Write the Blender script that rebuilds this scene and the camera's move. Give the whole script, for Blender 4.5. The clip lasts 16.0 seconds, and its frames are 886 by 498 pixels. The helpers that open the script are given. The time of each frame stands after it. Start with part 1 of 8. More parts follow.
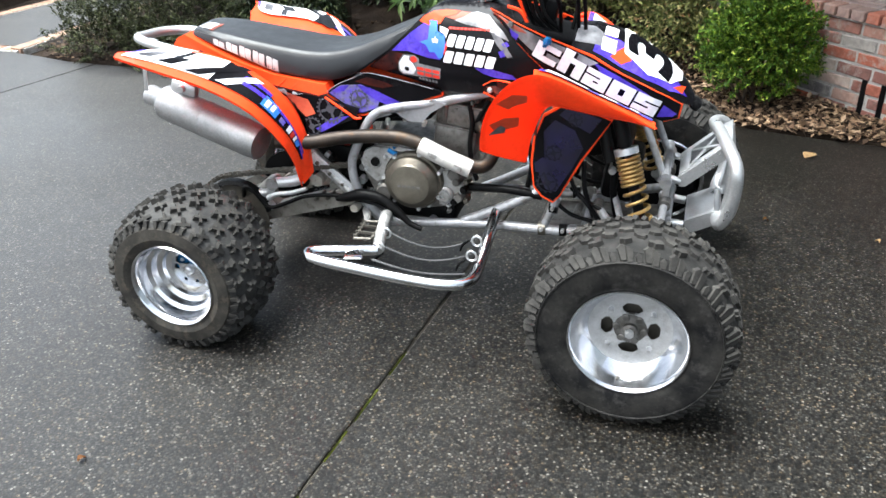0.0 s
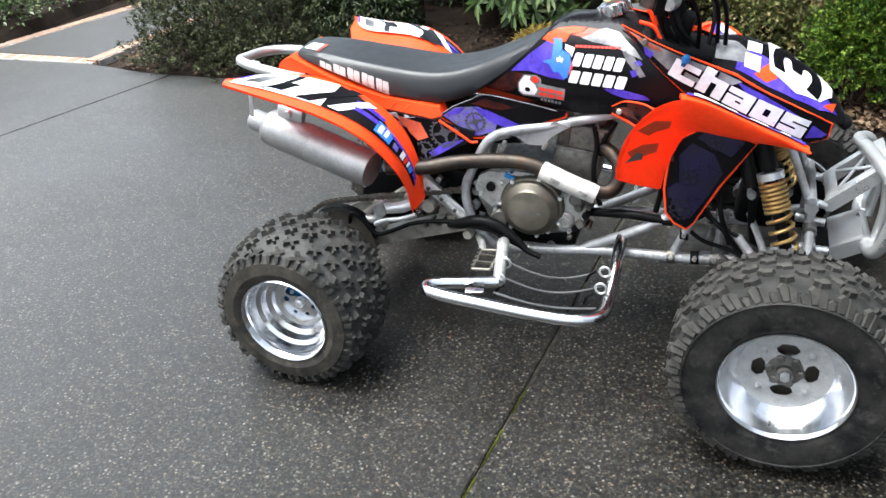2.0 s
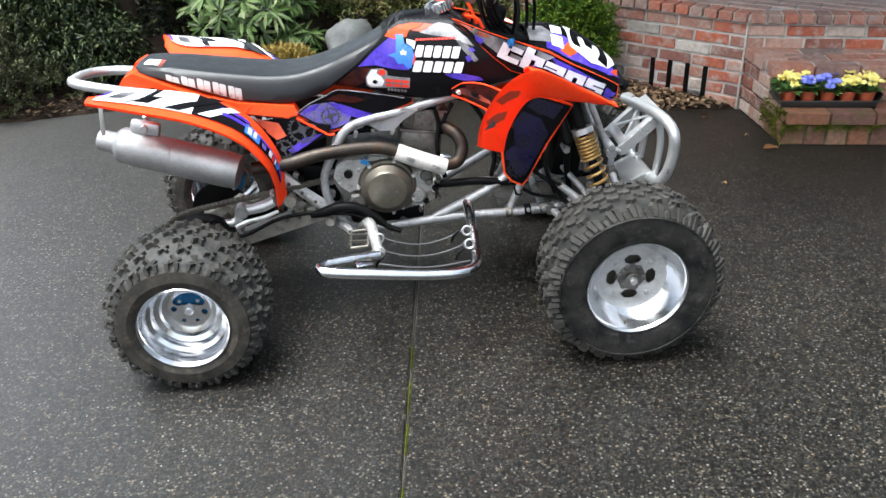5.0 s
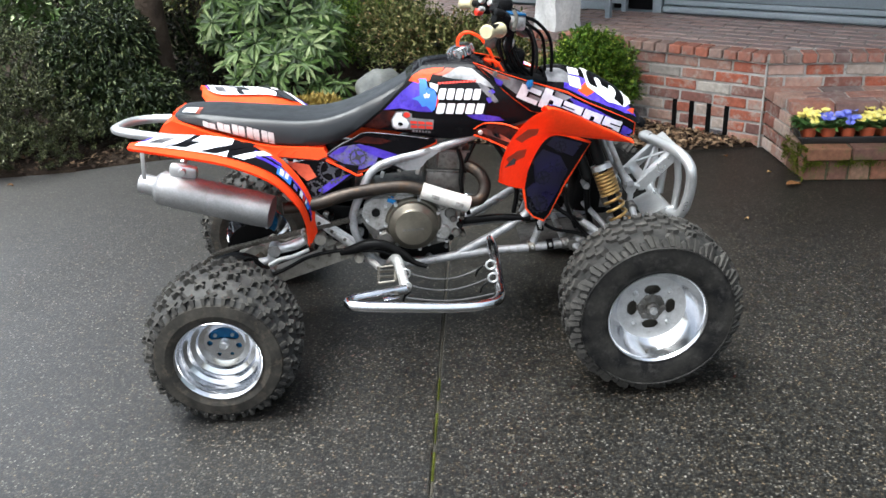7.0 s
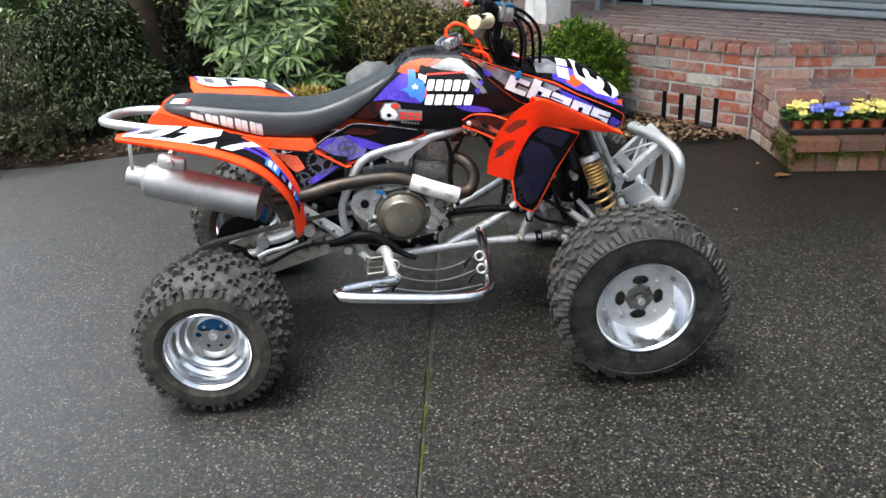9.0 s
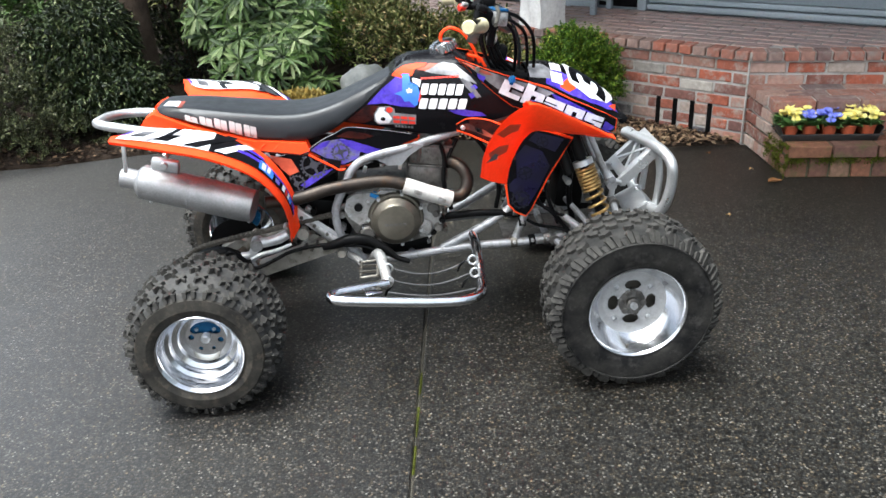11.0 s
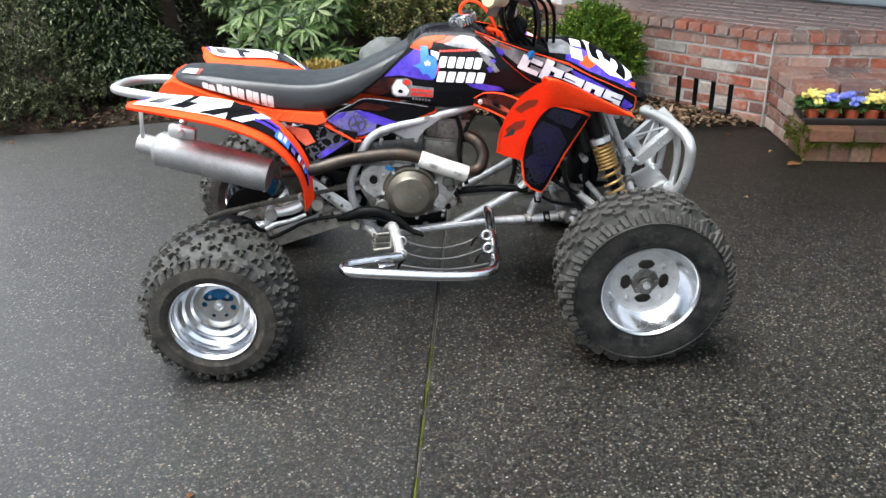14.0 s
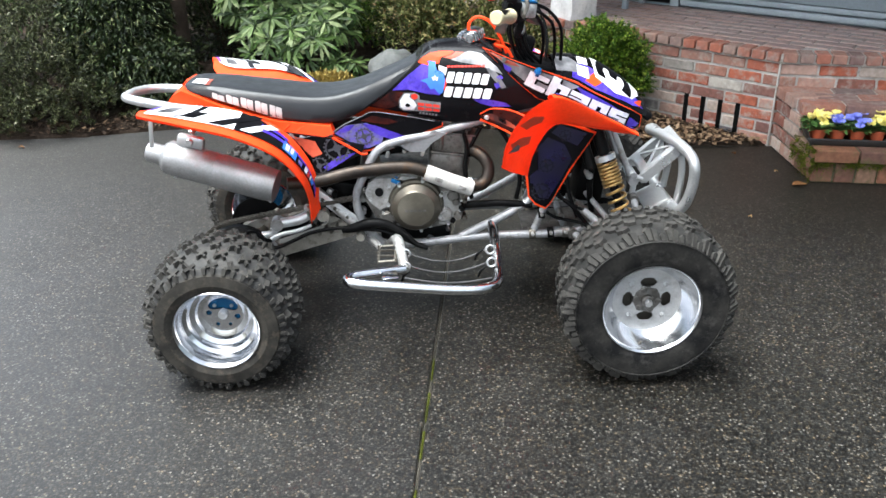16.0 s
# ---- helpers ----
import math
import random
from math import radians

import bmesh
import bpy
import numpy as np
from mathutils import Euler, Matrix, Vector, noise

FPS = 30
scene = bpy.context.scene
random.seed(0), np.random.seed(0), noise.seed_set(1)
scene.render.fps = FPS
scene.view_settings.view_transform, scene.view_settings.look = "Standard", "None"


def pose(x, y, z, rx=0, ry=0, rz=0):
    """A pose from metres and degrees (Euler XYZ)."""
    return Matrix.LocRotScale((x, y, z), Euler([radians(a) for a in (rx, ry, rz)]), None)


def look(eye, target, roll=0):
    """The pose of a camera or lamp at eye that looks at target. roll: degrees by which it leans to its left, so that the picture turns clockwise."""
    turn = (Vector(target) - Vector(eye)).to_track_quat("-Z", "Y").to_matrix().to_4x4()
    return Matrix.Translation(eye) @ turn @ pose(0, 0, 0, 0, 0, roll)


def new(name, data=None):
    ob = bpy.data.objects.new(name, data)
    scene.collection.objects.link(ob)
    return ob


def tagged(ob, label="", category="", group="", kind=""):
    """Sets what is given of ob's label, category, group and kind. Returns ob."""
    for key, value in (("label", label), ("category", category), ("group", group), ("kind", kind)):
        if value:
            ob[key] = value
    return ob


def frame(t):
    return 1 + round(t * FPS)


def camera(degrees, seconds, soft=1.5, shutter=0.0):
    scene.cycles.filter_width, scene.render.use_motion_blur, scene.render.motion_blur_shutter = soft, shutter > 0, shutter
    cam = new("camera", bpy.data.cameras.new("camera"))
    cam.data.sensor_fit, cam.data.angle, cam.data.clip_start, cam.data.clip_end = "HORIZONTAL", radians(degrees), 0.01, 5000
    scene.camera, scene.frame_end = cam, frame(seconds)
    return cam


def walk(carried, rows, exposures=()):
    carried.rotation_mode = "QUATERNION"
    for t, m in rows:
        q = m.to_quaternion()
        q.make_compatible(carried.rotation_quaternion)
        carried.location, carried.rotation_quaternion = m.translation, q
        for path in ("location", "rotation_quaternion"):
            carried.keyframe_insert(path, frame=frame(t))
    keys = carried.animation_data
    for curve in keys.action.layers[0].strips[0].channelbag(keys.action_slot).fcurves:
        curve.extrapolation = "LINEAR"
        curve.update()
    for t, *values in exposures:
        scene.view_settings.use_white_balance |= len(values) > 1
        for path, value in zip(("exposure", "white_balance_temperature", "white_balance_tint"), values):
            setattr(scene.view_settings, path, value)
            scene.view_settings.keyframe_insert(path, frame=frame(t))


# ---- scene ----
cam = camera(54.9, 16.0, 1.55)
PATH = [
    (0, (0.726, -2.33, 1.469), (0.202, -0.66, 0.501), -1.6),
    (0.5, (0.711, -2.329, 1.476), (0.208, -0.669, 0.482), -1.1),
    (1, (0.696, -2.332, 1.474), (0.242, -0.662, 0.472), -0.9),
    (1.5, (0.641, -2.318, 1.495), (0.221, -0.641, 0.49), -1.5),
    (2, (0.48, -2.233, 1.513), (-0.144, -0.607, 0.529), -4.0),
    (2.5, (0.346, -2.175, 1.518), (-0.137, -0.528, 0.492), -3.0),
    (3, (0.165, -2.221, 1.548), (-0.034, -0.508, 0.534), 0.2),
    (3.5, (-0.033, -2.373, 1.541), (0.049, -0.626, 0.572), -0.7),
    (4, (-0.084, -2.486, 1.534), (0.049, -0.729, 0.588), -0.5),
    (4.2, (-0.081, -2.518, 1.533), (0.066, -0.777, 0.56), -1.1),
    (6.3, (-0.049, -2.699, 1.513), (0.031, -0.9, 0.644), -3.0),
    (6.5, (-0.046, -2.709, 1.521), (0.021, -0.903, 0.664), -3.3),
    (7, (-0.049, -2.711, 1.525), (0.018, -0.9, 0.678), -3.3),
    (7.5, (-0.05, -2.713, 1.519), (0.013, -0.907, 0.661), -3.9),
    (8, (-0.042, -2.717, 1.514), (0.027, -0.914, 0.653), -3.6),
    (8.5, (-0.043, -2.718, 1.516), (0.033, -0.916, 0.651), -3.3),
    (9, (-0.038, -2.719, 1.517), (0.045, -0.915, 0.657), -3.2),
    (11.5, (-0.033, -2.723, 1.522), (0.065, -0.917, 0.667), -2.7),
    (12, (-0.025, -2.725, 1.521), (0.077, -0.926, 0.653), -2.7),
    (12.5, (-0.021, -2.723, 1.52), (0.086, -0.933, 0.632), -2.0),
    (13, (-0.026, -2.728, 1.515), (0.059, -0.934, 0.633), -1.7),
    (13.5, (-0.031, -2.731, 1.517), (0.031, -0.942, 0.626), -2.0),
    (14, (-0.03, -2.724, 1.515), (0.028, -0.941, 0.612), -1.7),
    (14.5, (-0.03, -2.725, 1.514), (0.033, -0.947, 0.6), -1.5),
    (15, (-0.037, -2.725, 1.517), (0.027, -0.948, 0.6), -0.3),
    (15.5, (-0.034, -2.726, 1.521), (0.02, -0.947, 0.609), -0.6),
    (16, (-0.025, -2.735, 1.531), (0.021, -0.94, 0.65), -0.7),
]
walk(cam, [(t, look(eye, target, roll)) for t, eye, target, roll in PATH], exposures=[(0.0, 2.42, 6250, 5), (1.5, 2.33, 6250, 5), (2.5, 2.18, 6250, 5), (3.5, 1.97, 6250, 5), (4.0, 2.2, 6250, 5), (6.5, 2.18, 6250, 5), (9.0, 2.14, 6250, 5), (12.5, 2.22, 6250, 5), (14.0, 2.26, 6250, 5), (16.0, 2.30, 6250, 5)])

import itertools
from mathutils.bvhtree import BVHTree

# ---- light ----
world = bpy.data.worlds.new("overcast_sky")
scene.world = world
world.use_nodes = True
wn = world.node_tree.nodes
sky = wn.new("ShaderNodeTexSky")
sky.sky_type = "NISHITA"
sky.sun_disc = False
sky.sun_elevation = radians(64)
sky.sun_rotation = radians(-132)
sky.air_density, sky.dust_density, sky.ozone_density = 1.0, 5.0, 1.0
hsv = wn.new("ShaderNodeHueSaturation")
hsv.inputs["Saturation"].default_value = 0.5
world.node_tree.links.new(sky.outputs[0], hsv.inputs["Color"])
world.node_tree.links.new(hsv.outputs[0], wn["Background"].inputs[0])
wn["Background"].inputs[1].default_value = 0.106
sun = new("sun", bpy.data.lights.new("sun", "SUN"))
sun.data.energy, sun.data.angle, sun.data.color = 2.45, radians(40), (0.98, 0.99, 1.0)
sun.matrix_world = look((-0.7, 0.12, 3.0), (0, 0, 0))


# ---- material helpers ----
def nodes_of(name):
    m = bpy.data.materials.new(name)
    m.use_nodes = True
    t = m.node_tree
    return m, t, t.nodes["Principled BSDF"]


def node(t, kind, **sets):
    n = t.nodes.new(kind)
    for k, v in sets.items():
        n.inputs[k].default_value = v
    return n


def ramp(t, source, stops):
    r = t.nodes.new("ShaderNodeValToRGB")
    el = r.color_ramp.elements
    while len(el) < len(stops):
        el.new(0.5)
    for e, (p, c) in zip(el, stops):
        e.position = p
        e.color = (*c, 1)
    t.links.new(source, r.inputs[0])
    return r.outputs[0]


def mix(t, fac, a, b, mode="MIX"):
    m = t.nodes.new("ShaderNodeMix")
    m.data_type = "RGBA"
    m.blend_type = mode
    for sock, v in ((m.inputs[0], fac), (m.inputs[6], a), (m.inputs[7], b)):
        if isinstance(v, (int, float)):
            sock.default_value = v
        elif isinstance(v, tuple):
            sock.default_value = (*v, 1)
        else:
            t.links.new(v, sock)
    return m.outputs[2]


def coords(t):
    return t.nodes.new("ShaderNodeTexCoord").outputs["Object"]


def tex_noise(t, where, scale, detail=4.0, rough=0.55):
    n = node(t, "ShaderNodeTexNoise", Scale=scale, Detail=detail, Roughness=rough)
    t.links.new(where, n.inputs["Vector"])
    return n.outputs[0]


def bump(t, p, height, strength, dist):
    b = node(t, "ShaderNodeBump", Strength=strength, Distance=dist)
    t.links.new(height, b.inputs["Height"])
    t.links.new(b.outputs[0], p.inputs["Normal"])


def surface(name, a, b, rough=(0.4, 0.5), metal=0.0, big=6.0, fine=90.0, relief=0.15, depth=0.001, dirt=None, spec=0.5, coat=0.0):
    """A surface of two tones: large stains from a to b, fine grain over them, with uneven gloss and relief; dirt: a third tone in patches."""
    m, t, p = nodes_of(name)
    w = coords(t)
    n1, n2 = tex_noise(t, w, big), tex_noise(t, w, fine, 3.0)
    c = mix(t, ramp(t, n1, [(0.35, (0, 0, 0)), (0.65, (1, 1, 1))]), a, b)
    c = mix(t, 0.25, c, mix(t, 1.0, c, ramp(t, n2, [(0.25, (0.45,) * 3), (0.75, (1.4,) * 3)]), "MULTIPLY"))
    if dirt:
        n3 = tex_noise(t, w, big * 2.3, 6.0, 0.7)
        c = mix(t, ramp(t, n3, [(0.52, (0, 0, 0)), (0.68, (0.8,) * 3)]), c, dirt)
    t.links.new(c, p.inputs["Base Color"])
    r = ramp(t, tex_noise(t, w, big * 3, 5.0), [(0.3, (rough[0],) * 3), (0.7, (rough[1],) * 3)])
    t.links.new(r, p.inputs["Roughness"])
    p.inputs["Metallic"].default_value = metal
    p.inputs["Specular IOR Level"].default_value = spec
    p.inputs["Coat Weight"].default_value = coat
    bump(t, p, n2, relief, depth)
    return m


def varied(name, stops, rough=0.6, island=False, grain=60.0, relief=0.3, depth=0.002, spec=0.15, tilt=0.5, lime=None):
    """A colour picked for each piece (or each joined island) from the stops, with grain."""
    m, t, p = nodes_of(name)
    w = coords(t)
    src = t.nodes.new("ShaderNodeNewGeometry").outputs["Random Per Island"] if island else t.nodes.new("ShaderNodeObjectInfo").outputs["Random"]
    c = ramp(t, src, stops)
    n2 = tex_noise(t, w, grain, 5.0)
    c = mix(t, tilt, c, mix(t, 1.0, c, ramp(t, n2, [(0.25, (0.4,) * 3), (0.75, (1.5,) * 3)]), "MULTIPLY"))
    if lime:
        n3 = tex_noise(t, t.nodes.new("ShaderNodeNewGeometry").outputs["Position"], 11.0, 7.0, 0.75)
        c = mix(t, ramp(t, n3, [(0.50, (0, 0, 0)), (0.66, (0.85,) * 3)]), c, lime)
    t.links.new(c, p.inputs["Base Color"])
    p.inputs["Roughness"].default_value = rough
    p.inputs["Specular IOR Level"].default_value = spec
    bump(t, p, n2, relief, depth)
    return m


# ---- materials ----
ORANGE = surface("orange_plastic", (0.97, 0.092, 0.020), (0.95, 0.080, 0.017), (0.34, 0.46), relief=0.05, dirt=(0.90, 0.066, 0.013), spec=0.2)


def see_through(m, colour, share):
    """Thin moulded plastic: part of the light that falls on its back comes through."""
    t = m.node_tree
    out = next(n for n in t.nodes if n.bl_idname == "ShaderNodeOutputMaterial")
    tr = node(t, "ShaderNodeBsdfTranslucent", Color=(*colour, 1))
    mx = node(t, "ShaderNodeMixShader", Fac=share)
    t.links.new(t.nodes["Principled BSDF"].outputs[0], mx.inputs[1])
    t.links.new(tr.outputs[0], mx.inputs[2])
    t.links.new(mx.outputs[0], out.inputs["Surface"])


see_through(ORANGE, (1.0, 0.12, 0.022), 0.40)
BLACK_PLASTIC = surface("black_plastic", (0.003, 0.003, 0.0035), (0.006, 0.006, 0.0065), (0.4, 0.55), relief=0.1, spec=0.05)
GLOSS_BLACK = surface("black_graphic_vinyl", (0.0028, 0.0028, 0.0036), (0.006, 0.0055, 0.0065), (0.16, 0.3), relief=0.04, spec=0.08)
PURPLE = surface("purple_graphic_vinyl", (0.075, 0.045, 0.42), (0.038, 0.020, 0.25), (0.22, 0.36), big=16, relief=0.04, spec=0.2, dirt=(0.022, 0.014, 0.12))
BLUE = surface("blue_graphic_vinyl", (0.03, 0.18, 0.62), (0.03, 0.13, 0.5), (0.25, 0.4), relief=0.04)
WHITE = surface("white_graphic_vinyl", (0.64, 0.64, 0.655), (0.54, 0.545, 0.57), (0.25, 0.4), relief=0.04)
GREY_VINYL = surface("grey_graphic_vinyl", (0.030, 0.030, 0.034), (0.17, 0.168, 0.178), (0.3, 0.45), big=13, relief=0.04, spec=0.15)
DARK_GREY_VINYL = surface("dark_grey_graphic_vinyl", (0.026, 0.026, 0.034), (0.05, 0.05, 0.062), (0.25, 0.4), relief=0.04)
FADE_GREY = surface("pale_fading_grey_vinyl", (0.30, 0.30, 0.31), (0.055, 0.055, 0.06), (0.3, 0.45), big=9, relief=0.04, spec=0.15)
SALMON = surface("faded_orange_graphic_vinyl", (0.55, 0.105, 0.055), (0.06, 0.024, 0.022), (0.3, 0.45), big=9, relief=0.04, spec=0.15)
EMBER = surface("dark_red_fade_vinyl", (0.050, 0.009, 0.006), (0.004, 0.003, 0.004), (0.25, 0.4), big=22, relief=0.04, spec=0.12)
RED = surface("red_graphic_vinyl", (0.62, 0.03, 0.015), (0.5, 0.02, 0.01), (0.25, 0.4), relief=0.04)
SEAT_VINYL = surface("black_seat_vinyl", (0.0070, 0.0080, 0.0095), (0.0115, 0.013, 0.0155), (0.36, 0.48), big=9, fine=700, relief=0.25, depth=0.0006, spec=0.33)
ALU = surface("brushed_aluminium", (0.58, 0.585, 0.59), (0.46, 0.465, 0.47), (0.26, 0.42), metal=0.75, fine=220, relief=0.08)
POLISHED = surface("polished_aluminium", (0.62, 0.625, 0.64), (0.50, 0.51, 0.53), (0.08, 0.18), metal=1.0, big=14, fine=300, relief=0.05, dirt=(0.42, 0.42, 0.42))
CAST_ALU = surface("pale_cast_aluminium", (0.40, 0.40, 0.395), (0.27, 0.265, 0.255), (0.34, 0.5), metal=0.55, big=24, fine=240, relief=0.25, dirt=(0.13, 0.12, 0.105))
SATIN_ALU = surface("satin_wheel_aluminium", (0.56, 0.565, 0.57), (0.46, 0.465, 0.47), (0.34, 0.5), metal=0.55, big=20, fine=300, relief=0.06, dirt=(0.36, 0.355, 0.345))
MUFFLER = surface("scuffed_silencer_aluminium", (0.29, 0.29, 0.295), (0.22, 0.22, 0.225), (0.42, 0.56), metal=0.8, big=12, fine=160, relief=0.08, dirt=(0.22, 0.21, 0.20))
SILVER = surface("silver_frame_paint", (0.30, 0.305, 0.318), (0.215, 0.218, 0.228), (0.32, 0.48), metal=0.35, big=11, relief=0.05, dirt=(0.12, 0.108, 0.092))
CASE = surface("dirty_engine_casting", (0.17, 0.162, 0.152), (0.08, 0.076, 0.07), (0.36, 0.58), metal=0.65, big=22, fine=260, relief=0.3, dirt=(0.04, 0.034, 0.027))
COVER = surface("bronze_magnesium_cover", (0.125, 0.113, 0.090), (0.09, 0.082, 0.066), (0.30, 0.45), metal=0.7, big=14, relief=0.08, dirt=(0.10, 0.088, 0.07))
PIPE = surface("heat_stained_steel", (0.046, 0.037, 0.030), (0.024, 0.020, 0.018), (0.38, 0.58), metal=0.85, big=14, relief=0.12, dirt=(0.062, 0.036, 0.020))
SHIELD = surface("pale_heat_shield", (0.50, 0.49, 0.465), (0.38, 0.37, 0.35), (0.35, 0.5), metal=0.25, big=20, relief=0.08, dirt=(0.42, 0.40, 0.36))
GOLD = surface("gold_spring", (0.44, 0.29, 0.11), (0.36, 0.23, 0.085), (0.28, 0.42), metal=0.75, relief=0.05)
RUBBER = surface("dusty_tyre_rubber", (0.022, 0.021, 0.020), (0.046, 0.044, 0.040), (0.6, 0.85), big=14, fine=160, relief=0.4, depth=0.0015, dirt=(0.018, 0.017, 0.016), spec=0.1)
RUBBER_TREAD = surface("scuffed_tread_rubber", (0.020, 0.020, 0.020), (0.044, 0.043, 0.041), (0.55, 0.8), big=16, fine=120, relief=0.5, depth=0.0015, dirt=(0.058, 0.054, 0.049), spec=0.12)
RUBBER_WALL = surface("mud_stained_sidewall_rubber", (0.016, 0.015, 0.014), (0.040, 0.037, 0.032), (0.55, 0.8), big=13, fine=120, relief=0.35, depth=0.001, dirt=(0.062, 0.052, 0.040), spec=0.1)
RUBBER_DARK = surface("wet_tyre_rubber", (0.006, 0.006, 0.0065), (0.024, 0.023, 0.021), (0.45, 0.7), big=15, fine=120, relief=0.3, depth=0.001, dirt=(0.040, 0.038, 0.036), spec=0.1)
# front tread floor, darkened to paint the shade between lugs
RUBBER_GROOVE_SHADE = surface("grooved_tread_rubber", (0.013, 0.013, 0.0125), (0.028, 0.027, 0.0255), (0.6, 0.85), big=16, fine=120, relief=0.4, depth=0.0015, spec=0.08)
HOSE = surface("black_rubber_hose", (0.002, 0.002, 0.0023), (0.005, 0.005, 0.005), (0.32, 0.46), relief=0.05, spec=0.06)
CREAM = surface("cream_rubber_grip", (0.42, 0.38, 0.24), (0.36, 0.32, 0.20), (0.5, 0.7), relief=0.2)
BLUE_ANODISED = surface("blue_anodised_metal", (0.02, 0.20, 0.50), (0.02, 0.15, 0.4), (0.22, 0.35), metal=0.7, relief=0.05)
DARK_BLUE = surface("dark_blue_hub", (0.016, 0.14, 0.32), (0.010, 0.08, 0.20), (0.2, 0.3), metal=0.5, relief=0.05)
CHAIN = surface("oily_chain_steel", (0.15, 0.138, 0.118), (0.07, 0.064, 0.055), (0.4, 0.6), metal=0.8, relief=0.2)
STRAP = surface("grey_webbing", (0.06, 0.06, 0.062), (0.025, 0.025, 0.026), (0.6, 0.8), relief=0.3)
GRIMY = surface("grimy_cast_aluminium", (0.27, 0.255, 0.225), (0.17, 0.155, 0.13), (0.45, 0.65), metal=0.3, big=14, fine=180, relief=0.3, dirt=(0.08, 0.068, 0.05))
LAVENDER = surface("mottled_lavender_print", (0.15, 0.15, 0.20), (0.085, 0.055, 0.42), (0.25, 0.4), big=38, relief=0.04, spec=0.2, dirt=(0.05, 0.05, 0.075))
MORTAR = surface("grey_mortar", (0.43, 0.41, 0.385), (0.32, 0.305, 0.285), (0.85, 0.95), big=5, fine=140, relief=0.6, depth=0.003, dirt=(0.16, 0.15, 0.12), spec=0.15)
BRICK = varied("wall_brick", [(0.0, (0.319, 0.094, 0.055)), (0.18, (0.224, 0.085, 0.061)), (0.36, (0.159, 0.083, 0.071)), (0.52, (0.254, 0.116, 0.085)),
                              (0.66, (0.277, 0.177, 0.142)), (0.77, (0.389, 0.354, 0.313)), (0.86, (0.071, 0.066, 0.073)), (0.92, (0.289, 0.100, 0.061)), (1.0, (0.472, 0.437, 0.389))], 0.85, grain=38, relief=0.5, depth=0.004, lime=(0.319, 0.295, 0.266))
STEP_BRICK = varied("mossy_step_brick", [(0.0, (0.125, 0.050, 0.032)), (0.3, (0.165, 0.075, 0.048)), (0.6, (0.095, 0.052, 0.042)), (0.85, (0.140, 0.066, 0.040)), (1.0, (0.22, 0.17, 0.13))], 0.85, grain=38, relief=0.5, depth=0.004, lime=(0.060, 0.058, 0.024))
DAMP_MORTAR = surface("damp_mossy_mortar", (0.085, 0.080, 0.060), (0.045, 0.048, 0.022), (0.85, 0.95), big=9, fine=140, relief=0.6, depth=0.003, dirt=(0.03, 0.035, 0.012), spec=0.1)
COPING = varied("coping_brick", [(0.0, (0.324, 0.110, 0.070)), (0.4, (0.258, 0.120, 0.090)), (0.7, (0.300, 0.198, 0.162)), (0.9, (0.144, 0.114, 0.110)), (1.0, (0.240, 0.108, 0.084))], 0.7, grain=40, relief=0.4, depth=0.003, lime=(0.256, 0.222, 0.203))
PAVER = varied("porch_paver", [(0.0, (0.255, 0.165, 0.142)), (0.5, (0.225, 0.155, 0.138)), (1.0, (0.28, 0.20, 0.176))], 0.34, spec=0.45, grain=45, relief=0.2, depth=0.002, lime=(0.250, 0.211, 0.196))
SOIL = surface("dark_garden_soil", (0.012, 0.008, 0.006), (0.024, 0.017, 0.012), (0.85, 0.95), big=5, fine=70, relief=0.9, depth=0.01, dirt=(0.01, 0.007, 0.005), spec=0.08)
BARK = varied("bark_chip", [(0.0, (0.03, 0.019, 0.012)), (0.35, (0.10, 0.062, 0.038)), (0.7, (0.22, 0.145, 0.088)), (1.0, (0.36, 0.26, 0.17))], 0.8, island=True, grain=90)
MOSS = surface("green_moss", (0.040, 0.050, 0.006), (0.100, 0.112, 0.012), (0.85, 0.95), big=45, fine=250, relief=0.8, depth=0.004, dirt=(0.022, 0.018, 0.010), spec=0.1)
JOINT_MOSS = surface("dull_joint_moss", (0.024, 0.029, 0.005), (0.060, 0.068, 0.009), (0.85, 0.95), big=22, fine=250, relief=0.8, depth=0.004, dirt=(0.020, 0.017, 0.010), spec=0.1)
JOINT_DIRT = surface("joint_dirt", (0.022, 0.019, 0.014), (0.035, 0.03, 0.02), (0.85, 0.95), big=20, fine=200, relief=0.6, depth=0.004)
SIDING = surface("grey_blue_paint", (0.19, 0.225, 0.25), (0.175, 0.205, 0.23), (0.45, 0.6), big=3, relief=0.05)
TRIM_PAINT = surface("pale_grey_paint", (0.25, 0.285, 0.31), (0.22, 0.255, 0.28), (0.4, 0.55), big=3, relief=0.05)
WHITE_STONE = surface("whitewashed_stone", (0.62, 0.61, 0.60), (0.48, 0.47, 0.46), (0.7, 0.85), big=9, fine=60, relief=0.6, depth=0.006)
ROCK = surface("grey_boulder", (0.085, 0.09, 0.09), (0.15, 0.155, 0.15), (0.7, 0.85), big=5, fine=50, relief=0.6, depth=0.008, dirt=(0.10, 0.105, 0.085))
TAN_ROCK = surface("tan_stone", (0.36, 0.27, 0.16), (0.28, 0.2, 0.12), (0.7, 0.85), big=8, relief=0.5)
WOOD = surface("dark_tree_bark", (0.035, 0.026, 0.02), (0.06, 0.045, 0.034), (0.85, 0.95), big=8, fine=50, relief=0.9, depth=0.01, spec=0.1)
TRAY = surface("black_tray_plastic", (0.012, 0.012, 0.013), (0.02, 0.02, 0.02), (0.35, 0.5))
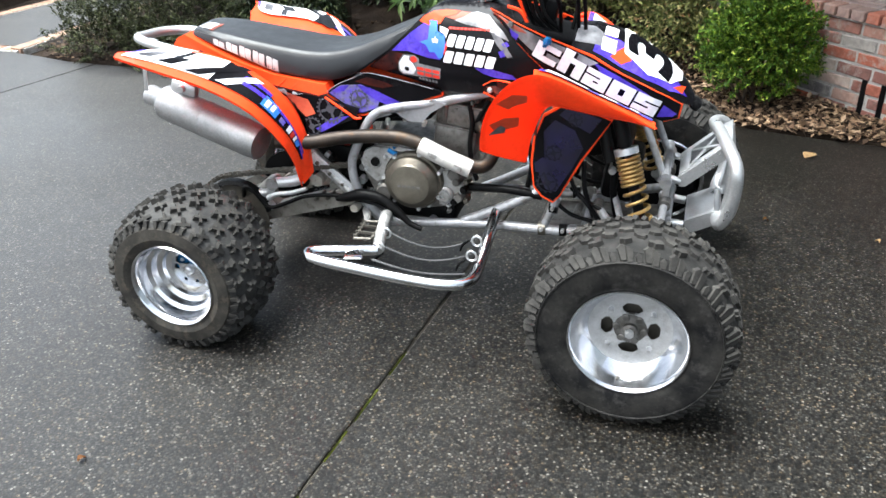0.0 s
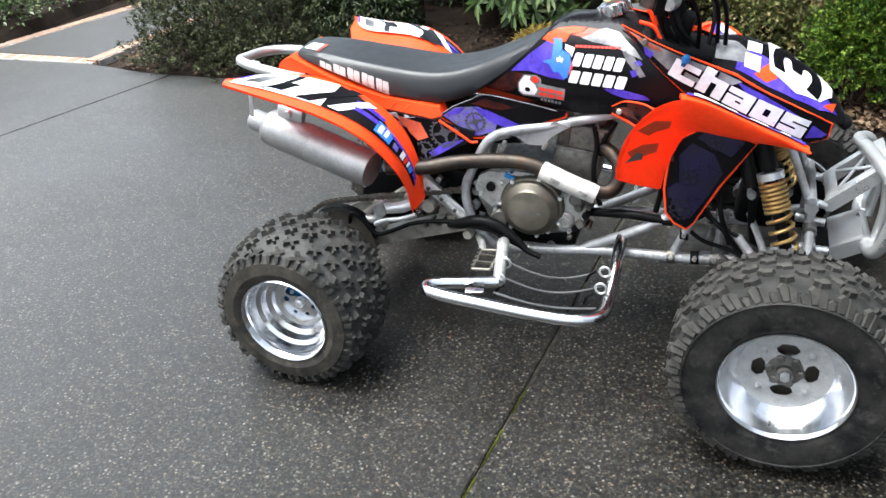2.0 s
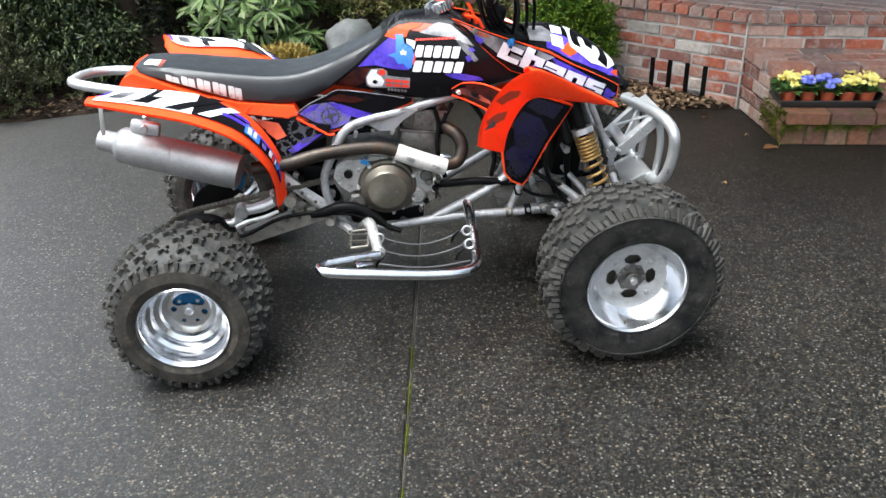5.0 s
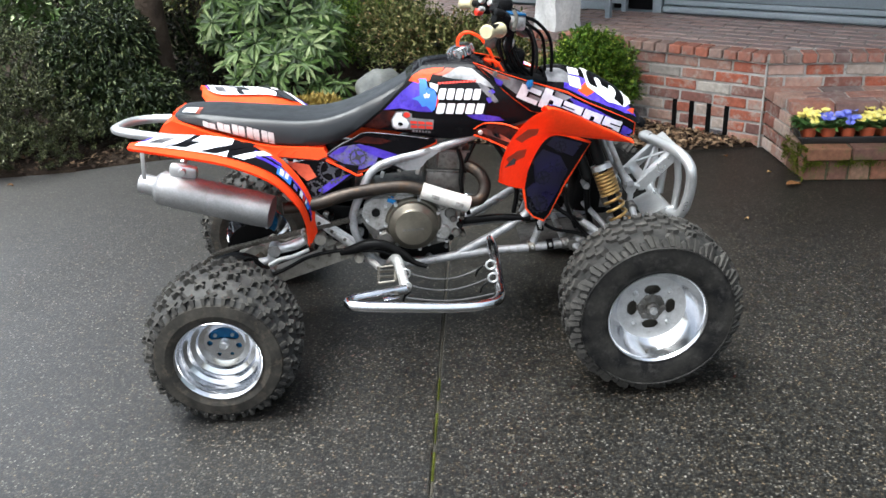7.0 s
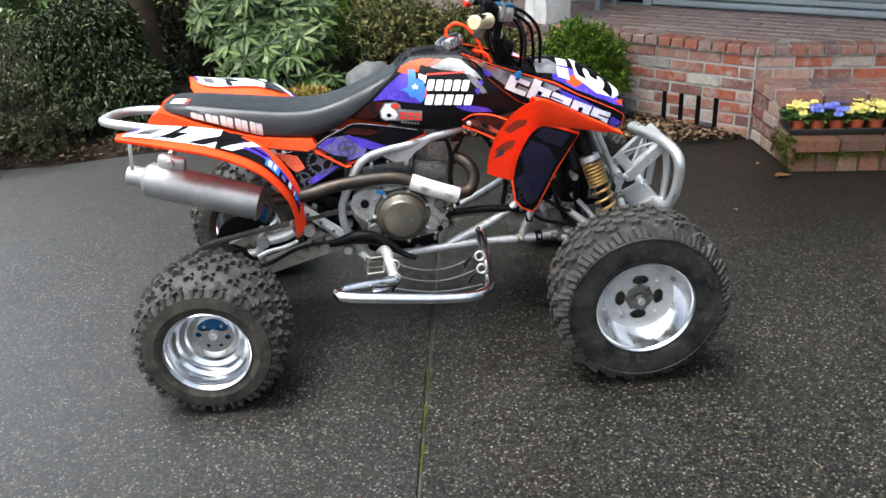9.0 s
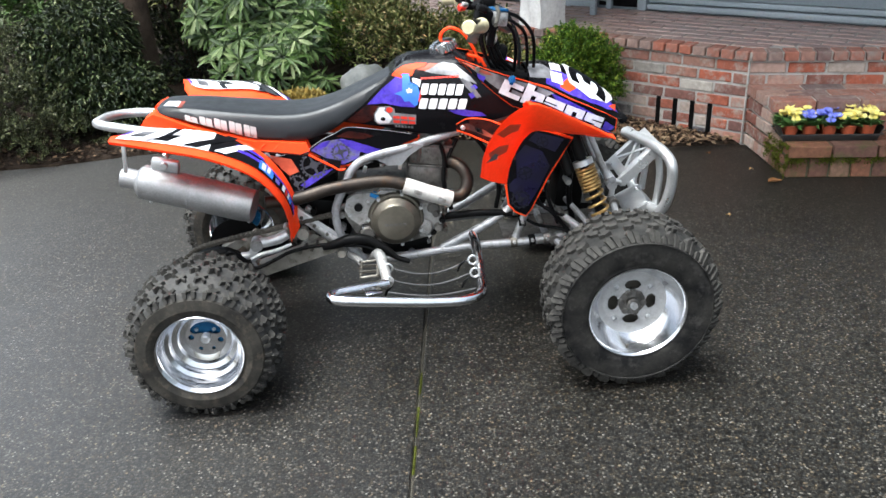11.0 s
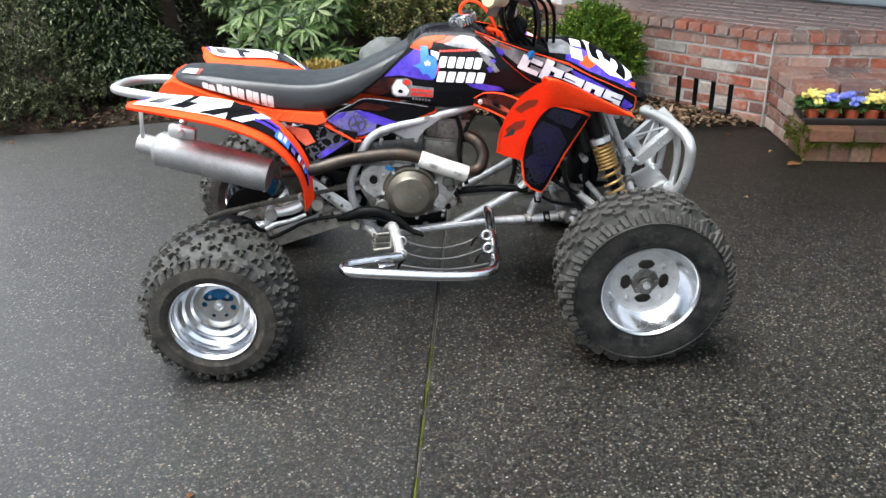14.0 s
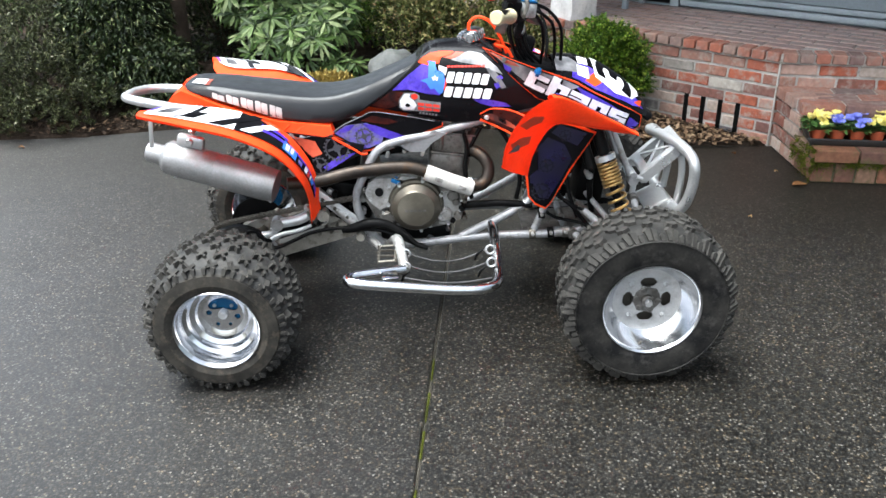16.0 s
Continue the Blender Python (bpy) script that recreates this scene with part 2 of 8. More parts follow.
POT = surface("terracotta_coloured_plastic", (0.36, 0.075, 0.03), (0.3, 0.06, 0.025), (0.45, 0.6))
YELLOW_PETAL = varied("yellow_petal", [(0, (0.72, 0.60, 0.10)), (1, (0.80, 0.72, 0.28))], 0.6, island=True, relief=0.1)
BLUE_PETAL = varied("blue_petal", [(0, (0.10, 0.12, 0.55)), (1, (0.22, 0.26, 0.72))], 0.6, island=True, relief=0.1)


def leaf_material(name, stops, rough=0.45):
    return varied(name, stops, rough + 0.05, island=True, grain=30, relief=0.1, spec=0.2, tilt=0.3)


LEAF_RHODO = leaf_material("rhododendron_leaf", [(0, (0.010, 0.024, 0.005)), (0.45, (0.038, 0.072, 0.016)), (0.8, (0.098, 0.152, 0.046)), (1, (0.21, 0.255, 0.12))], 0.3)
LEAF_HEATH = leaf_material("heath_leaf", [(0, (0.004, 0.006, 0.002)), (0.5, (0.020, 0.026, 0.007)), (0.82, (0.052, 0.062, 0.018)), (0.95, (0.105, 0.110, 0.052)), (1, (0.24, 0.23, 0.17))], 0.55)
LEAF_DARK = leaf_material("dark_evergreen_leaf", [(0, (0.0025, 0.006, 0.002)), (0.45, (0.010, 0.020, 0.005)), (0.78, (0.034, 0.052, 0.015)), (0.94, (0.075, 0.095, 0.036)), (1, (0.16, 0.165, 0.075))], 0.4)
LEAF_LAUREL = leaf_material("laurel_leaf", [(0, (0.019, 0.043, 0.009)), (0.5, (0.07, 0.12, 0.032)), (0.85, (0.19, 0.25, 0.11)), (1, (0.34, 0.38, 0.24))], 0.25)
LEAF_BOX = leaf_material("boxwood_leaf", [(0, (0.012, 0.036, 0.003)), (0.6, (0.053, 0.115, 0.008)), (0.88, (0.15, 0.22, 0.020)), (1, (0.30, 0.34, 0.06))], 0.5)
LEAF_NANDINA = leaf_material("sparse_shrub_leaf", [(0, (0.022, 0.032, 0.007)), (0.45, (0.080, 0.095, 0.024)), (0.75, (0.165, 0.165, 0.055)), (0.9, (0.28, 0.25, 0.12)), (1, (0.24, 0.12, 0.055))], 0.55)
LEAF_FLOWER = leaf_material("primula_leaf", [(0, (0.03, 0.075, 0.018)), (0.6, (0.08, 0.16, 0.045)), (1, (0.18, 0.28, 0.10))], 0.4)


def aggregate():
    """Exposed-aggregate concrete: pebbles of 4 to 12 mm in a dark binder under a film of rain, drier in large patches;
    sky sheen is painted on towards -x.
    """
    m, t, p = nodes_of("exposed_aggregate")
    w = coords(t)

    def cells(scale, stops):
        v = node(t, "ShaderNodeTexVoronoi", Scale=scale, Randomness=1.0)
        t.links.new(w, v.inputs["Vector"])
        sep = t.nodes.new("ShaderNodeSeparateColor")
        t.links.new(v.outputs["Color"], sep.inputs[0])
        return v, sep, ramp(t, sep.outputs[0], stops)

    v, sep, pebble = cells(160.0, [(0.0, (0.0032, 0.0031, 0.0031)), (0.25, (0.0085, 0.0083, 0.0081)), (0.50, (0.0160, 0.0155, 0.0148)), (0.75, (0.0268, 0.0260, 0.0245)), (0.92, (0.0430, 0.0411, 0.0375)), (0.985, (0.1040, 0.0985, 0.0880))])
    warm = ramp(t, sep.outputs[1], [(0.0, (1.02, 1.0, 0.96)), (0.62, (1.03, 1.0, 0.95)), (0.72, (1.25, 1.0, 0.72)), (0.88, (1.18, 1.02, 0.80)), (1.0, (0.88, 0.96, 1.06))])
    pebble = mix(t, 1.0, pebble, warm, "MULTIPLY")
    edge = ramp(t, v.outputs["Distance"], [(0.25, (1, 1, 1)), (0.62, (0.48, 0.48, 0.48))])
    c = mix(t, 1.0, pebble, edge, "MULTIPLY")
    big, bsep, stone = cells(105.0, [(0.0, (0.04, 0.038, 0.034)), (0.5, (0.068, 0.064, 0.057)), (1.0, (0.15, 0.142, 0.127))])
    few = ramp(t, bsep.outputs[2], [(0.945, (0, 0, 0)), (0.955, (1, 1, 1))])
    core = ramp(t, big.outputs["Distance"], [(0.30, (1, 1, 1)), (0.36, (0, 0, 0))])
    c = mix(t, mix(t, 1.0, few, core, "MULTIPLY"), c, stone)
    n = tex_noise(t, w, 1.1, 5.0, 0.6)
    damp = ramp(t, n, [(0.25, (0.62, 0.62, 0.61)), (0.75, (0.94, 0.94, 0.92))])
    c = mix(t, 1.0, c, damp, "MULTIPLY")
    n4 = tex_noise(t, w, 9.0, 6.0, 0.7)
    c = mix(t, ramp(t, n4, [(0.6, (0, 0, 0)), (0.75, (0.3,) * 3)]), c, (0.022, 0.0205, 0.017))
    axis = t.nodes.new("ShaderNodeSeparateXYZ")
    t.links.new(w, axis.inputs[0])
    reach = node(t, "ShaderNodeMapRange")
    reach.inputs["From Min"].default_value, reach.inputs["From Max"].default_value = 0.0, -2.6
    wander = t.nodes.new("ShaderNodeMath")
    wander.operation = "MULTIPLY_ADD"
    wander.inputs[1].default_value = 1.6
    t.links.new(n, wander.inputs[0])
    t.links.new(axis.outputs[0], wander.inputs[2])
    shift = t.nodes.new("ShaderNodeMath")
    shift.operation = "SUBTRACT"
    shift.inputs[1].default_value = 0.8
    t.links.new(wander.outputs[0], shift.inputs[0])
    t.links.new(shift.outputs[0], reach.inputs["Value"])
    c = mix(t, reach.outputs[0], c, mix(t, 0.4, mix(t, 1.0, c, (1.95, 1.95, 2.0), "MULTIPLY"), (0.078, 0.079, 0.081)))   # sky sheen painted into the colour, paler towards the garden path
    t.links.new(c, p.inputs["Base Color"])
    t.links.new(ramp(t, n, [(0.2, (0.36,) * 3), (0.8, (0.55,) * 3)]), p.inputs["Roughness"])
    p.inputs["Specular IOR Level"].default_value = 0.1
    p.inputs["Coat Weight"].default_value = 0.36
    p.inputs["Coat IOR"].default_value = 1.33
    t.links.new(ramp(t, n, [(0.2, (0.26,) * 3), (0.8, (0.42,) * 3)]), p.inputs["Coat Roughness"])
    film = node(t, "ShaderNodeBump", Strength=0.12, Distance=0.0015)
    t.links.new(edge, film.inputs["Height"])
    t.links.new(film.outputs[0], p.inputs["Coat Normal"])
    bump(t, p, edge, 0.35, 0.0015)
    return m


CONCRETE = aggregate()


# ---- mesh helpers ----
def part(name, bm, material, parent=None, label="", smooth=35, m=None):
    """Links a bmesh as one mesh object under a thing or a part."""
    me = bpy.data.meshes.new(name)
    bm.normal_update()
    bm.to_mesh(me)
    bm.free()
    mesh_finish(me, material, smooth)
    ob = new(name, me)
    if parent:
        ob.parent = parent
    if m is not None:
        ob.matrix_basis = m
    if label:
        ob["label"] = label
    return ob


def mesh_finish(me, material, smooth=35):
    for k in material if isinstance(material, (list, tuple)) else [material]:
        me.materials.append(k)
    if smooth:
        me.polygons.foreach_set("use_smooth", [True] * len(me.polygons))
        me.set_sharp_from_angle(angle=radians(smooth))


def thing(name, label, category, group="", kind="", at=(0, 0, 0)):
    ob = new(name)
    ob.location = at
    ob.empty_display_size = 0.05
    return tagged(ob, label, category, group, kind)


def crom(pts, n=6, closed=False):
    """A smooth curve through the points."""
    p = [Vector(q) for q in pts]
    if len(p) < 3:
        return p
    out = []
    last = len(p) if closed else len(p) - 1
    for i in range(last):
        if closed:
            a, b, c, d = p[i - 1], p[i], p[(i + 1) % len(p)], p[(i + 2) % len(p)]
        else:
            b, c = p[i], p[i + 1]
            a = p[i - 1] if i else b * 2 - c
            d = p[i + 2] if i + 2 < len(p) else c * 2 - b
        for k in range(n):
            u = k / n
            out.append(0.5 * (2 * b + (c - a) * u + (2 * a - 5 * b + 4 * c - d) * u * u + (3 * b - a - 3 * c + d) * u ** 3))
    if not closed:
        out.append(p[-1])
    return out


def tube(bm, pts, r, seg=10, n=6, closed=False, smooth=True):
    """A round bar along a curve; r: a radius, or one at each given point."""
    path = crom(pts, n, closed) if smooth else [Vector(q) for q in pts]
    radii = [r] * len(path) if isinstance(r, (int, float)) else np.interp(np.linspace(0, 1, len(path)), np.linspace(0, 1, len(r)), r)
    rings, up = [], None
    for i, q in enumerate(path):
        a = path[i - 1] if i or closed else q
        b = path[(i + 1) % len(path)] if i + 1 < len(path) or closed else q
        d = (b - a).normalized()
        if up is None:
            up = d.orthogonal().normalized()
        up = (up - d * up.dot(d)).normalized()
        side = d.cross(up)
        rings.append([bm.verts.new(q + (up * math.cos(k * math.tau / seg) + side * math.sin(k * math.tau / seg)) * radii[i]) for k in range(seg)])
    pairs = list(zip(rings, rings[1:])) + ([(rings[-1], rings[0])] if closed else [])
    for a, b in pairs:
        for k in range(seg):
            bm.faces.new((a[k], a[(k + 1) % seg], b[(k + 1) % seg], b[k]))
    if not closed:
        bm.faces.new(rings[0][::-1])
        bm.faces.new(rings[-1])
    return bm


def bar(pts, r, seg=10, n=6, closed=False, smooth=True):
    return tube(bmesh.new(), pts, r, seg, n, closed, smooth)


def box(bm, size, m=Matrix(), bevel=0.0):
    got = bmesh.ops.create_cube(bm, size=1, matrix=m @ Matrix.Diagonal((*size, 1)))
    if bevel:
        edges = list({e for v in got["verts"] for e in v.link_edges})
        bmesh.ops.bevel(bm, geom=edges, offset=bevel, segments=2, profile=0.5, affect="EDGES")
    return bm


def lathe(bm, profile, seg=48, m=Matrix(), closed=True):
    """Turns (radius, along) round the y axis."""
    rings = []
    for r, y in profile:
        rings.append([bm.verts.new(m @ Vector((r * math.cos(k * math.tau / seg), y, r * math.sin(k * math.tau / seg)))) for k in range(seg)])
    for a, b in zip(rings, rings[1:] + ([rings[0]] if closed else [])):
        for k in range(seg):
            bm.faces.new((a[k], b[k], b[(k + 1) % seg], a[(k + 1) % seg]))
    return bm


def knob(bm, a, b, r, seg=12, taper=1.0):
    """A short round boss from a to b with a softened end."""
    a, b = Vector(a), Vector(b)
    return tube(bm, [a, a.lerp(b, 0.85), b], [r, r * (1 + taper) / 2, r * taper * 0.82], seg, smooth=False)


def flat(outline, h=0.03, smooth=0):
    """A finely cut flat face (in x and z) inside an outline."""
    bm = bmesh.new()
    pts = crom([(x, 0, z) for x, z in outline], smooth, True) if smooth else [Vector((x, 0, z)) for x, z in outline]
    bm.faces.new([bm.verts.new(p) for p in pts])
    for _ in range(5):
        bmesh.ops.triangulate(bm, faces=bm.faces[:])
        far = [e for e in bm.edges if e.calc_length() > h]
        if not far:
            break
        bmesh.ops.subdivide_edges(bm, edges=far, cuts=1)
    bmesh.ops.triangulate(bm, faces=bm.faces[:])
    return bm


def plate(outline, front, back, h=0.03, smooth=0):
    """A solid between two curved sides: front(x, z) and back(x, z) give y."""
    bm = flat(outline, h, smooth)
    rim = [e for e in bm.edges if e.is_boundary]
    pair = {}
    faces = bm.faces[:]
    for v in bm.verts[:]:
        pair[v] = bm.verts.new((v.co.x, back(v.co.x, v.co.z), v.co.z))
    for f in faces:
        bm.faces.new([pair[v] for v in reversed(f.verts)])
    for e in rim:
        a, b = e.verts
        bm.faces.new((a, b, pair[b], pair[a]))
    for v in pair:
        v.co.y = front(v.co.x, v.co.z)
    bmesh.ops.recalc_face_normals(bm, faces=bm.faces[:])
    return bm


def skin(rows, thick=0.0, out=(0, 0, 1)):
    """A sheet through rows of points, given a thickness."""
    bm = bmesh.new()
    grid = [[bm.verts.new(p) for p in row] for row in rows]
    for a, b in zip(grid, grid[1:]):
        for k in range(len(a) - 1):
            bm.faces.new((a[k], a[k + 1], b[k + 1], b[k]))
    bm.normal_update()
    if sum(f.normal.dot(Vector(out)) for f in bm.faces) < 0:
        bmesh.ops.reverse_faces(bm, faces=bm.faces[:])
    if thick:
        thicken(bm, thick)
    return bm


def thicken(bm, thick):
    """Gives a sheet a back and a rim, thick metres behind its front."""
    bm.normal_update()
    faces, rim = bm.faces[:], [e for e in bm.edges if e.is_boundary]
    pair = {v: bm.verts.new(v.co - v.normal * thick) for v in bm.verts[:]}
    for f in faces:
        bm.faces.new([pair[v] for v in reversed(f.verts)])
    for e in rim:
        f = e.link_faces[0]
        a, b = e.verts
        order = [v for v in f.verts]
        if order[(order.index(a) + 1) % len(order)] is not b:
            a, b = b, a
        bm.faces.new((b, a, pair[a], pair[b]))


def mirrored(ob, name=None):
    """The same part on the other side of the bike."""
    me = ob.data.copy()
    me.transform(Matrix.Diagonal((1, -1, 1, 1)))
    me.flip_normals()
    two = new(name or ob.name, me)
    two.parent = ob.parent
    if "label" in ob:
        two["label"] = ob["label"]
    return two


def decal(name, bm, target, material, parent, lift=0.0015, label="", way=(0, 1, 0), start=1.0):
    """Lays a flat piece of vinyl on a curved part."""
    tree = BVHTree.FromPolygons([v.co.copy() for v in target.data.vertices], [p.vertices[:] for p in target.data.polygons])
    way = Vector(way)
    for v in bm.verts:
        hit, normal, _, _ = tree.ray_cast(v.co - way * start, way)
        if hit is None:
            hit, normal, _, _ = tree.find_nearest(v.co - way * 0.12)
        v.co = hit - way * lift
    bm.normal_update()
    if sum(f.normal.dot(way) for f in bm.faces) > 0:
        bmesh.ops.reverse_faces(bm, faces=bm.faces[:])
    return part(name, bm, material, parent, label, smooth=60)


def bars_at(origin, along, up, cells, height, fill=0.62):
    """Upright bars side by side, for lettering that is not spelt out."""
    bm = bmesh.new()
    o, a, u = Vector((origin[0], 0, origin[1])), Vector((along[0], 0, along[1])), Vector((up[0], 0, up[1]))
    for k in range(cells):
        p = o + a * (k / cells)
        w = a * (fill / cells)
        bm.faces.new([bm.verts.new(q) for q in (p, p + w, p + w + u * height, p + u * height)])
    bmesh.ops.triangulate(bm, faces=bm.faces[:])
    bmesh.ops.subdivide_edges(bm, edges=[e for e in bm.edges if e.calc_length() > 0.02], cuts=1)
    bmesh.ops.triangulate(bm, faces=bm.faces[:])
    return bm


def lettering(text, m, thick=0.0):
    """A word in the built-in font as a flat mesh, laid by m (its x along the word, y up)."""
    cu = bpy.data.curves.new("word", "FONT")
    cu.body = text
    cu.offset = thick
    cu.resolution_u = 3
    ob = new("word", cu)
    me = bpy.data.meshes.new_from_object(ob.evaluated_get(bpy.context.evaluated_depsgraph_get()))
    bpy.data.objects.remove(ob)
    bpy.data.curves.remove(cu)
    bm = bmesh.new()
    bm.from_mesh(me)
    bpy.data.meshes.remove(me)
    bm.transform(m)
    for _ in range(4):
        bmesh.ops.triangulate(bm, faces=bm.faces[:])
        far = [e for e in bm.edges if e.calc_length() > 0.012]
        if far:
            bmesh.ops.subdivide_edges(bm, edges=far, cuts=1)
    bmesh.ops.triangulate(bm, faces=bm.faces[:])
    return bm


# ---- ground, driveway, beds ----
EDGE = [(-12, 2.1), (-3.42, 2.03), (-3.05, 1.93), (-2.6, 1.90), (-1.95, 1.92), (-1.55, 2.02), (-0.6, 2.10), (0.3, 1.96), (1.0, 1.66), (1.4, 1.58), (1.83, 1.55), (9, -0.15)]


def edge_y(x):
    return float(np.interp(x, [p[0] for p in EDGE], [p[1] for p in EDGE]))


def structure(name, bm, material, label, smooth=35):
    return tagged(part(name, bm, material, None, label, smooth), kind="structure")


bm = bmesh.new()
bmesh.ops.create_grid(bm, x_segments=8, y_segments=8, size=300, matrix=pose(0, 0, -0.09))
structure("ground", bm, SOIL, "bare dark soil ground beyond the driveway")

LEFT_X = lambda y: -3.37 + 0.31 * y
MAIN_X = lambda y: 0.043 + 0.1 * y


def slab(name, left, right, gap=0.004):
    """One panel of the driveway, with softened edges, between two joints."""
    far = [x for x in np.linspace(-11, 8.5, 79)]
    pts = [(left(-9) + gap, -9), (right(-9) - gap, -9)]
    row = [x for x in far if left(edge_y(x)) + gap < x < right(edge_y(x)) - gap]
    for side, sign in ((right, -1), (left, 1)):
        x = side(1.9)
        for _ in range(6):
            x = side(edge_y(x)) + sign * gap
        row.append(x)
    pts += [(x, edge_y(x)) for x in sorted(row, reverse=True)]
    bm = bmesh.new()
    f = bm.faces.new([bm.verts.new((x, y, 0)) for x, y in pts])
    if f.normal.z < 0:
        f.normal_flip()
    top = bmesh.ops.extrude_face_region(bm, geom=[f])
    bmesh.ops.translate(bm, verts=[v for v in top["geom"] if isinstance(v, bmesh.types.BMVert)], vec=(0, 0, -0.08))
    bmesh.ops.recalc_face_normals(bm, faces=bm.faces[:])
    bm.normal_update()
    rim = [e for e in bm.edges if all(v.co.z > -0.01 for v in e.verts) and any(g.normal.z < 0.5 for g in e.link_faces)]
    bmesh.ops.bevel(bm, geom=rim, offset=0.006, segments=2, profile=0.5, affect="EDGES")
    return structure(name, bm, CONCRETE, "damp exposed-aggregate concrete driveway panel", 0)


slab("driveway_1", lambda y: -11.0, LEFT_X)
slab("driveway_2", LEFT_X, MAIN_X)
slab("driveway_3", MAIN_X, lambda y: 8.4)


def joint(name, fx, y0, y1, material, label, z, w=0.005, wob=0.0):
    bm = bmesh.new()
    rows = []
    for y in np.linspace(y0, y1, int((y1 - y0) / 0.02)):
        a = w * (1 + wob * noise.noise((0, y * 9, 3)))
        b = z + wob * 0.004 * noise.noise((4, y * 14, 0))
        rows.append([(fx(y) - a, y, b - 0.006), (fx(y), y, b), (fx(y) + a, y, b - 0.006)])
    return structure(name, skin(rows), material, label)


joint("joint_1", MAIN_X, -9, 1.95, JOINT_DIRT, "dark dirt-filled joint between concrete panels", -0.006, 0.006, 0.5)
joint("joint_2", LEFT_X, -9, 1.9, JOINT_DIRT, "dark dirt-filled joint between concrete panels", -0.008)
for k, (a, b) in enumerate([(-0.90, -0.78), (-0.74, -0.60), (-0.53, -0.40), (-1.20, -1.02), (-1.46, -1.30), (-1.78, -1.60), (-2.2, -1.98)]):
    joint("moss_%d" % (k + 1), MAIN_X, a, b, JOINT_MOSS, "strip of green moss in a concrete joint", -0.003, 0.0052, 1.8)


def bed():
    """The planting bed: uneven soil from the driveway's edge back into the garden."""
    rows = []
    for y in np.concatenate([np.arange(1.3, 4.0, 0.07), np.arange(4.0, 13, 0.5)]):
        row = []
        for x in np.arange(-11, 3.4, 0.09):
            d = y - edge_y(x)
            z = -0.075 if d < 0.0 else min(0.012 + 0.05 * d, 0.12) + 0.03 * min(1, d * 6) * noise.noise((x * 5, y * 5, 0)) + 0.012 * noise.noise((x * 17, y * 17, 2))
            if d > 0 and -4.6 < x < -3.2 and y < 4.5:
                z = -0.03
            row.append((x, y, z))
        rows.append(row)
    return skin(rows)


structure("planting_bed", bed(), SOIL, "dark mulched planting bed beside the driveway", 0)
bm = bmesh.new()
f = bm.faces.new([bm.verts.new((x, y, 0.012)) for x, y in ((-4.42, 2.13), (-3.47, 2.11), (-3.32, 2.8), (-3.0, 4.4), (-2.9, 6.0), (-3.9, 6.0), (-4.05, 3.5), (-4.28, 2.6))])
bmesh.ops.recalc_face_normals(bm, faces=bm.faces[:])
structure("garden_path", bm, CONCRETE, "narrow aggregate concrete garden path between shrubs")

# ---- porch ----
CORNER, D1, D2 = Vector((1.83, 1.55, 0)), Vector((-0.72, 0.694, 0)), Vector((0.973, -0.23, 0))
WALL_H, CAP_H = 0.449, 0.046
N1, N2 = Vector((-0.694, -0.72, 0)), Vector((-0.23, -0.973, 0))
HOUSE_P, HOUSE_D = Vector((1.664, 2.866, 0)), Vector((0.769, -0.639, 0))
HOUSE_N = Vector((-0.639, -0.769, 0))


def wall_core(name, start, along, out, length, height, thick, label):
    bm = bmesh.new()
    mid = start + along * length / 2 - out * (thick / 2 + 0.008) + Vector((0, 0, height / 2 - 0.04))
    m = Matrix.Translation(mid) @ Matrix((along, -out, (0, 0, 1))).transposed().to_4x4()
    box(bm, (length, thick, height + 0.08), m)
    return structure(name, bm, MORTAR, label)


wall_1 = wall_core("wall_1", CORNER, D1, N1, 1.5, WALL_H, 0.14, "old brick porch wall with pale mortar joints")
wall_2 = wall_core("wall_2", CORNER, D2, N2, 2.2, WALL_H, 0.14, "old brick porch wall behind the steps")
bm = bmesh.new()
porch_pts = [CORNER, CORNER + D1 * 1.5, HOUSE_P - HOUSE_D * 2.4, HOUSE_P + HOUSE_D * 2.0, CORNER + D2 * 2.2]
f = bm.faces.new([bm.verts.new((p.x, p.y, WALL_H + CAP_H - 0.006)) for p in porch_pts])
ext = bmesh.ops.extrude_face_region(bm, geom=[f])
bmesh.ops.translate(bm, verts=[v for v in ext["geom"] if isinstance(v, bmesh.types.BMVert)], vec=(0, 0, -0.05))
bmesh.ops.recalc_face_normals(bm, faces=bm.faces[:])
porch_floor = structure("porch_floor", bm, MORTAR, "brick-paved porch floor with pale joints")

STEP_O, STEP_E, STEP_B = Vector((1.832, 1.015, 0)), Vector((0.986, -0.165, 0)), Vector((0.01, 1.0, 0))


def step_core(name, front, height, label, material=MORTAR):
    bm = bmesh.new()
    a = STEP_O + STEP_B * front + STEP_E * 0.008 + STEP_B * 0.008
    b = STEP_O + STEP_B * 0.53 + STEP_E * 0.008
    for p in (a, a + STEP_E * 1.7, b + STEP_E * 1.7, b):
        bm.verts.new((p.x, p.y, -0.05))
    f = bm.faces.new(bm.verts[:])
    e = bmesh.ops.extrude_face_region(bm, geom=[f])
    bmesh.ops.translate(bm, verts=[v for v in e["geom"] if isinstance(v, bmesh.types.BMVert)], vec=(0, 0, height + 0.044))
    bmesh.ops.recalc_face_normals(bm, faces=bm.faces[:])
    return structure(name, bm, material, label)


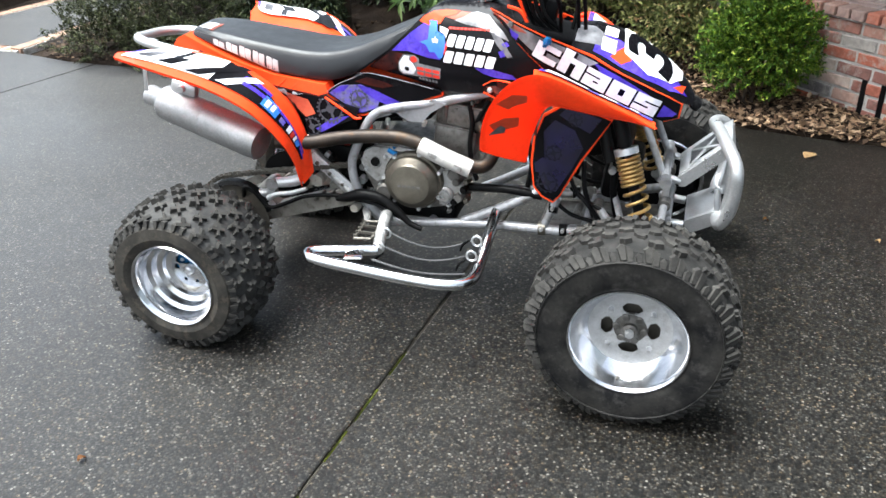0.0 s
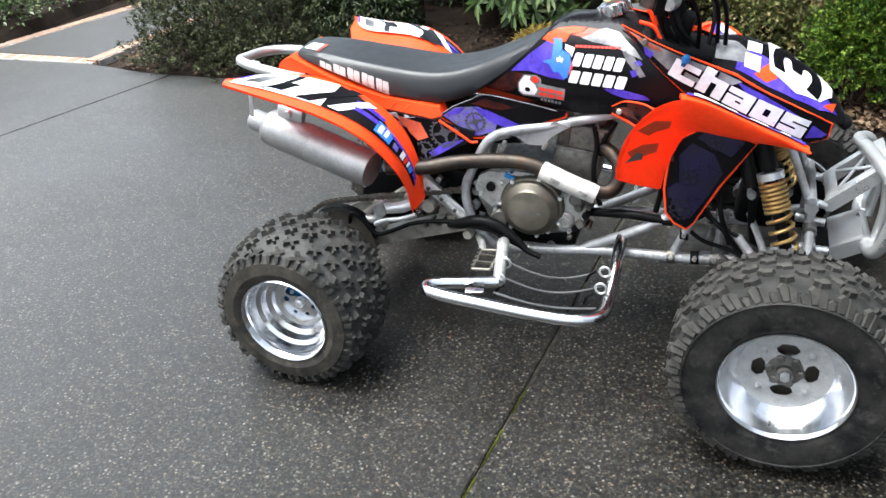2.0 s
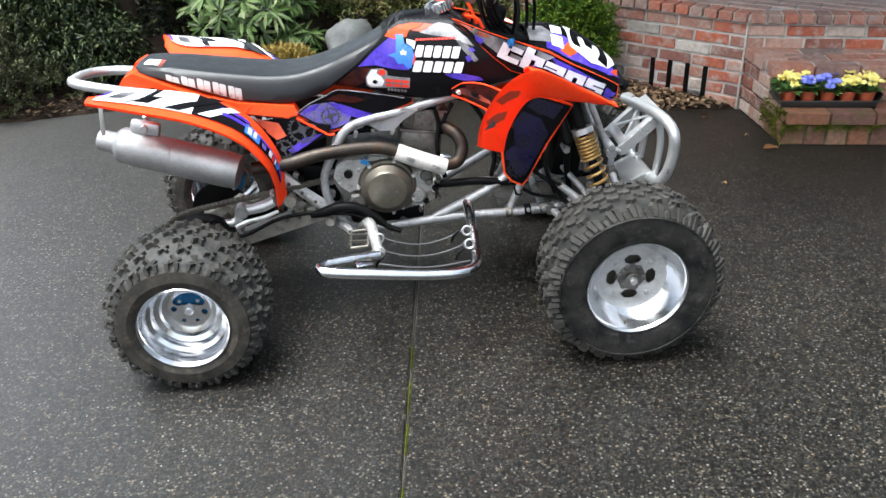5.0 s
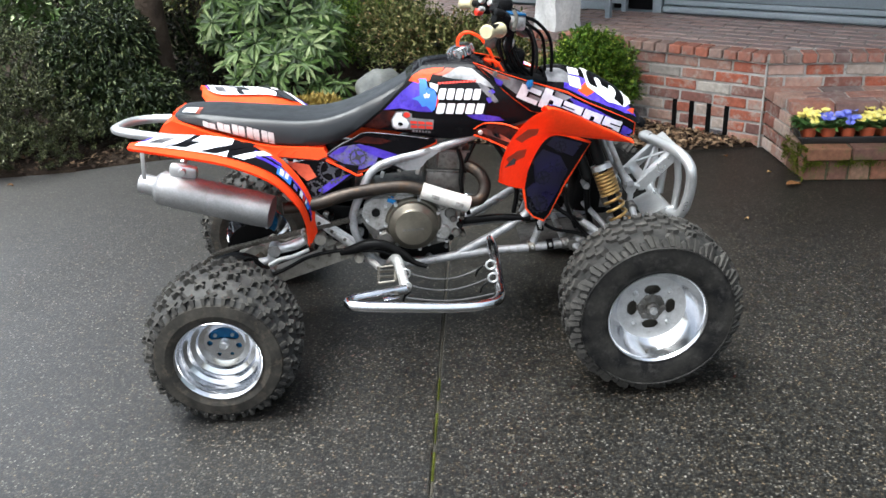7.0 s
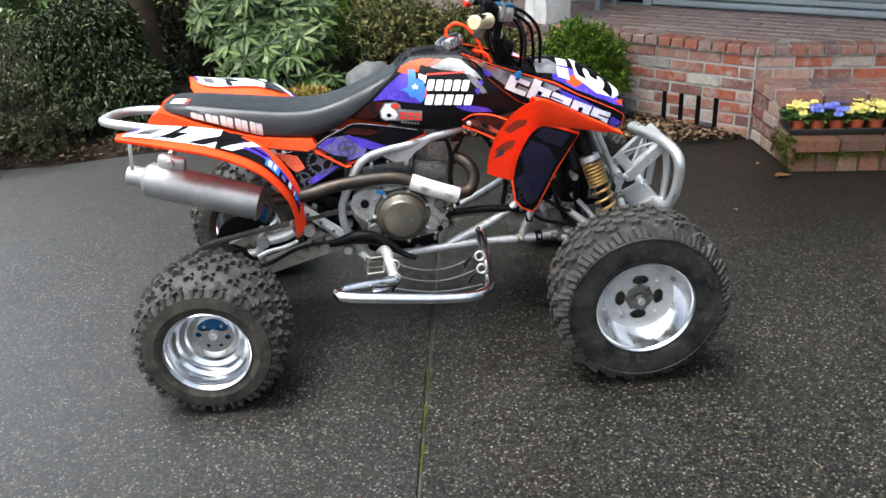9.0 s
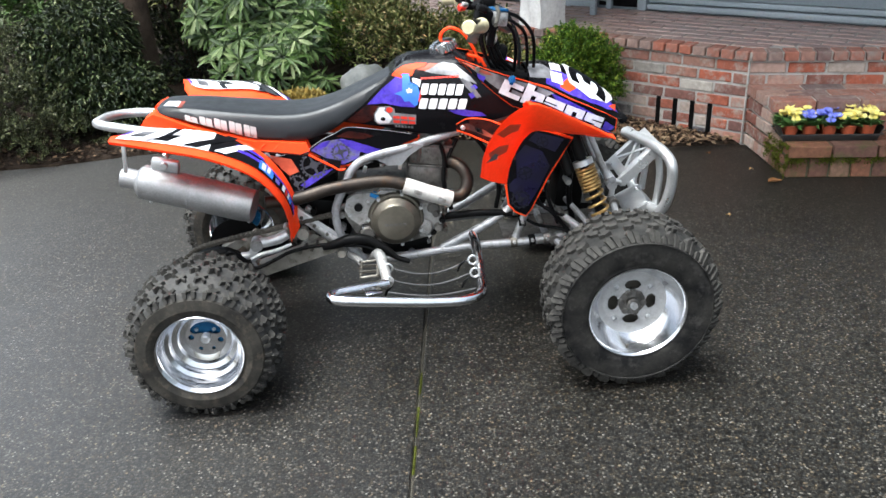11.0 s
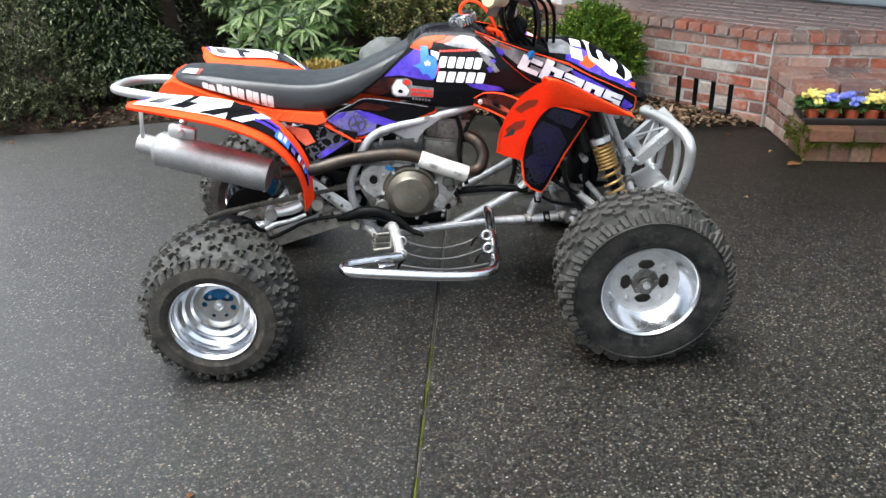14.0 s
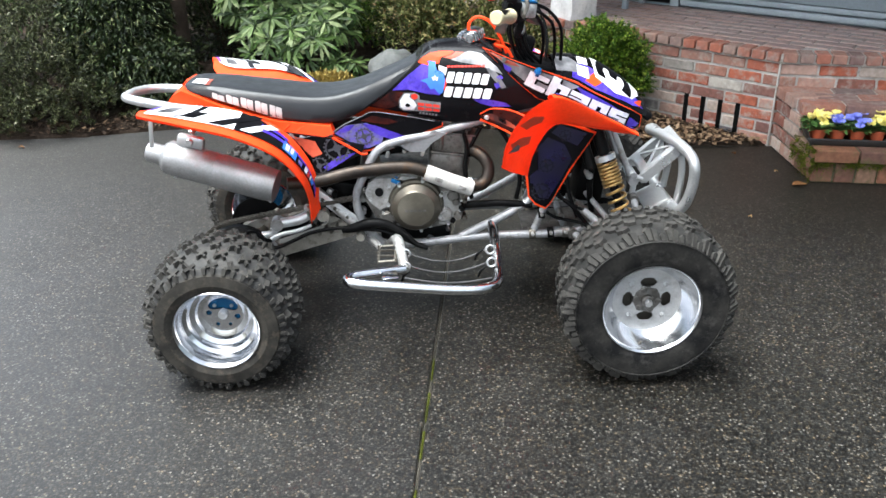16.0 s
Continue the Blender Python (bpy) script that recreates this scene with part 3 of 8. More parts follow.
STEP_1, STEP_2, STEP_2_FRONT = 0.165, 0.325, 0.215
step_low = step_core("step_1", 0.0, STEP_1, "low mossy brick step", DAMP_MORTAR)
step_high = step_core("step_2", STEP_2_FRONT, STEP_2, "upper brick step below the porch")


# ---- house front ----
def house_board(name, z0, z1, out, material, parent=None, a=-2.4, b=6.0, thick=0.03, label=""):
    bm = bmesh.new()
    mid = HOUSE_P + HOUSE_D * (a + b) / 2 + HOUSE_N * (out - thick / 2) + Vector((0, 0, (z0 + z1) / 2))
    box(bm, (b - a, thick, z1 - z0), Matrix.Translation(mid) @ Matrix((HOUSE_D, -HOUSE_N, (0, 0, 1))).transposed().to_4x4(), 0.003)
    return part(name, bm, material, parent, label)


FLOOR_Z = WALL_H + CAP_H
wall_house = tagged(house_board("wall_house", FLOOR_Z - 0.6, 6.0, -0.02, SIDING, thick=0.15, label="grey-blue painted house front above the porch"), kind="structure")
house_board("sill", FLOOR_Z + 0.012, FLOOR_Z + 0.045, 0.035, TRIM_PAINT, wall_house, 0.02, 6.0, 0.055)
house_board("skirting_board", FLOOR_Z + 0.055, FLOOR_Z + 0.085, 0.012, TRIM_PAINT, wall_house, 0.02, 6.0)
house_board("siding_board", FLOOR_Z + 0.09, FLOOR_Z + 1.2, 0.004, SIDING, wall_house, 0.02, 6.0)
house_board("sill", FLOOR_Z + 0.012, FLOOR_Z + 0.06, 0.03, TRIM_PAINT, wall_house, -2.4, -0.36, 0.055)
house_board("corner_board", FLOOR_Z, 3.0, 0.03, TRIM_PAINT, wall_house, -0.05, 0.01, 0.05)
# flat black panel in the gap between the sills
house_board("door_panel", FLOOR_Z + 0.01, 2.4, -0.005, BLACK_PLASTIC, wall_house, -0.34, -0.06, 0.02, "flat black panel in the house front")


# roof out of view, suggested by the pillar; eaves widened to shade the ground
bm = bmesh.new()
roof_pts = [p + Vector((0, 0, 2.75)) for p in (CORNER + N1 * 0.9 + N2 * 0.9, CORNER + D1 * 1.9 + N1 * 0.9, HOUSE_P - HOUSE_D * 2.8, HOUSE_P + HOUSE_D * 5.6, CORNER + D2 * 5.0 + N2 * 0.9)]
f = bm.faces.new([bm.verts.new(p) for p in roof_pts])
ext = bmesh.ops.extrude_face_region(bm, geom=[f])
bmesh.ops.translate(bm, verts=[v for v in ext["geom"] if isinstance(v, bmesh.types.BMVert)], vec=(0, 0, 0.25))
bmesh.ops.recalc_face_normals(bm, faces=bm.faces[:])
structure("porch_roof", bm, TRIM_PAINT, "unseen plain grey soffit over the porch, its eaves widened for shade")


def pillar(x, y):
    p = thing("porch_pillar", "rough whitewashed stone pillar on the porch edge", "pillar", at=(x, y, FLOOR_Z))
    bm = bmesh.new()
    rows = []
    for k in range(42):
        z = k * 0.055
        sq = lambda a: 0.104 / max(abs(math.cos(a)), abs(math.sin(a))) ** 0.86
        rows.append([Vector((math.cos(a + 0.5) * sq(a), math.sin(a + 0.5) * sq(a), z)) + Vector((noise.noise((math.cos(a) * 2, math.sin(a) * 2, z * 9)) * 0.02, noise.noise((math.cos(a) * 2 + 5, math.sin(a) * 2, z * 9)) * 0.02, 0)) for a in np.linspace(0, math.tau, 41)])
    part("shaft", skin(rows, 0, (0, 0, 1)), WHITE_STONE, p)


pillar(0.93, 2.58)


def bench():
    at = HOUSE_P - HOUSE_D * 0.26 + HOUSE_N * 0.16
    b = thing("porch_bench", "grey-blue painted wooden bench on the porch", "bench", at=(at.x, at.y, FLOOR_Z))
    b.rotation_euler = (0, 0, math.atan2(HOUSE_D.y, HOUSE_D.x))
    for x, y in itertools.product((-0.28, 0.02), (-0.12, 0.12)):
        part("leg", box(bmesh.new(), (0.035, 0.035, 0.42), pose(x, y, 0.21), 0.003), TRIM_PAINT, b)
    for y in (-0.12, 0.12):
        part("rail", box(bmesh.new(), (0.27, 0.02, 0.05), pose(-0.13, y, 0.075), 0.003), TRIM_PAINT, b)
    for y in (-0.1, 0.0, 0.1):
        part("seat_slat", box(bmesh.new(), (0.42, 0.085, 0.022), pose(-0.13, y, 0.431), 0.004), TRIM_PAINT, b)


bench()

# -- unseen wall added to shade the driveway's right side --
bm = box(bmesh.new(), (0.16, 6.4, 3.3), pose(3.5, -1.7, 1.65))
structure("wall_garage", bm, SIDING, "unseen plain grey-blue wall that shades the driveway's right")


# ---- the quad bike (forward is +x, its right side faces -y) ----
bike = thing("quad_bike", "orange and black sport quad bike with purple graphics", "quad bike")


def both(ob):
    mirrored(ob)
    return ob


def by_name(name):
    return next(c for c in bike.children if c.name == name)


# -- wheels --
def tyre_body(bm, width, rim_r, out_r, shoulder, drop=0.0):
    """Carcass round the y axis; y = 0 is its outer side wall."""
    w = width
    prof = [(rim_r, 0.012), (rim_r + 0.008, 0.003), (rim_r + 0.03, -0.006), (shoulder, -0.002), (shoulder + 0.004, 0.0035), (shoulder + 0.02 - drop * 0.5, 0.014), (out_r - 0.008 - drop, 0.03), (out_r - drop * 0.4, 0.055), (out_r + 0.003, w / 2)]
    prof += [(r, w - y) for r, y in reversed(prof[:-1])]
    lathe(bm, prof, 96)
    return prof


def lug(bm, m, pts, h):
    """A tread block: a prism on the plan pts (across, around), h high along its z."""
    low = [bm.verts.new(m @ Vector((x * 1.16, y * 1.16, -0.006))) for x, y in pts]
    top = [bm.verts.new(m @ Vector((x, y, h))) for x, y in pts]
    bm.faces.new(top)
    for k in range(len(pts)):
        bm.faces.new((low[k], low[(k + 1) % len(pts)], top[(k + 1) % len(pts)], top[k]))


def on_tread(a, y, r, turn=0.0, lean=0.0):
    """A frame at angle a round the wheel: x across, y around, z out."""
    return Matrix.Rotation(-a, 4, "Y") @ pose(r, y, 0) @ Matrix(((0, 0, 1, 0), (1, 0, 0, 0), (0, 1, 0, 0), (0, 0, 0, 1))) @ pose(0, 0, 0, 0, lean, turn)


def rear_tread():
    bm = bmesh.new()
    arm = [(-0.021, -0.0042), (-0.0048, -0.0040), (-0.0045, -0.020), (0.0045, -0.020), (0.0048, -0.0040), (0.021, -0.0042), (0.021, 0.0042), (0.0048, 0.0040), (0.0045, 0.020), (-0.0045, 0.020), (-0.0048, 0.0040), (-0.021, 0.0042)]
    rng = random.Random(5)
    rows = ((0.024, 22, 0.5, 0.199, -44), (0.062, 22, 0.0, 0.214, -14), (0.108, 22, 0.5, 0.2205, 0), (0.155, 22, 0.0, 0.2205, 0), (0.200, 22, 0.5, 0.214, 14), (0.240, 22, 0.0, 0.199, 44))
    for y, count, shift, r, lean in rows:
        for k in range(count):
            s = rng.uniform(0.80, 0.98)
            lug(bm, on_tread((k + shift + rng.uniform(-0.08, 0.08)) * math.tau / count, y + rng.uniform(-0.003, 0.003), r, 42 + rng.uniform(-10, 10), lean), [(p * s, q * s) for p, q in arm], rng.uniform(0.013, 0.0165))
    for k in range(22):
        for y, lean in ((0.007, -70), (0.255, 70)):
            for off, w in ((-0.012, 0.006), (0.012, 0.006)):
                m = on_tread((k + 0.5) * math.tau / 22 + off / 0.19, y, 0.1915, 0, lean)
                lug(bm, m, [(-0.007, -w * 0.7), (0.012, -w), (0.013, w), (-0.007, w * 0.7)], 0.0075)
    bmesh.ops.recalc_face_normals(bm, faces=bm.faces[:])
    return bm


def front_tread():
    bm = bmesh.new()
    rng = random.Random(8)
    n = 26
    for k in range(n):
        a = k * math.tau / n
        for side, y in ((1, 0.002), (-1, 0.169)):
            for off, pts in ((-0.36, ((-0.016, -0.0062), (0.016, -0.0085), (0.021, -0.001), (0.013, 0.0078), (-0.016, 0.0048))), (0.0, ((-0.019, -0.0045), (-0.004, -0.0065), (0.004, 0.0), (-0.003, 0.0062), (-0.019, 0.0045))), (0.34, ((-0.019, -0.005), (0.011, -0.0078), (0.017, 0.001), (0.019, 0.0068), (-0.019, 0.0055)))):
                lug(bm, on_tread(a + (off + rng.uniform(-0.03, 0.03)) * math.tau / n, y, 0.2395, side * 20, -side * 56), [(p, q * 1.12) for p, q in pts], 0.0062 + 0.0016 * rng.random())
    n = 24
    for k in range(n):
        a = k * math.tau / n
        for y, sh, tw in ((0.034, 0.0, 25), (0.062, 0.5, -20), (0.088, 0.0, 15), (0.114, 0.5, 20), (0.140, 0.0, -25)):
            s = rng.uniform(0.7, 1.0)
            lug(bm, on_tread(a + (sh + rng.uniform(-0.1, 0.1)) * math.tau / n, y, 0.2515, tw + rng.uniform(-16, 16)), [(p * s * 0.82, q * s * 0.82) for p, q in ((-0.013, -0.022), (-0.002, -0.019), (0.006, -0.024), (0.013, -0.008), (0.007, 0.002), (0.013, 0.019), (-0.003, 0.023), (-0.007, 0.009), (-0.014, 0.006))], rng.uniform(0.010, 0.0135))
    bmesh.ops.recalc_face_normals(bm, faces=bm.faces[:])
    return bm


def disc_with_holes(bm, r0, r1, y, holes, seg=96, rings=12, thick=0.004):
    """A flat disc facing -y with openings: holes as (angle, radius, half angle, half height)."""
    rr = np.linspace(r0, r1, rings + 1)
    for side in (0, 1):
        grid = [[bm.verts.new((r * math.cos(k * math.tau / seg), y + side * thick, r * math.sin(k * math.tau / seg))) for k in range(seg)] for r in rr]
        for i in range(rings):
            for k in range(seg):
                a, r = (k + 0.5) * math.tau / seg, (rr[i] + rr[i + 1]) / 2
                if any((((a - h[0] + math.pi) % math.tau - math.pi) / h[2]) ** 2 + ((r - h[1]) / h[3]) ** 2 < 1 for h in holes):
                    continue
                q = (grid[i][k], grid[i + 1][k], grid[i + 1][(k + 1) % seg], grid[i][(k + 1) % seg])
                bm.faces.new(q if side == 0 else q[::-1])


def front_rim():
    bm = bmesh.new()
    prof = [(0.1475, -0.003), (0.144, 0.0), (0.1405, 0.006), (0.137, 0.012), (0.130, 0.022), (0.119, 0.036), (0.108, 0.049), (0.1, 0.058), (0.1, 0.064), (0.118, 0.055), (0.134, 0.03), (0.137, 0.19), (0.146, 0.196), (0.150, 0.193), (0.147, 0.183), (0.141, 0.175), (0.141, 0.02), (0.149, 0.008), (0.151, 0.001), (0.150, -0.003)]
    lathe(bm, [(r * 0.98, y - 0.011 * max(0.0, 1 - max(y, 0.0) / 0.03) if k < 8 or y < 0.02 else y) for k, (r, y) in enumerate(prof)], 72)
    bmesh.ops.recalc_face_normals(bm, faces=bm.faces[:])
    return bm


def front_disc():
    """The wheel's dished centre with four kidney-shaped openings."""
    bm = bmesh.new()
    q = math.pi / 2
    disc_with_holes(bm, 0.03, 0.1045, 0.056, [(k * q + 0.12, 0.0575, 0.43, 0.0165) for k in range(4)], 176, 26)
    for v in bm.verts:
        r = math.hypot(v.co.x, v.co.z)
        v.co.y -= 0.005 * max(0.0, (r - 0.08) / 0.025) ** 2
    return bm


def rear_disc():
    """The rear wheel's centre: one large opening, small bolt holes round the hub."""
    bm = bmesh.new()
    disc_with_holes(bm, 0.012, 0.060, 0.101, [(1.5, 0.040, 1.2, 0.0235), (3.05, 0.043, 0.20, 0.0085), (6.05, 0.043, 0.20, 0.0085), (4.2, 0.041, 0.14, 0.006), (5.15, 0.041, 0.14, 0.006)], 144, 24)
    return bm


def rear_rim():
    bm = bmesh.new()
    prof = [(0.131, -0.003), (0.127, 0.0), (0.123, 0.007), (0.1195, 0.013), (0.1165, 0.03), (0.114, 0.048), (0.103, 0.056), (0.099, 0.078), (0.084, 0.085), (0.079, 0.096), (0.062, 0.101), (0.055, 0.104), (0.055, 0.110), (0.08, 0.110), (0.11, 0.09), (0.119, 0.25), (0.128, 0.262), (0.131, 0.259), (0.124, 0.245), (0.122, 0.02), (0.13, 0.008), (0.134, 0.001)]
    lathe(bm, [(r * 0.97, y) for r, y in prof], 72)
    bmesh.ops.recalc_face_normals(bm, faces=bm.faces[:])
    return bm


def wheel_set(front, x, y, z, spin, steer=0.0):
    """One wheel at its outer face (x, y, z): rim, with tyre, hub and nuts under it."""
    m = pose(x, y, z, 0, 0, steer + (180 if y > 0 else 0)) @ pose(0, 0, 0, 0, spin, 0)
    rim = part("front_wheel" if front else "rear_wheel", front_rim() if front else rear_rim(), POLISHED, bike, "polished aluminium rim", m=m)
    bm = bmesh.new()
    tyre_body(bm, *((0.195, 0.139, 0.252, 0.2225, -0.006) if front else (0.264, 0.121, 0.219, 0.182, 0.008)))
    if front:
        lathe(bm, [(0.2205, -0.001), (0.2225, -0.0055), (0.2248, -0.0055), (0.2265, 0.002)], 96)
        bmesh.ops.translate(bm, verts=bm.verts[:], vec=(0, -0.012, 0))
    bmesh.ops.recalc_face_normals(bm, faces=bm.faces[:])
    tyre = part("tyre", bm, [RUBBER_DARK, RUBBER_GROOVE_SHADE] if front else [RUBBER_WALL, RUBBER_TREAD], rim, "dusty knobbly off-road tyre", smooth=28)
    for f in tyre.data.polygons:
        f.material_index = int(math.hypot(f.center.x, f.center.z) > (0.228 if front else 0.189))
    tagged(part("tread", front_tread() if front else rear_tread(), RUBBER, rim, smooth=28), kind="stuff")
    part("wheel_disc", front_disc() if front else rear_disc(), SATIN_ALU if front else POLISHED, rim, "satin aluminium wheel centre" if front else "polished aluminium wheel centre")
    if front:
        bm = bmesh.new()
        # dark drum added to hide the bright inner rim
        lathe(bm, [(0.02, 0.10), (0.118, 0.10), (0.126, 0.105), (0.126, 0.165), (0.118, 0.172), (0.02, 0.172)], 40)
        part("brake_drum", bm, HOSE, rim, "dark backing behind the rim, over the brake parts")
        bm = bmesh.new()
        lathe(bm, [(0.012, 0.050), (0.024, 0.050), (0.030, 0.054), (0.041, 0.056), (0.043, 0.060), (0.043, 0.068), (0.012, 0.068)], 6 * 6)
        for k in range(6):
            a = k * math.pi / 3
            p = Vector((math.cos(a) * 0.034, 0.062, math.sin(a) * 0.034))
            part("hub_boss", knob(bmesh.new(), p, p + Vector((0, -0.013, 0)), 0.011, 10, 0.8), CASE, rim)
        part("bearing_cap", knob(bmesh.new(), (0, 0.06, 0), (0, 0.036, 0), 0.021, 20, 0.85), CASE, rim)
        part("hub", bm, CASE, rim, "dirty cast wheel hub")
        part("axle_nut", knob(bmesh.new(), (0, 0.045, 0), (0, 0.022, 0), 0.012, 6, 0.9), ALU, rim)
        part("brake_disc", lathe(bmesh.new(), [(0.03, 0.085), (0.095, 0.085), (0.095, 0.09), (0.03, 0.09)], 36), CHAIN, rim)
        for k in range(4):
            a = k * math.pi / 2 + 0.12 + math.pi / 4
            part("wheel_nut", knob(bmesh.new(), (math.cos(a) * 0.072, 0.06, math.sin(a) * 0.072), (math.cos(a) * 0.072, 0.040, math.sin(a) * 0.072), 0.0075, 6, 0.9), ALU, rim)
        part("valve", knob(bmesh.new(), (0, 0.02, -0.131), (0.0, 0.012, -0.122), 0.004, 8), CHAIN, rim)
    else:
        bm = bmesh.new()
        lathe(bm, [(0.008, 0.109), (0.050, 0.109), (0.053, 0.112), (0.053, 0.125), (0.008, 0.125)], 36)
        part("hub", bm, DARK_BLUE, rim, "dark blue anodised wheel hub")
        part("axle_nut", knob(bmesh.new(), (0, 0.11, 0), (0, 0.086, 0), 0.0155, 16, 0.7), ALU, rim)
        for k in range(4):
            a = k * math.pi / 2 + 0.75
            part("wheel_nut", knob(bmesh.new(), (math.cos(a) * 0.036, 0.112, math.sin(a) * 0.036), (math.cos(a) * 0.036, 0.103, math.sin(a) * 0.036), 0.006, 6, 0.9), ALU, rim)
    return rim


FX, RX, RZ = 0.64, -0.637, 0.221
wheel_set(True, FX, -0.583, 0.264, 8)
wheel_set(True, FX, 0.583, 0.264, 40)
wheel_set(False, RX, -0.577, RZ, 0)
wheel_set(False, RX, 0.577, RZ, 75)

# -- frame --
for name, pts, r in (
    ("upper_frame_tube", [(0.36, -0.09, 0.745), (0.158, -0.10, 0.692), (0.022, -0.12, 0.662), (-0.106, -0.135, 0.640), (-0.165, -0.14, 0.612), (-0.205, -0.14, 0.545), (-0.238, -0.14, 0.470), (-0.238, -0.14, 0.410), (-0.222, -0.14, 0.355)], 0.0135),
    ("lower_frame_tube", [(-0.222, -0.14, 0.355), (-0.17, -0.135, 0.29), (-0.12, -0.13, 0.273), (0.0, -0.13, 0.282), (0.17, -0.13, 0.298), (0.46, -0.13, 0.307), (0.60, -0.12, 0.345), (0.70, -0.11, 0.37)], 0.0145),
    ("front_down_tube", [(0.10, -0.125, 0.297), (0.268, -0.13, 0.385), (0.35, -0.12, 0.45), (0.40, -0.09, 0.6), (0.36, -0.05, 0.76)], 0.014),
    ("rear_strut", [(-0.45, -0.10, 0.55), (-0.378, -0.125, 0.478), (-0.248, -0.14, 0.360)], 0.0175),
    ("subframe_rail", [(-0.16, -0.10, 0.63), (-0.35, -0.10, 0.66), (-0.55, -0.10, 0.71), (-0.74, -0.09, 0.765)], 0.011),
    ("brace_tube", [(0.343, -0.13, 0.304), (0.385, -0.13, 0.41)], 0.012),
    ("front_upright_tube", [(0.555, -0.10, 0.33), (0.535, -0.10, 0.46), (0.555, -0.09, 0.66)], 0.010),
    ("front_frame_tube", [(0.674, -0.095, 0.478), (0.64, -0.093, 0.56), (0.60, -0.09, 0.655)], 0.010),
):
    both(part(name, bar(pts, r, 12, 5), CAST_ALU if name == "rear_strut" else HOSE if name == "front_upright_tube" else SILVER, bike))
m = Matrix.Translation((-0.306, -0.146, 0.420)) @ pose(0, 0, 0, 0, 39, 0)
strut_plate = both(part("strut_plate", box(bmesh.new(), (0.165, 0.006, 0.034), m, 0.0015), SATIN_ALU, bike, "scuffed flat aluminium strut"))
for k in range(3):
    p = m @ Vector((-0.055 + 0.05 * k, -0.002, -0.004))
    part("strut_bolt", knob(bmesh.new(), p, p + Vector((0, -0.008, 0)), 0.006, 8), CHAIN, strut_plate)
for name, pts, r in (("cross_tube", [(0.0, -0.13, 0.282), (0.0, 0.13, 0.282)], 0.012), ("cross_tube", [(0.46, -0.13, 0.307), (0.46, 0.13, 0.307)], 0.012),
                     ("cross_tube", [(0.69, -0.12, 0.365), (0.69, 0.12, 0.365)], 0.012), ("cross_tube", [(0.675, -0.125, 0.50), (0.675, 0.125, 0.50)], 0.012), ("cross_tube", [(-0.2, -0.14, 0.33), (-0.2, 0.14, 0.33)], 0.014)):
    part(name, bar(pts, r), SILVER, bike)
gusset = plate([(-0.187, 0.604), (-0.139, 0.632), (-0.029, 0.652), (0.017, 0.674), (0.058, 0.664), (0.010, 0.632), (-0.015, 0.604), (-0.058, 0.604), (-0.092, 0.625), (-0.15, 0.606)], lambda x, z: -0.133, lambda x, z: -0.127)
both(part("frame_gusset", gusset, SILVER, bike))
both(part("skid_plate", plate([(0.40, 0.298), (0.42, 0.315), (0.56, 0.325), (0.60, 0.318), (0.55, 0.300)], lambda x, z: -0.112, lambda x, z: -0.104), SILVER, bike))
floor_plate = bmesh.new()
box(floor_plate, (0.36, 0.2, 0.006), pose(0.50, 0, 0.297, 0, -4, 0), 0.002)
part("belly_plate", floor_plate, CASE, bike)

# -- engine --
engine = part("engine", plate([(-0.215, 0.44), (-0.17, 0.512), (-0.10, 0.522), (0.03, 0.505), (0.085, 0.45), (0.095, 0.39), (0.07, 0.345), (0.0, 0.33), (-0.10, 0.335), (-0.18, 0.37)], lambda x, z: -0.122, lambda x, z: 0.12, 0.04), CASE, bike, "dirt-stained cast engine")
bm = bmesh.new()
CYL = pose(0.058, 0, 0.50, 0, 7, 0)
box(bm, (0.132, 0.176, 0.085), CYL @ pose(0.004, 0, 0.035), 0.014)
box(bm, (0.138, 0.185, 0.007), CYL @ pose(0.006, 0, 0.08), 0.002)
box(bm, (0.136, 0.182, 0.066), CYL @ pose(0.008, 0, 0.115), 0.012)
box(bm, (0.138, 0.188, 0.006), CYL @ pose(0.008, 0, 0.15), 0.002)
box(bm, (0.12, 0.172, 0.05), CYL @ pose(0.008, 0, 0.178), 0.02)
for x in (-0.03, 0.045):
    tube(bm, [CYL @ Vector((x, -0.088, 0.09)), CYL @ Vector((x, -0.092, 0.12)), CYL @ Vector((x, -0.084, 0.16))], 0.007, 8)
for x, z in itertools.product((-0.045, 0.0, 0.045), (0.10, 0.135, 0.165, 0.19)):
    knob(bm, CYL @ Vector((x, -0.08, z)), CYL @ Vector((x, -0.092, z)), 0.006, 6)
part("cylinder", bm, CASE, engine)
CX, CZ = -0.046, 0.424
bm = bmesh.new()
lathe(bm, [(0.092, 0.0), (0.092, -0.022), (0.088, -0.028), (0.079, -0.030), (0.079, 0.0)], 56, pose(CX, -0.122, CZ))
for k in range(7):
    a = k * math.tau / 7 + 0.4
    p = Vector((CX + 0.09 * math.cos(a), -0.13, CZ + 0.09 * math.sin(a)))
    part("cover_bolt", knob(bmesh.new(), p + Vector((0, 0.004, 0)), p + Vector((0, -0.028, 0)), 0.0065, 8), ALU, engine)
part("clutch_housing", bm, COVER, engine)
bm = bmesh.new()
lathe(bm, [(0.0005, -0.062), (0.052, -0.062), (0.060, -0.060), (0.066, -0.052), (0.078, -0.047), (0.0815, -0.042), (0.0815, -0.01), (0.0005, -0.01)], 56, pose(CX, -0.122, CZ))
cover = part("clutch_cover", bm, COVER, engine, "round bronze-coloured clutch cover")
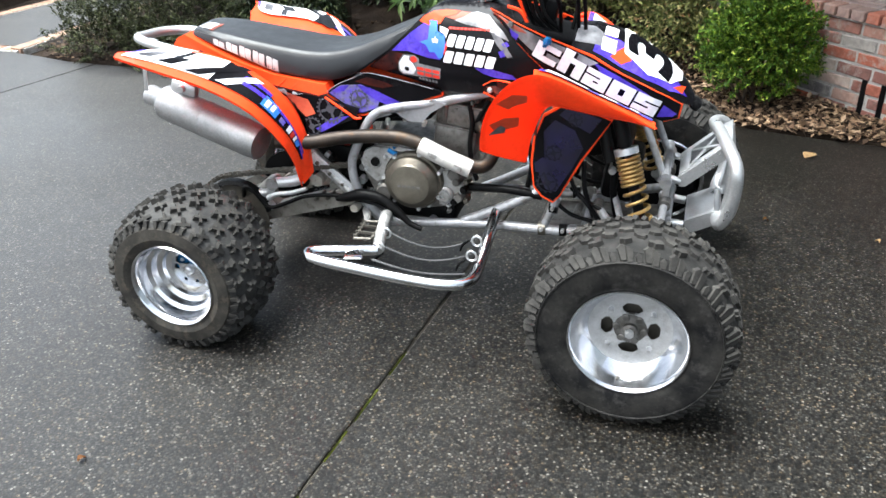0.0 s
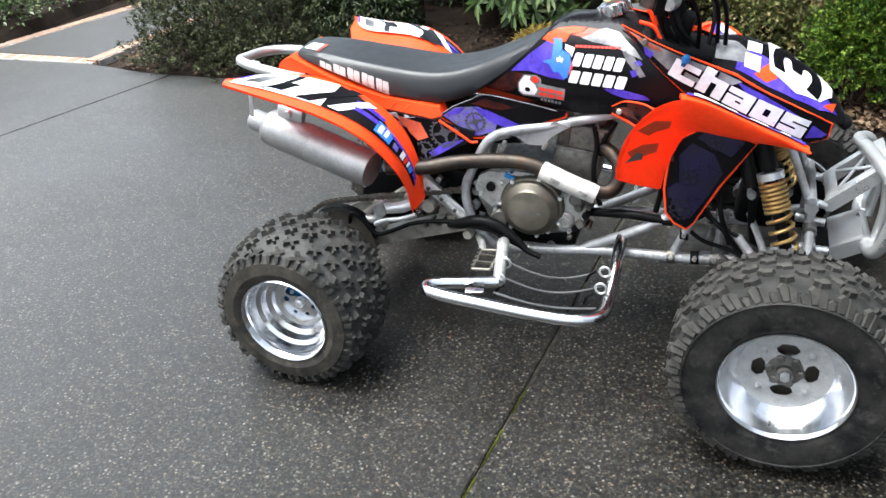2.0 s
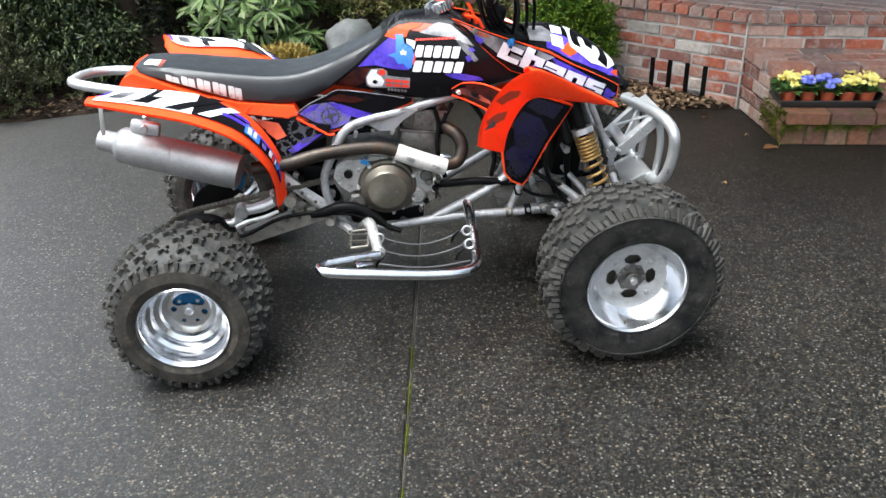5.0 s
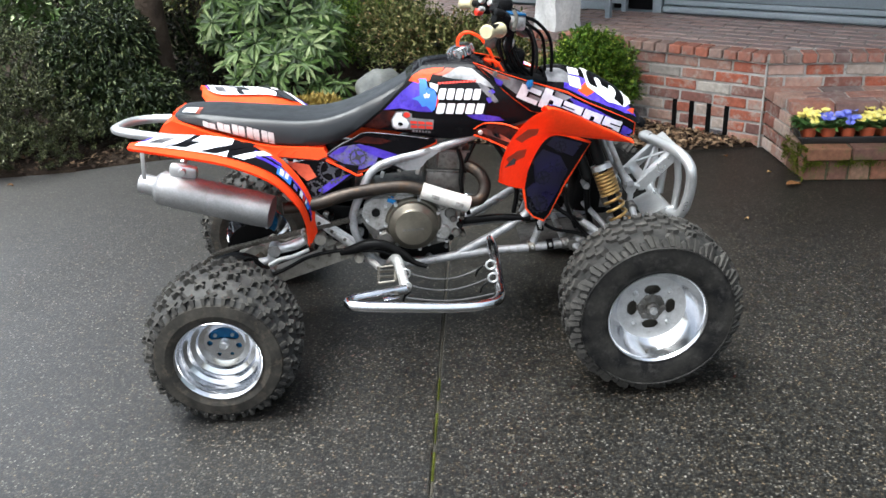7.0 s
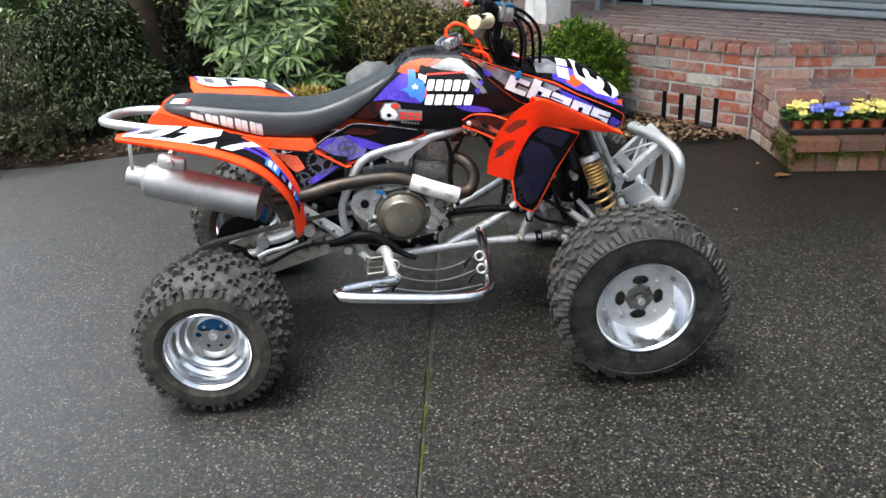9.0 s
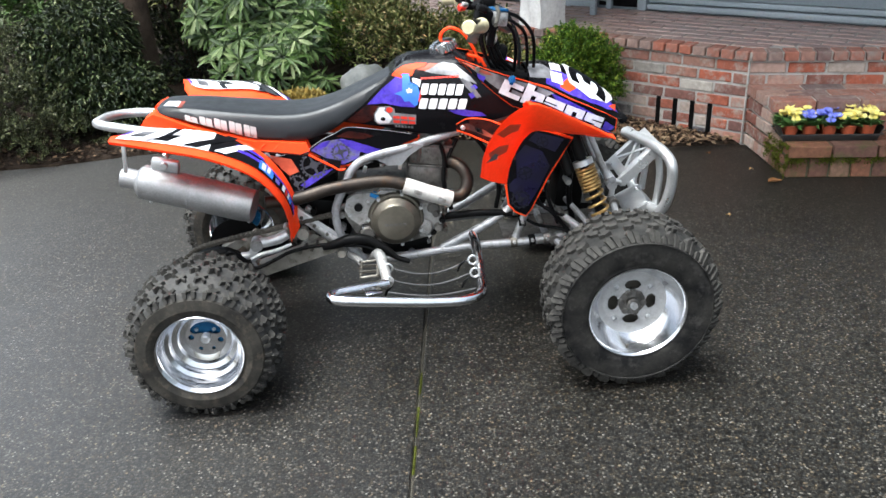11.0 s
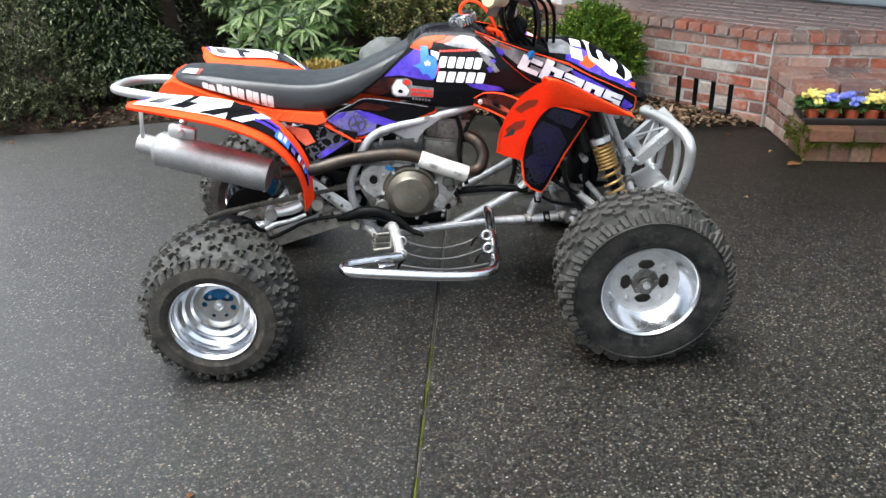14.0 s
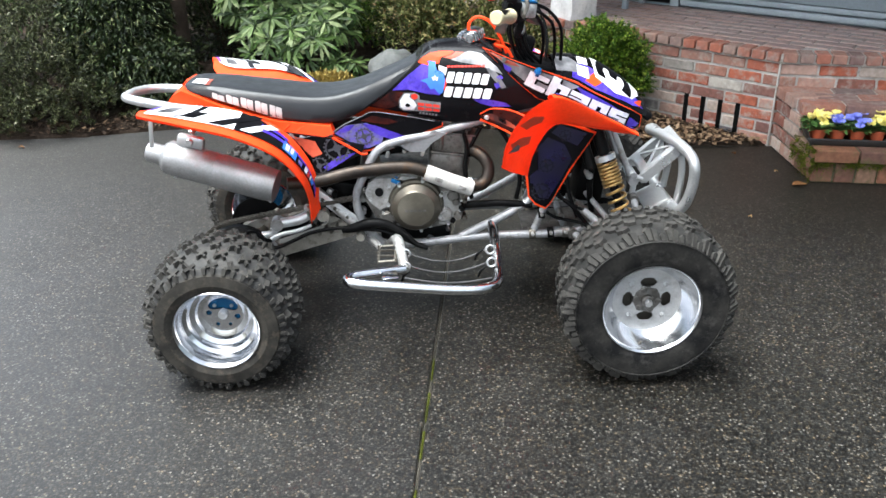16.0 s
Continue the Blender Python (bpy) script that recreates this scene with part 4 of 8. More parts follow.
part("embossed_bar", bars_at((CX - 0.036, CZ - 0.008), (0.072, 0), (0, 1), 5, 0.008, 0.8), CASE, cover).location = (0, -0.1853, 0)
for (x, z, r, d), nm in zip([(0.048, 0.385, 0.027, 0.025), (-0.163, 0.468, 0.018, 0.017), (0.078, 0.45, 0.020, 0.022), (-0.14, 0.375, 0.028, 0.03)], ("round_cap", "side_boss", "small_boss", "shaft_boss")):
    bm = bmesh.new()
    lathe(bm, [(0.0005, -d), (r * 0.8, -d), (r, -d * 0.75), (r, 0.01), (0.0005, 0.01)], 28, pose(x, -0.122, z))
    if nm == "round_cap":
        lathe(bm, [(r * 0.45, -d - 0.004), (r * 0.62, -d - 0.004), (r * 0.62, -d + 0.004), (r * 0.45, -d + 0.004)], 24, pose(x, -0.122, z))
    part(nm, bm, CAST_ALU if nm in ("round_cap", "side_boss") else CASE, engine)
part("side_cover", plate([(-0.212, 0.462), (-0.20, 0.50), (-0.17, 0.516), (-0.11, 0.516), (-0.085, 0.495), (-0.115, 0.462), (-0.135, 0.42), (-0.165, 0.405), (-0.195, 0.43)], lambda x, z: -0.136, lambda x, z: -0.118, 0.03), CAST_ALU, engine, "pale cast side cover")
# black disc painted for the dark inside of the hole
part("side_hole", lathe(bmesh.new(), [(0.0005, -0.0215), (0.014, -0.0215), (0.014, -0.015), (0.0005, -0.015)], 20, pose(-0.165, -0.122, 0.47)), HOSE, engine)
bm = bmesh.new()
knob(bm, (-0.111, -0.10, 0.503), (-0.111, -0.135, 0.503), 0.014, 8)
box(bm, (0.03, 0.012, 0.014), pose(-0.111, -0.135, 0.505, 0, 25, 0), 0.003)
part("oil_cap", bm, BLUE_ANODISED, engine, "blue anodised oil filler cap")
part("crankcase_rib", plate([(-0.105, 0.512), (-0.09, 0.524), (-0.045, 0.520), (-0.02, 0.502), (0.005, 0.475), (0.0, 0.462), (-0.03, 0.49), (-0.06, 0.508)], lambda x, z: -0.140, lambda x, z: -0.118, 0.03), CAST_ALU, engine)
part("water_pump", plate([(0.015, 0.455), (0.06, 0.462), (0.088, 0.448), (0.106, 0.412), (0.096, 0.365), (0.062, 0.345), (0.03, 0.35), (0.035, 0.40)], lambda x, z: -0.134, lambda x, z: -0.116, 0.03), CAST_ALU, engine, "stained cast water pump cover")
rng = random.Random(21)
for x, z, r, mt in ((0.088, 0.43, 0.014, CASE), (0.105, 0.405, 0.012, HOSE), (0.094, 0.382, 0.016, CASE), (0.112, 0.372, 0.010, CHAIN), (0.075, 0.362, 0.011, HOSE), (0.118, 0.432, 0.009, CHAIN), (0.085, 0.47, 0.009, HOSE)):
    part("pump_fitting", knob(bmesh.new(), (x, -0.11, z), (x + rng.uniform(-0.004, 0.004), -0.142 - rng.uniform(0, 0.012), z), r, 10, 0.85), mt, engine)
for x, z in ((0.032, 0.445), (0.0, 0.345), (-0.155, 0.398), (-0.132, 0.49), (-0.035, 0.497), (-0.195, 0.445), (0.06, 0.352), (0.10, 0.40)):
    part("bolt", knob(bmesh.new(), (x, -0.12, z), (x, -0.147, z), 0.006, 6), ALU, engine)
for pts in ([(0.115, -0.09, 0.65), (0.124, -0.10, 0.60), (0.118, -0.105, 0.54), (0.125, -0.11, 0.48), (0.14, -0.11, 0.43)], [(0.17, -0.08, 0.665), (0.14, -0.09, 0.61), (0.135, -0.09, 0.57)]):
    part("engine_hose", bar(pts, 0.0075, 8), HOSE, engine)
rng = random.Random(3)
for k in range(14):
    a = rng.uniform(0, math.tau)
    p = Vector((CX + 0.045 + 0.115 * math.cos(a), -0.123, CZ - 0.01 + 0.1 * math.sin(a)))
    if -0.2 < p.x < 0.085 and 0.31 < p.z < 0.5:
        part("bolt", knob(bmesh.new(), p, p + Vector((0, -0.016, 0)), 0.0065, 6), ALU, engine)
# black box added to paint the dark gap under the engine
bm = bmesh.new()
box(bm, (0.24, 0.2, 0.06), pose(-0.05, 0.0, 0.305), 0.015)
part("sump", bm, HOSE, bike)
bm = bmesh.new()
box(bm, (0.09, 0.09, 0.1), pose(0.0, 0.0, 0.63) @ pose(-0.11, 0, -0.02), 0.02)
part("carburettor", bm, CASE, bike)
part("air_boot", bar([(-0.12, 0, 0.62), (-0.2, 0, 0.62), (-0.27, 0, 0.6)], 0.04, 16), HOSE, bike)
bm = bmesh.new()
box(bm, (0.22, 0.18, 0.15), pose(-0.34, 0, 0.585), 0.025)
part("air_box", bm, BLACK_PLASTIC, bike)
bm = bmesh.new()
box(bm, (0.20, 0.15, 0.085), pose(-0.11, 0, 0.615, 0, -6, 0), 0.02)
for x, z in ((-0.17, 0.60), (-0.12, 0.625), (-0.06, 0.61), (-0.04, 0.64)):
    knob(bm, (x, -0.07, z), (x, -0.095, z), 0.014, 10)
part("intake_cover", bm, HOSE, bike)
for x, z, mt in ((-0.135, 0.585, ALU), (-0.078, 0.60, SHIELD), (-0.02, 0.588, SHIELD), (-0.155, 0.615, CASE)):
    part("hose_clip", box(bmesh.new(), (0.012, 0.012, 0.022), pose(x, -0.098, z, 0, 20, 0), 0.003), mt, bike)
bm = bmesh.new()
box(bm, (0.03, 0.2, 0.19), pose(0.40, 0, 0.56, 0, -14, 0), 0.006)
part("radiator", bm, BLACK_PLASTIC, bike)
# black blocks added for the dark clutter here, hiding far tubes and gleam
bm = bmesh.new()
box(bm, (0.13, 0.15, 0.15), pose(0.50, 0, 0.60, 0, -14, 0), 0.02)
box(bm, (0.10, 0.12, 0.16), pose(0.55, 0, 0.46, 0, 8, 0), 0.02)
part("front_housing", bm, HOSE, bike)
for k, (x, y, z) in enumerate(((0.47, -0.11, 0.42), (0.53, -0.10, 0.50), (0.60, -0.10, 0.43), (0.58, -0.09, 0.54), (0.44, -0.10, 0.36), (0.62, -0.11, 0.36))):
    part("mount_bolt", knob(bmesh.new(), (x, y + 0.03, z), (x, y - 0.02, z), 0.012, 10), (CASE, ALU)[k % 2], bike)
for pts in ([(0.42, -0.12, 0.44), (0.47, -0.15, 0.41), (0.53, -0.17, 0.34), (0.60, -0.26, 0.31)], [(0.45, -0.11, 0.52), (0.46, -0.14, 0.45), (0.49, -0.15, 0.37)]):
    part("brake_hose", bar(pts, 0.007, 8), HOSE, bike)

# -- exhaust --
part("header_pipe", bar([(0.115, -0.06, 0.585), (0.150, -0.09, 0.588), (0.182, -0.115, 0.568), (0.193, -0.132, 0.53), (0.165, -0.15, 0.492), (0.08, -0.158, 0.507), (-0.004, -0.155, 0.543), (-0.094, -0.158, 0.562), (-0.24, -0.17, 0.553), (-0.35, -0.187, 0.533), (-0.45, -0.21, 0.535)], 0.0205, 16), PIPE, bike, "heat-stained steel exhaust header")
sh = bmesh.new()
tube(sh, [(-0.012, -0.162, 0.545), (0.06, -0.168, 0.517), (0.136, -0.162, 0.486)], 0.0265, 18)
shield = part("heat_shield", sh, SHIELD, bike, "pale metal heat shield on the exhaust")
for x, z in ((0.03, 0.529), (0.105, 0.498)):
    bm = bmesh.new()
    box(bm, (0.026, 0.004, 0.014), pose(x, -0.193, z, 0, 22, 0), 0.001)
    part("clamp", bm, CAST_ALU, shield)
A, B = Vector((-0.822, -0.192, 0.629)), Vector((-0.478, -0.246, 0.541))
AX = (B - A).normalized()
bm = bmesh.new()
tube(bm, [A - AX * 0.001, A + AX * 0.012, A + AX * 0.05, A.lerp(B, 0.45), A.lerp(B, 0.452), A.lerp(B, 0.456), A.lerp(B, 0.458), B - AX * 0.04, B], [0.043, 0.053, 0.054, 0.054, 0.0548, 0.0548, 0.054, 0.054, 0.050], 32, smooth=False)
muff = part("muffler", bm, MUFFLER, bike, "scuffed aluminium silencer", smooth=20)
bm = bmesh.new()
prof = [(-0.056, 0.0285), (-0.052, 0.031), (-0.012, 0.031), (0.0, 0.037), (0.012, 0.047)]
tube(bm, [A + AX * p for p, _ in prof], [r for _, r in prof], 24, smooth=False)
part("end_cap", bm, MUFFLER, muff)
part("outlet", bar([A - AX * 0.0565, A - AX * 0.02], 0.022, 20, smooth=False), HOSE, muff)
for u, dz in ((0.08, -0.052), (0.94, -0.046)):
    p = A.lerp(B, u) + Vector((0, -0.02, dz))
    part("rivet", knob(bmesh.new(), p + Vector((0, 0.01, 0.004)), p + Vector((0, -0.004, -0.003)), 0.005, 8), ALU, muff)
bm = bmesh.new()
box(bm, (0.085, 0.03, 0.045), pose(-0.735, -0.20, 0.676, 0, 14, 0), 0.012)
knob(bm, (-0.735, -0.2, 0.680), (-0.735, -0.225, 0.680), 0.012, 10)
part("muffler_bracket", bm, ALU, muff)
part("bracket_strut", bar([(-0.735, -0.19, 0.70), (-0.70, -0.15, 0.74)], 0.01), ALU, bike)
part("hanger_strap", box(bmesh.new(), (0.012, 0.004, 0.10), pose(-0.842, -0.23, 0.72, 0, 6, 0), 0.001), ALU, bike)

# -- swingarm and drive --
for y in (-0.115, 0.115):
    part("swingarm_beam", plate([(-0.235, 0.36), (-0.245, 0.318), (-0.40, 0.272), (-0.515, 0.238), (-0.6, 0.215), (-0.62, 0.26), (-0.555, 0.305), (-0.51, 0.288), (-0.36, 0.337), (-0.29, 0.362)], lambda x, z, y=y: y - 0.02, lambda x, z, y=y: y + 0.02), GRIMY, bike, "grimy cast aluminium swingarm")
bm = bmesh.new()
box(bm, (0.10, 0.2, 0.07), pose(-0.3, 0, 0.33, 0, 12, 0), 0.015)
part("swingarm_bridge", bm, GRIMY, bike)
part("rear_axle", bar([(RX, -0.46, RZ), (RX, 0.46, RZ)], 0.017, 14), CHAIN, bike)
part("axle_carrier", bar([(RX, -0.13, RZ), (RX, 0.13, RZ)], 0.052, 20), CHAIN, bike)
bm = bmesh.new()
lathe(bm, [(0.02, -0.004), (0.105, -0.004), (0.105, 0.004), (0.02, 0.004)], 40, pose(RX, -0.165, 0.25))
for k in range(36):
    a = k * math.tau / 36
    box(bm, (0.012, 0.006, 0.007), pose(RX, -0.165, 0.25, 0, -math.degrees(a), 0) @ pose(0.108, 0, 0))
part("rear_sprocket", bm, CHAIN, bike)
bm = bmesh.new()
lathe(bm, [(0.02, -0.002), (0.1, -0.002), (0.1, 0.002), (0.02, 0.002)], 40, pose(RX, 0.2, RZ))
part("brake_disc", bm, HOSE, bike)
bm = bmesh.new()
path = crom([(-0.745, -0.165, 0.335), (-0.70, -0.165, 0.370), (-0.65, -0.165, 0.387), (-0.60, -0.165, 0.397), (-0.517, -0.165, 0.414), (-0.421, -0.160, 0.428), (-0.34, -0.15, 0.440), (-0.25, -0.14, 0.452)], 6)
for k, (a, b) in enumerate(zip(path, path[1:])):
    d = b - a
    m = Matrix.Translation((a + b) / 2) @ pose(0, 0, 0, 0, -math.degrees(math.atan2(d.z, d.x)), 0)
    for y in ((-0.008, 0.008) if k % 2 else (-0.005, 0.005)):
        box(bm, (d.length * 0.92, 0.002, 0.015), m @ pose(0, y, 0), 0.0008)
    knob(bm, a + Vector((0, -0.0105, 0)), a + Vector((0, 0.0105, 0)), 0.0048, 8)
part("chain", bm, CHAIN, bike)
part("caliper_arm", plate([(-0.603, 0.343), (-0.585, 0.353), (-0.548, 0.318), (-0.520, 0.300), (-0.512, 0.284), (-0.545, 0.268), (-0.572, 0.300)], lambda x, z: -0.168, lambda x, z: -0.142, 0.03), SATIN_ALU, bike, "pale cast bracket on the swingarm")
part("caliper_knuckle", bar([(-0.503, -0.135, 0.374), (-0.503, -0.176, 0.374)], 0.021, 18), CAST_ALU, bike)
part("caliper_casting", bar([(-0.565, -0.155, 0.330), (-0.525, -0.157, 0.338), (-0.503, -0.158, 0.372), (-0.468, -0.157, 0.378), (-0.432, -0.155, 0.386), (-0.402, -0.150, 0.398)], [0.014, 0.013, 0.017, 0.016, 0.0175, 0.016], 14), SATIN_ALU, bike, "pale cast brake caliper")
part("caliper_fin", bar([(-0.525, -0.165, 0.322), (-0.49, -0.168, 0.340), (-0.44, -0.166, 0.350), (-0.392, -0.160, 0.366)], [0.010, 0.008, 0.0075, 0.006], 10), SATIN_ALU, bike)
part("caliper_body", box(bmesh.new(), (0.10, 0.05, 0.028), pose(-0.452, -0.125, 0.358, 0, -16, 0), 0.010), HOSE, bike)
part("sprocket_guard", skin([[(RX + r * math.cos(a), y, 0.25 + r * math.sin(a)) for r, y in ((0.112, -0.182), (0.122, -0.175), (0.122, -0.15))] for a in np.linspace(0.25, 2.2, 16)], 0.003, (0, 0, 1)), HOSE, bike)
bm = bmesh.new()
lathe(bm, [(0.02, -0.19), (0.062, -0.19), (0.07, -0.183), (0.07, -0.15), (0.02, -0.15)], 32, pose(RX, 0, 0.245))
part("sprocket_hub", bm, CHAIN, bike)
for k in range(7):
    p = Vector((-0.37 + 0.02 * k, -0.139, 0.325 + 0.0045 * k + 0.012 * (k % 2)))
    part("bolt", knob(bmesh.new(), p + Vector((0, 0.02, 0)), p + Vector((0, -0.012, 0)), 0.007, 8), CHAIN, bike)
part("brake_hose", bar([(-0.612, -0.165, 0.318), (-0.600, -0.178, 0.352), (-0.578, -0.180, 0.358), (-0.552, -0.180, 0.330), (-0.530, -0.180, 0.304), (-0.505, -0.180, 0.298), (-0.455, -0.176, 0.318), (-0.40, -0.172, 0.342), (-0.34, -0.165, 0.352), (-0.27, -0.165, 0.358)], 0.0065, 10), HOSE, bike)
part("pivot_block", bar([(-0.352, -0.13, 0.398), (-0.352, -0.165, 0.398)], 0.019, 14), GRIMY, bike)
part("chain_guide", plate([(-0.64, 0.352), (-0.60, 0.372), (-0.56, 0.392), (-0.535, 0.382), (-0.56, 0.360), (-0.61, 0.335)], lambda x, z: -0.15, lambda x, z: -0.135), GRIMY, bike)
part("fender_bolt", knob(bmesh.new(), (-0.397, -0.185, 0.446), (-0.397, -0.212, 0.446), 0.009, 10, 0.85), CAST_ALU, bike)
rng = random.Random(11)
for k in range(20):
    p = Vector((rng.uniform(-0.39, -0.22), rng.uniform(-0.14, -0.08), rng.uniform(0.355, 0.47)))
    if k % 3:
        bm = box(bmesh.new(), (rng.uniform(0.012, 0.034), 0.02, rng.uniform(0.01, 0.022)), Matrix.Translation(p) @ pose(0, 0, 0, 0, rng.uniform(-50, 50), 0), 0.003)
    else:
        bm = knob(bmesh.new(), p, p + Vector((0, -0.025, 0)), rng.uniform(0.007, 0.014), 10)
    part("linkage_piece", bm, (HOSE, HOSE, CHAIN, CAST_ALU)[k % 4], bike)
for y in (-0.12, 0.0):
    part("linkage_plate", box(bmesh.new(), (0.22, 0.02, 0.12), pose(-0.30, y * 0.5, 0.42, 0, 10, 0), 0.01), HOSE, bike)
part("rear_shock_spring", bar([(-0.33 + 0.032 * math.cos(k * 0.6), 0.032 * math.sin(k * 0.6), 0.40 + 0.0032 * k) for k in range(70)], 0.006, 8, 1), RED, bike)

# -- front suspension --
def arm_set():
    up = (0.655, -0.42, 0.33)
    lo = (0.64, -0.42, 0.215)
    for name, pts, r in (("lower_arm", [(0.48, -0.13, 0.307), (0.56, -0.27, 0.27), lo], 0.0125), ("lower_arm", [(0.70, -0.12, 0.33), (0.67, -0.28, 0.27), lo], 0.0125),
                         ("upper_arm", [(0.50, -0.13, 0.395), (0.57, -0.26, 0.37), up], 0.0115), ("upper_arm", [(0.68, -0.12, 0.42), (0.67, -0.27, 0.385), up], 0.0115),
                         ("tie_rod", [(0.53, -0.05, 0.42), (0.58, -0.25, 0.385), (0.60, -0.42, 0.31)], 0.009)):
        both(part(name, bar(pts, r, 10), SILVER, bike))
    both(part("upright", bar([up, (0.65, -0.445, 0.27), lo], [0.016, 0.024, 0.016], 12), ALU, bike))
    both(part("axle_stub", bar([(FX, -0.43, 0.264), (FX, -0.53, 0.264)], 0.02, 14), ALU, bike))
    for p, q, r in (((0.48, -0.11, 0.307), (0.48, -0.15, 0.307), 0.018), ((0.68, -0.10, 0.42), (0.68, -0.14, 0.42), 0.017), ((0.50, -0.11, 0.395), (0.50, -0.15, 0.395), 0.017)):
        both(part("arm_bush", bar([p, q], r, 14), CASE, bike))


arm_set()
for x, y, z, r, mt in ((0.343, -0.13, 0.304, 0.021, CHAIN), (0.405, -0.13, 0.306, 0.019, HOSE), (0.455, -0.13, 0.308, 0.020, CASE), (0.52, -0.12, 0.325, 0.018, CHAIN), (0.372, -0.128, 0.372, 0.016, HOSE)):
    both(part("tube_clamp", bar([(x - 0.011, y, z), (x + 0.011, y, z + 0.002)], r, 12, smooth=False), mt, bike))
    both(part("clamp_bolt", knob(bmesh.new(), (x, y - 0.008, z + 0.008), (x, y - r - 0.010, z + 0.008), 0.006, 8), CAST_ALU, bike))
for pts in ([(0.40, -0.10, 0.50), (0.44, -0.135, 0.43), (0.50, -0.15, 0.40), (0.57, -0.20, 0.375), (0.61, -0.30, 0.34)], [(0.36, -0.11, 0.40), (0.42, -0.125, 0.36), (0.50, -0.14, 0.345), (0.55, -0.18, 0.33)]):
    both(part("brake_hose", bar(pts, 0.006, 8), HOSE, bike))


def front_shock(side):
    top, low = Vector((0.541, -0.135 * side, 0.660)), Vector((0.636, -0.215 * side, 0.368))
    ax = (low - top).normalized()
    L = (low - top).length
    body = part("front_shock", bar([top, top + ax * L * 0.98], 0.015, 14, smooth=False), HOSE, bike, "black shock absorber with a gold coil spring")
    s, u = ax.orthogonal().normalized(), None
    u = ax.cross(s)
    pts = []
    z = 0.098
    ang = 0.0
    while z < L * 0.93:
        pts.append(top + ax * z + (s * math.cos(ang) + u * math.sin(ang)) * 0.029)
        ang += 0.5
        z += (0.0112 if z < 0.178 else 0.028) * 0.5 / math.tau
    part("coil_spring", bar(pts, 0.0052, 8, 1), GOLD, body, "gold coil spring")
    part("spring_collar", bar([top + ax * 0.078, top + ax * 0.096], 0.033, 20, smooth=False), ALU, body)
    part("reservoir", bar([top + ax * -0.01 + Vector((-0.05, 0.02 * side, -0.01)), top + ax * 0.12 + Vector((-0.05, 0.02 * side, -0.01))], 0.018, 16), HOSE, body)
    part("lower_eye", bar([low + Vector((0, -0.018, 0)), low + Vector((0, 0.018, 0))], 0.014, 12), ALU, body)
    part("sleeve", bar([top - ax * 0.01, top + ax * 0.07], 0.021, 16, smooth=False), HOSE, body)


front_shock(1)
front_shock(-1)

# -- front bumper --
bump_frame = part("bumper", bar([(0.79, 0.15, 0.57), (0.805, 0.02, 0.59), (0.828, -0.12, 0.597), (0.851, -0.175, 0.565), (0.856, -0.18, 0.50), (0.845, -0.165, 0.42), (0.827, -0.13, 0.380), (0.818, 0.0, 0.375), (0.818, 0.13, 0.378), (0.835, 0.17, 0.42), (0.84, 0.19, 0.5), (0.82, 0.19, 0.555)], 0.0175, 14, 6, True), ALU, bike, "welded brushed aluminium front bumper")
for y in (-0.08, 0.08):
    part("bumper_post", bar([(0.832, y, 0.592), (0.847, y, 0.49), (0.838, y, 0.38)], 0.0115, 12), ALU, bump_frame)
    part("bumper_arm", plate([(0.712, 0.462), (0.706, 0.486), (0.815, 0.588), (0.838, 0.592), (0.836, 0.562), (0.728, 0.462)], lambda x, z, y=y: y - 0.009, lambda x, z, y=y: y + 0.009), ALU, bump_frame)
    part("bumper_lower_arm", plate([(0.742, 0.328), (0.738, 0.356), (0.815, 0.396), (0.834, 0.394), (0.830, 0.358), (0.762, 0.322)], lambda x, z, y=y: y - 0.007, lambda x, z, y=y: y + 0.007), ALU, bump_frame)


def truss_plate(a, b, c, d, w):
    """A flat plate of four corners pierced by triangles: bars round its rim and crosswise."""
    cs = [Vector(p) for p in (a, b, c, d)]
    for p, q in ((0, 1), (1, 2), (2, 3), (3, 0), (0, 2), (1, 3)):
        ww = w * (1.9 if (p, q) in ((0, 1), (2, 3), (3, 0)) else 0.8 if (p, q) in ((0, 2), (1, 3)) else 1.3)
        m, v = (cs[p] + cs[q]) / 2, cs[q] - cs[p]
        n = (cs[1] - cs[0]).cross(cs[3] - cs[0]).normalized()
        s = n.cross(v).normalized()
        lift = 0.0 if (p, q) in ((0, 1), (2, 3)) else 0.0015 if (p, q) in ((1, 2), (3, 0)) else -0.0012 if p else -0.0025
        bm = box(bmesh.new(), (v.length, ww, 0.005), Matrix.Translation(m + n * lift) @ Matrix((v.normalized(), s, n)).transposed().to_4x4(), 0.0012)
        part("truss_bar", bm, ALU, bump_frame)


truss_plate((0.722, -0.072, 0.502), (0.820, -0.072, 0.592), (0.820, 0.072, 0.592), (0.722, 0.072, 0.502), 0.013)
part("bumper_gusset", box(bmesh.new(), (0.034, 0.158, 0.005), pose(0.722, 0, 0.503, 0, -43, 0), 0.001), ALU, bump_frame)
part("bumper_gusset", box(bmesh.new(), (0.026, 0.158, 0.005), pose(0.826, 0, 0.598, 0, -35, 0), 0.001), ALU, bump_frame)
bm = bmesh.new()
box(bm, (0.085, 0.146, 0.005), pose(0.776, 0, 0.374, 0, -28, 0), 0.001)
part("bumper_lower_plate", bm, ALU, bump_frame)
both(part("bumper_clamp", bar([(0.676, -0.078, 0.480), (0.676, -0.122, 0.480)], 0.017, 14), ALU, bike))
both(part("clamp_bolt", knob(bmesh.new(), (0.690, -0.085, 0.482), (0.714, -0.085, 0.474), 0.010, 10), ALU, bike))
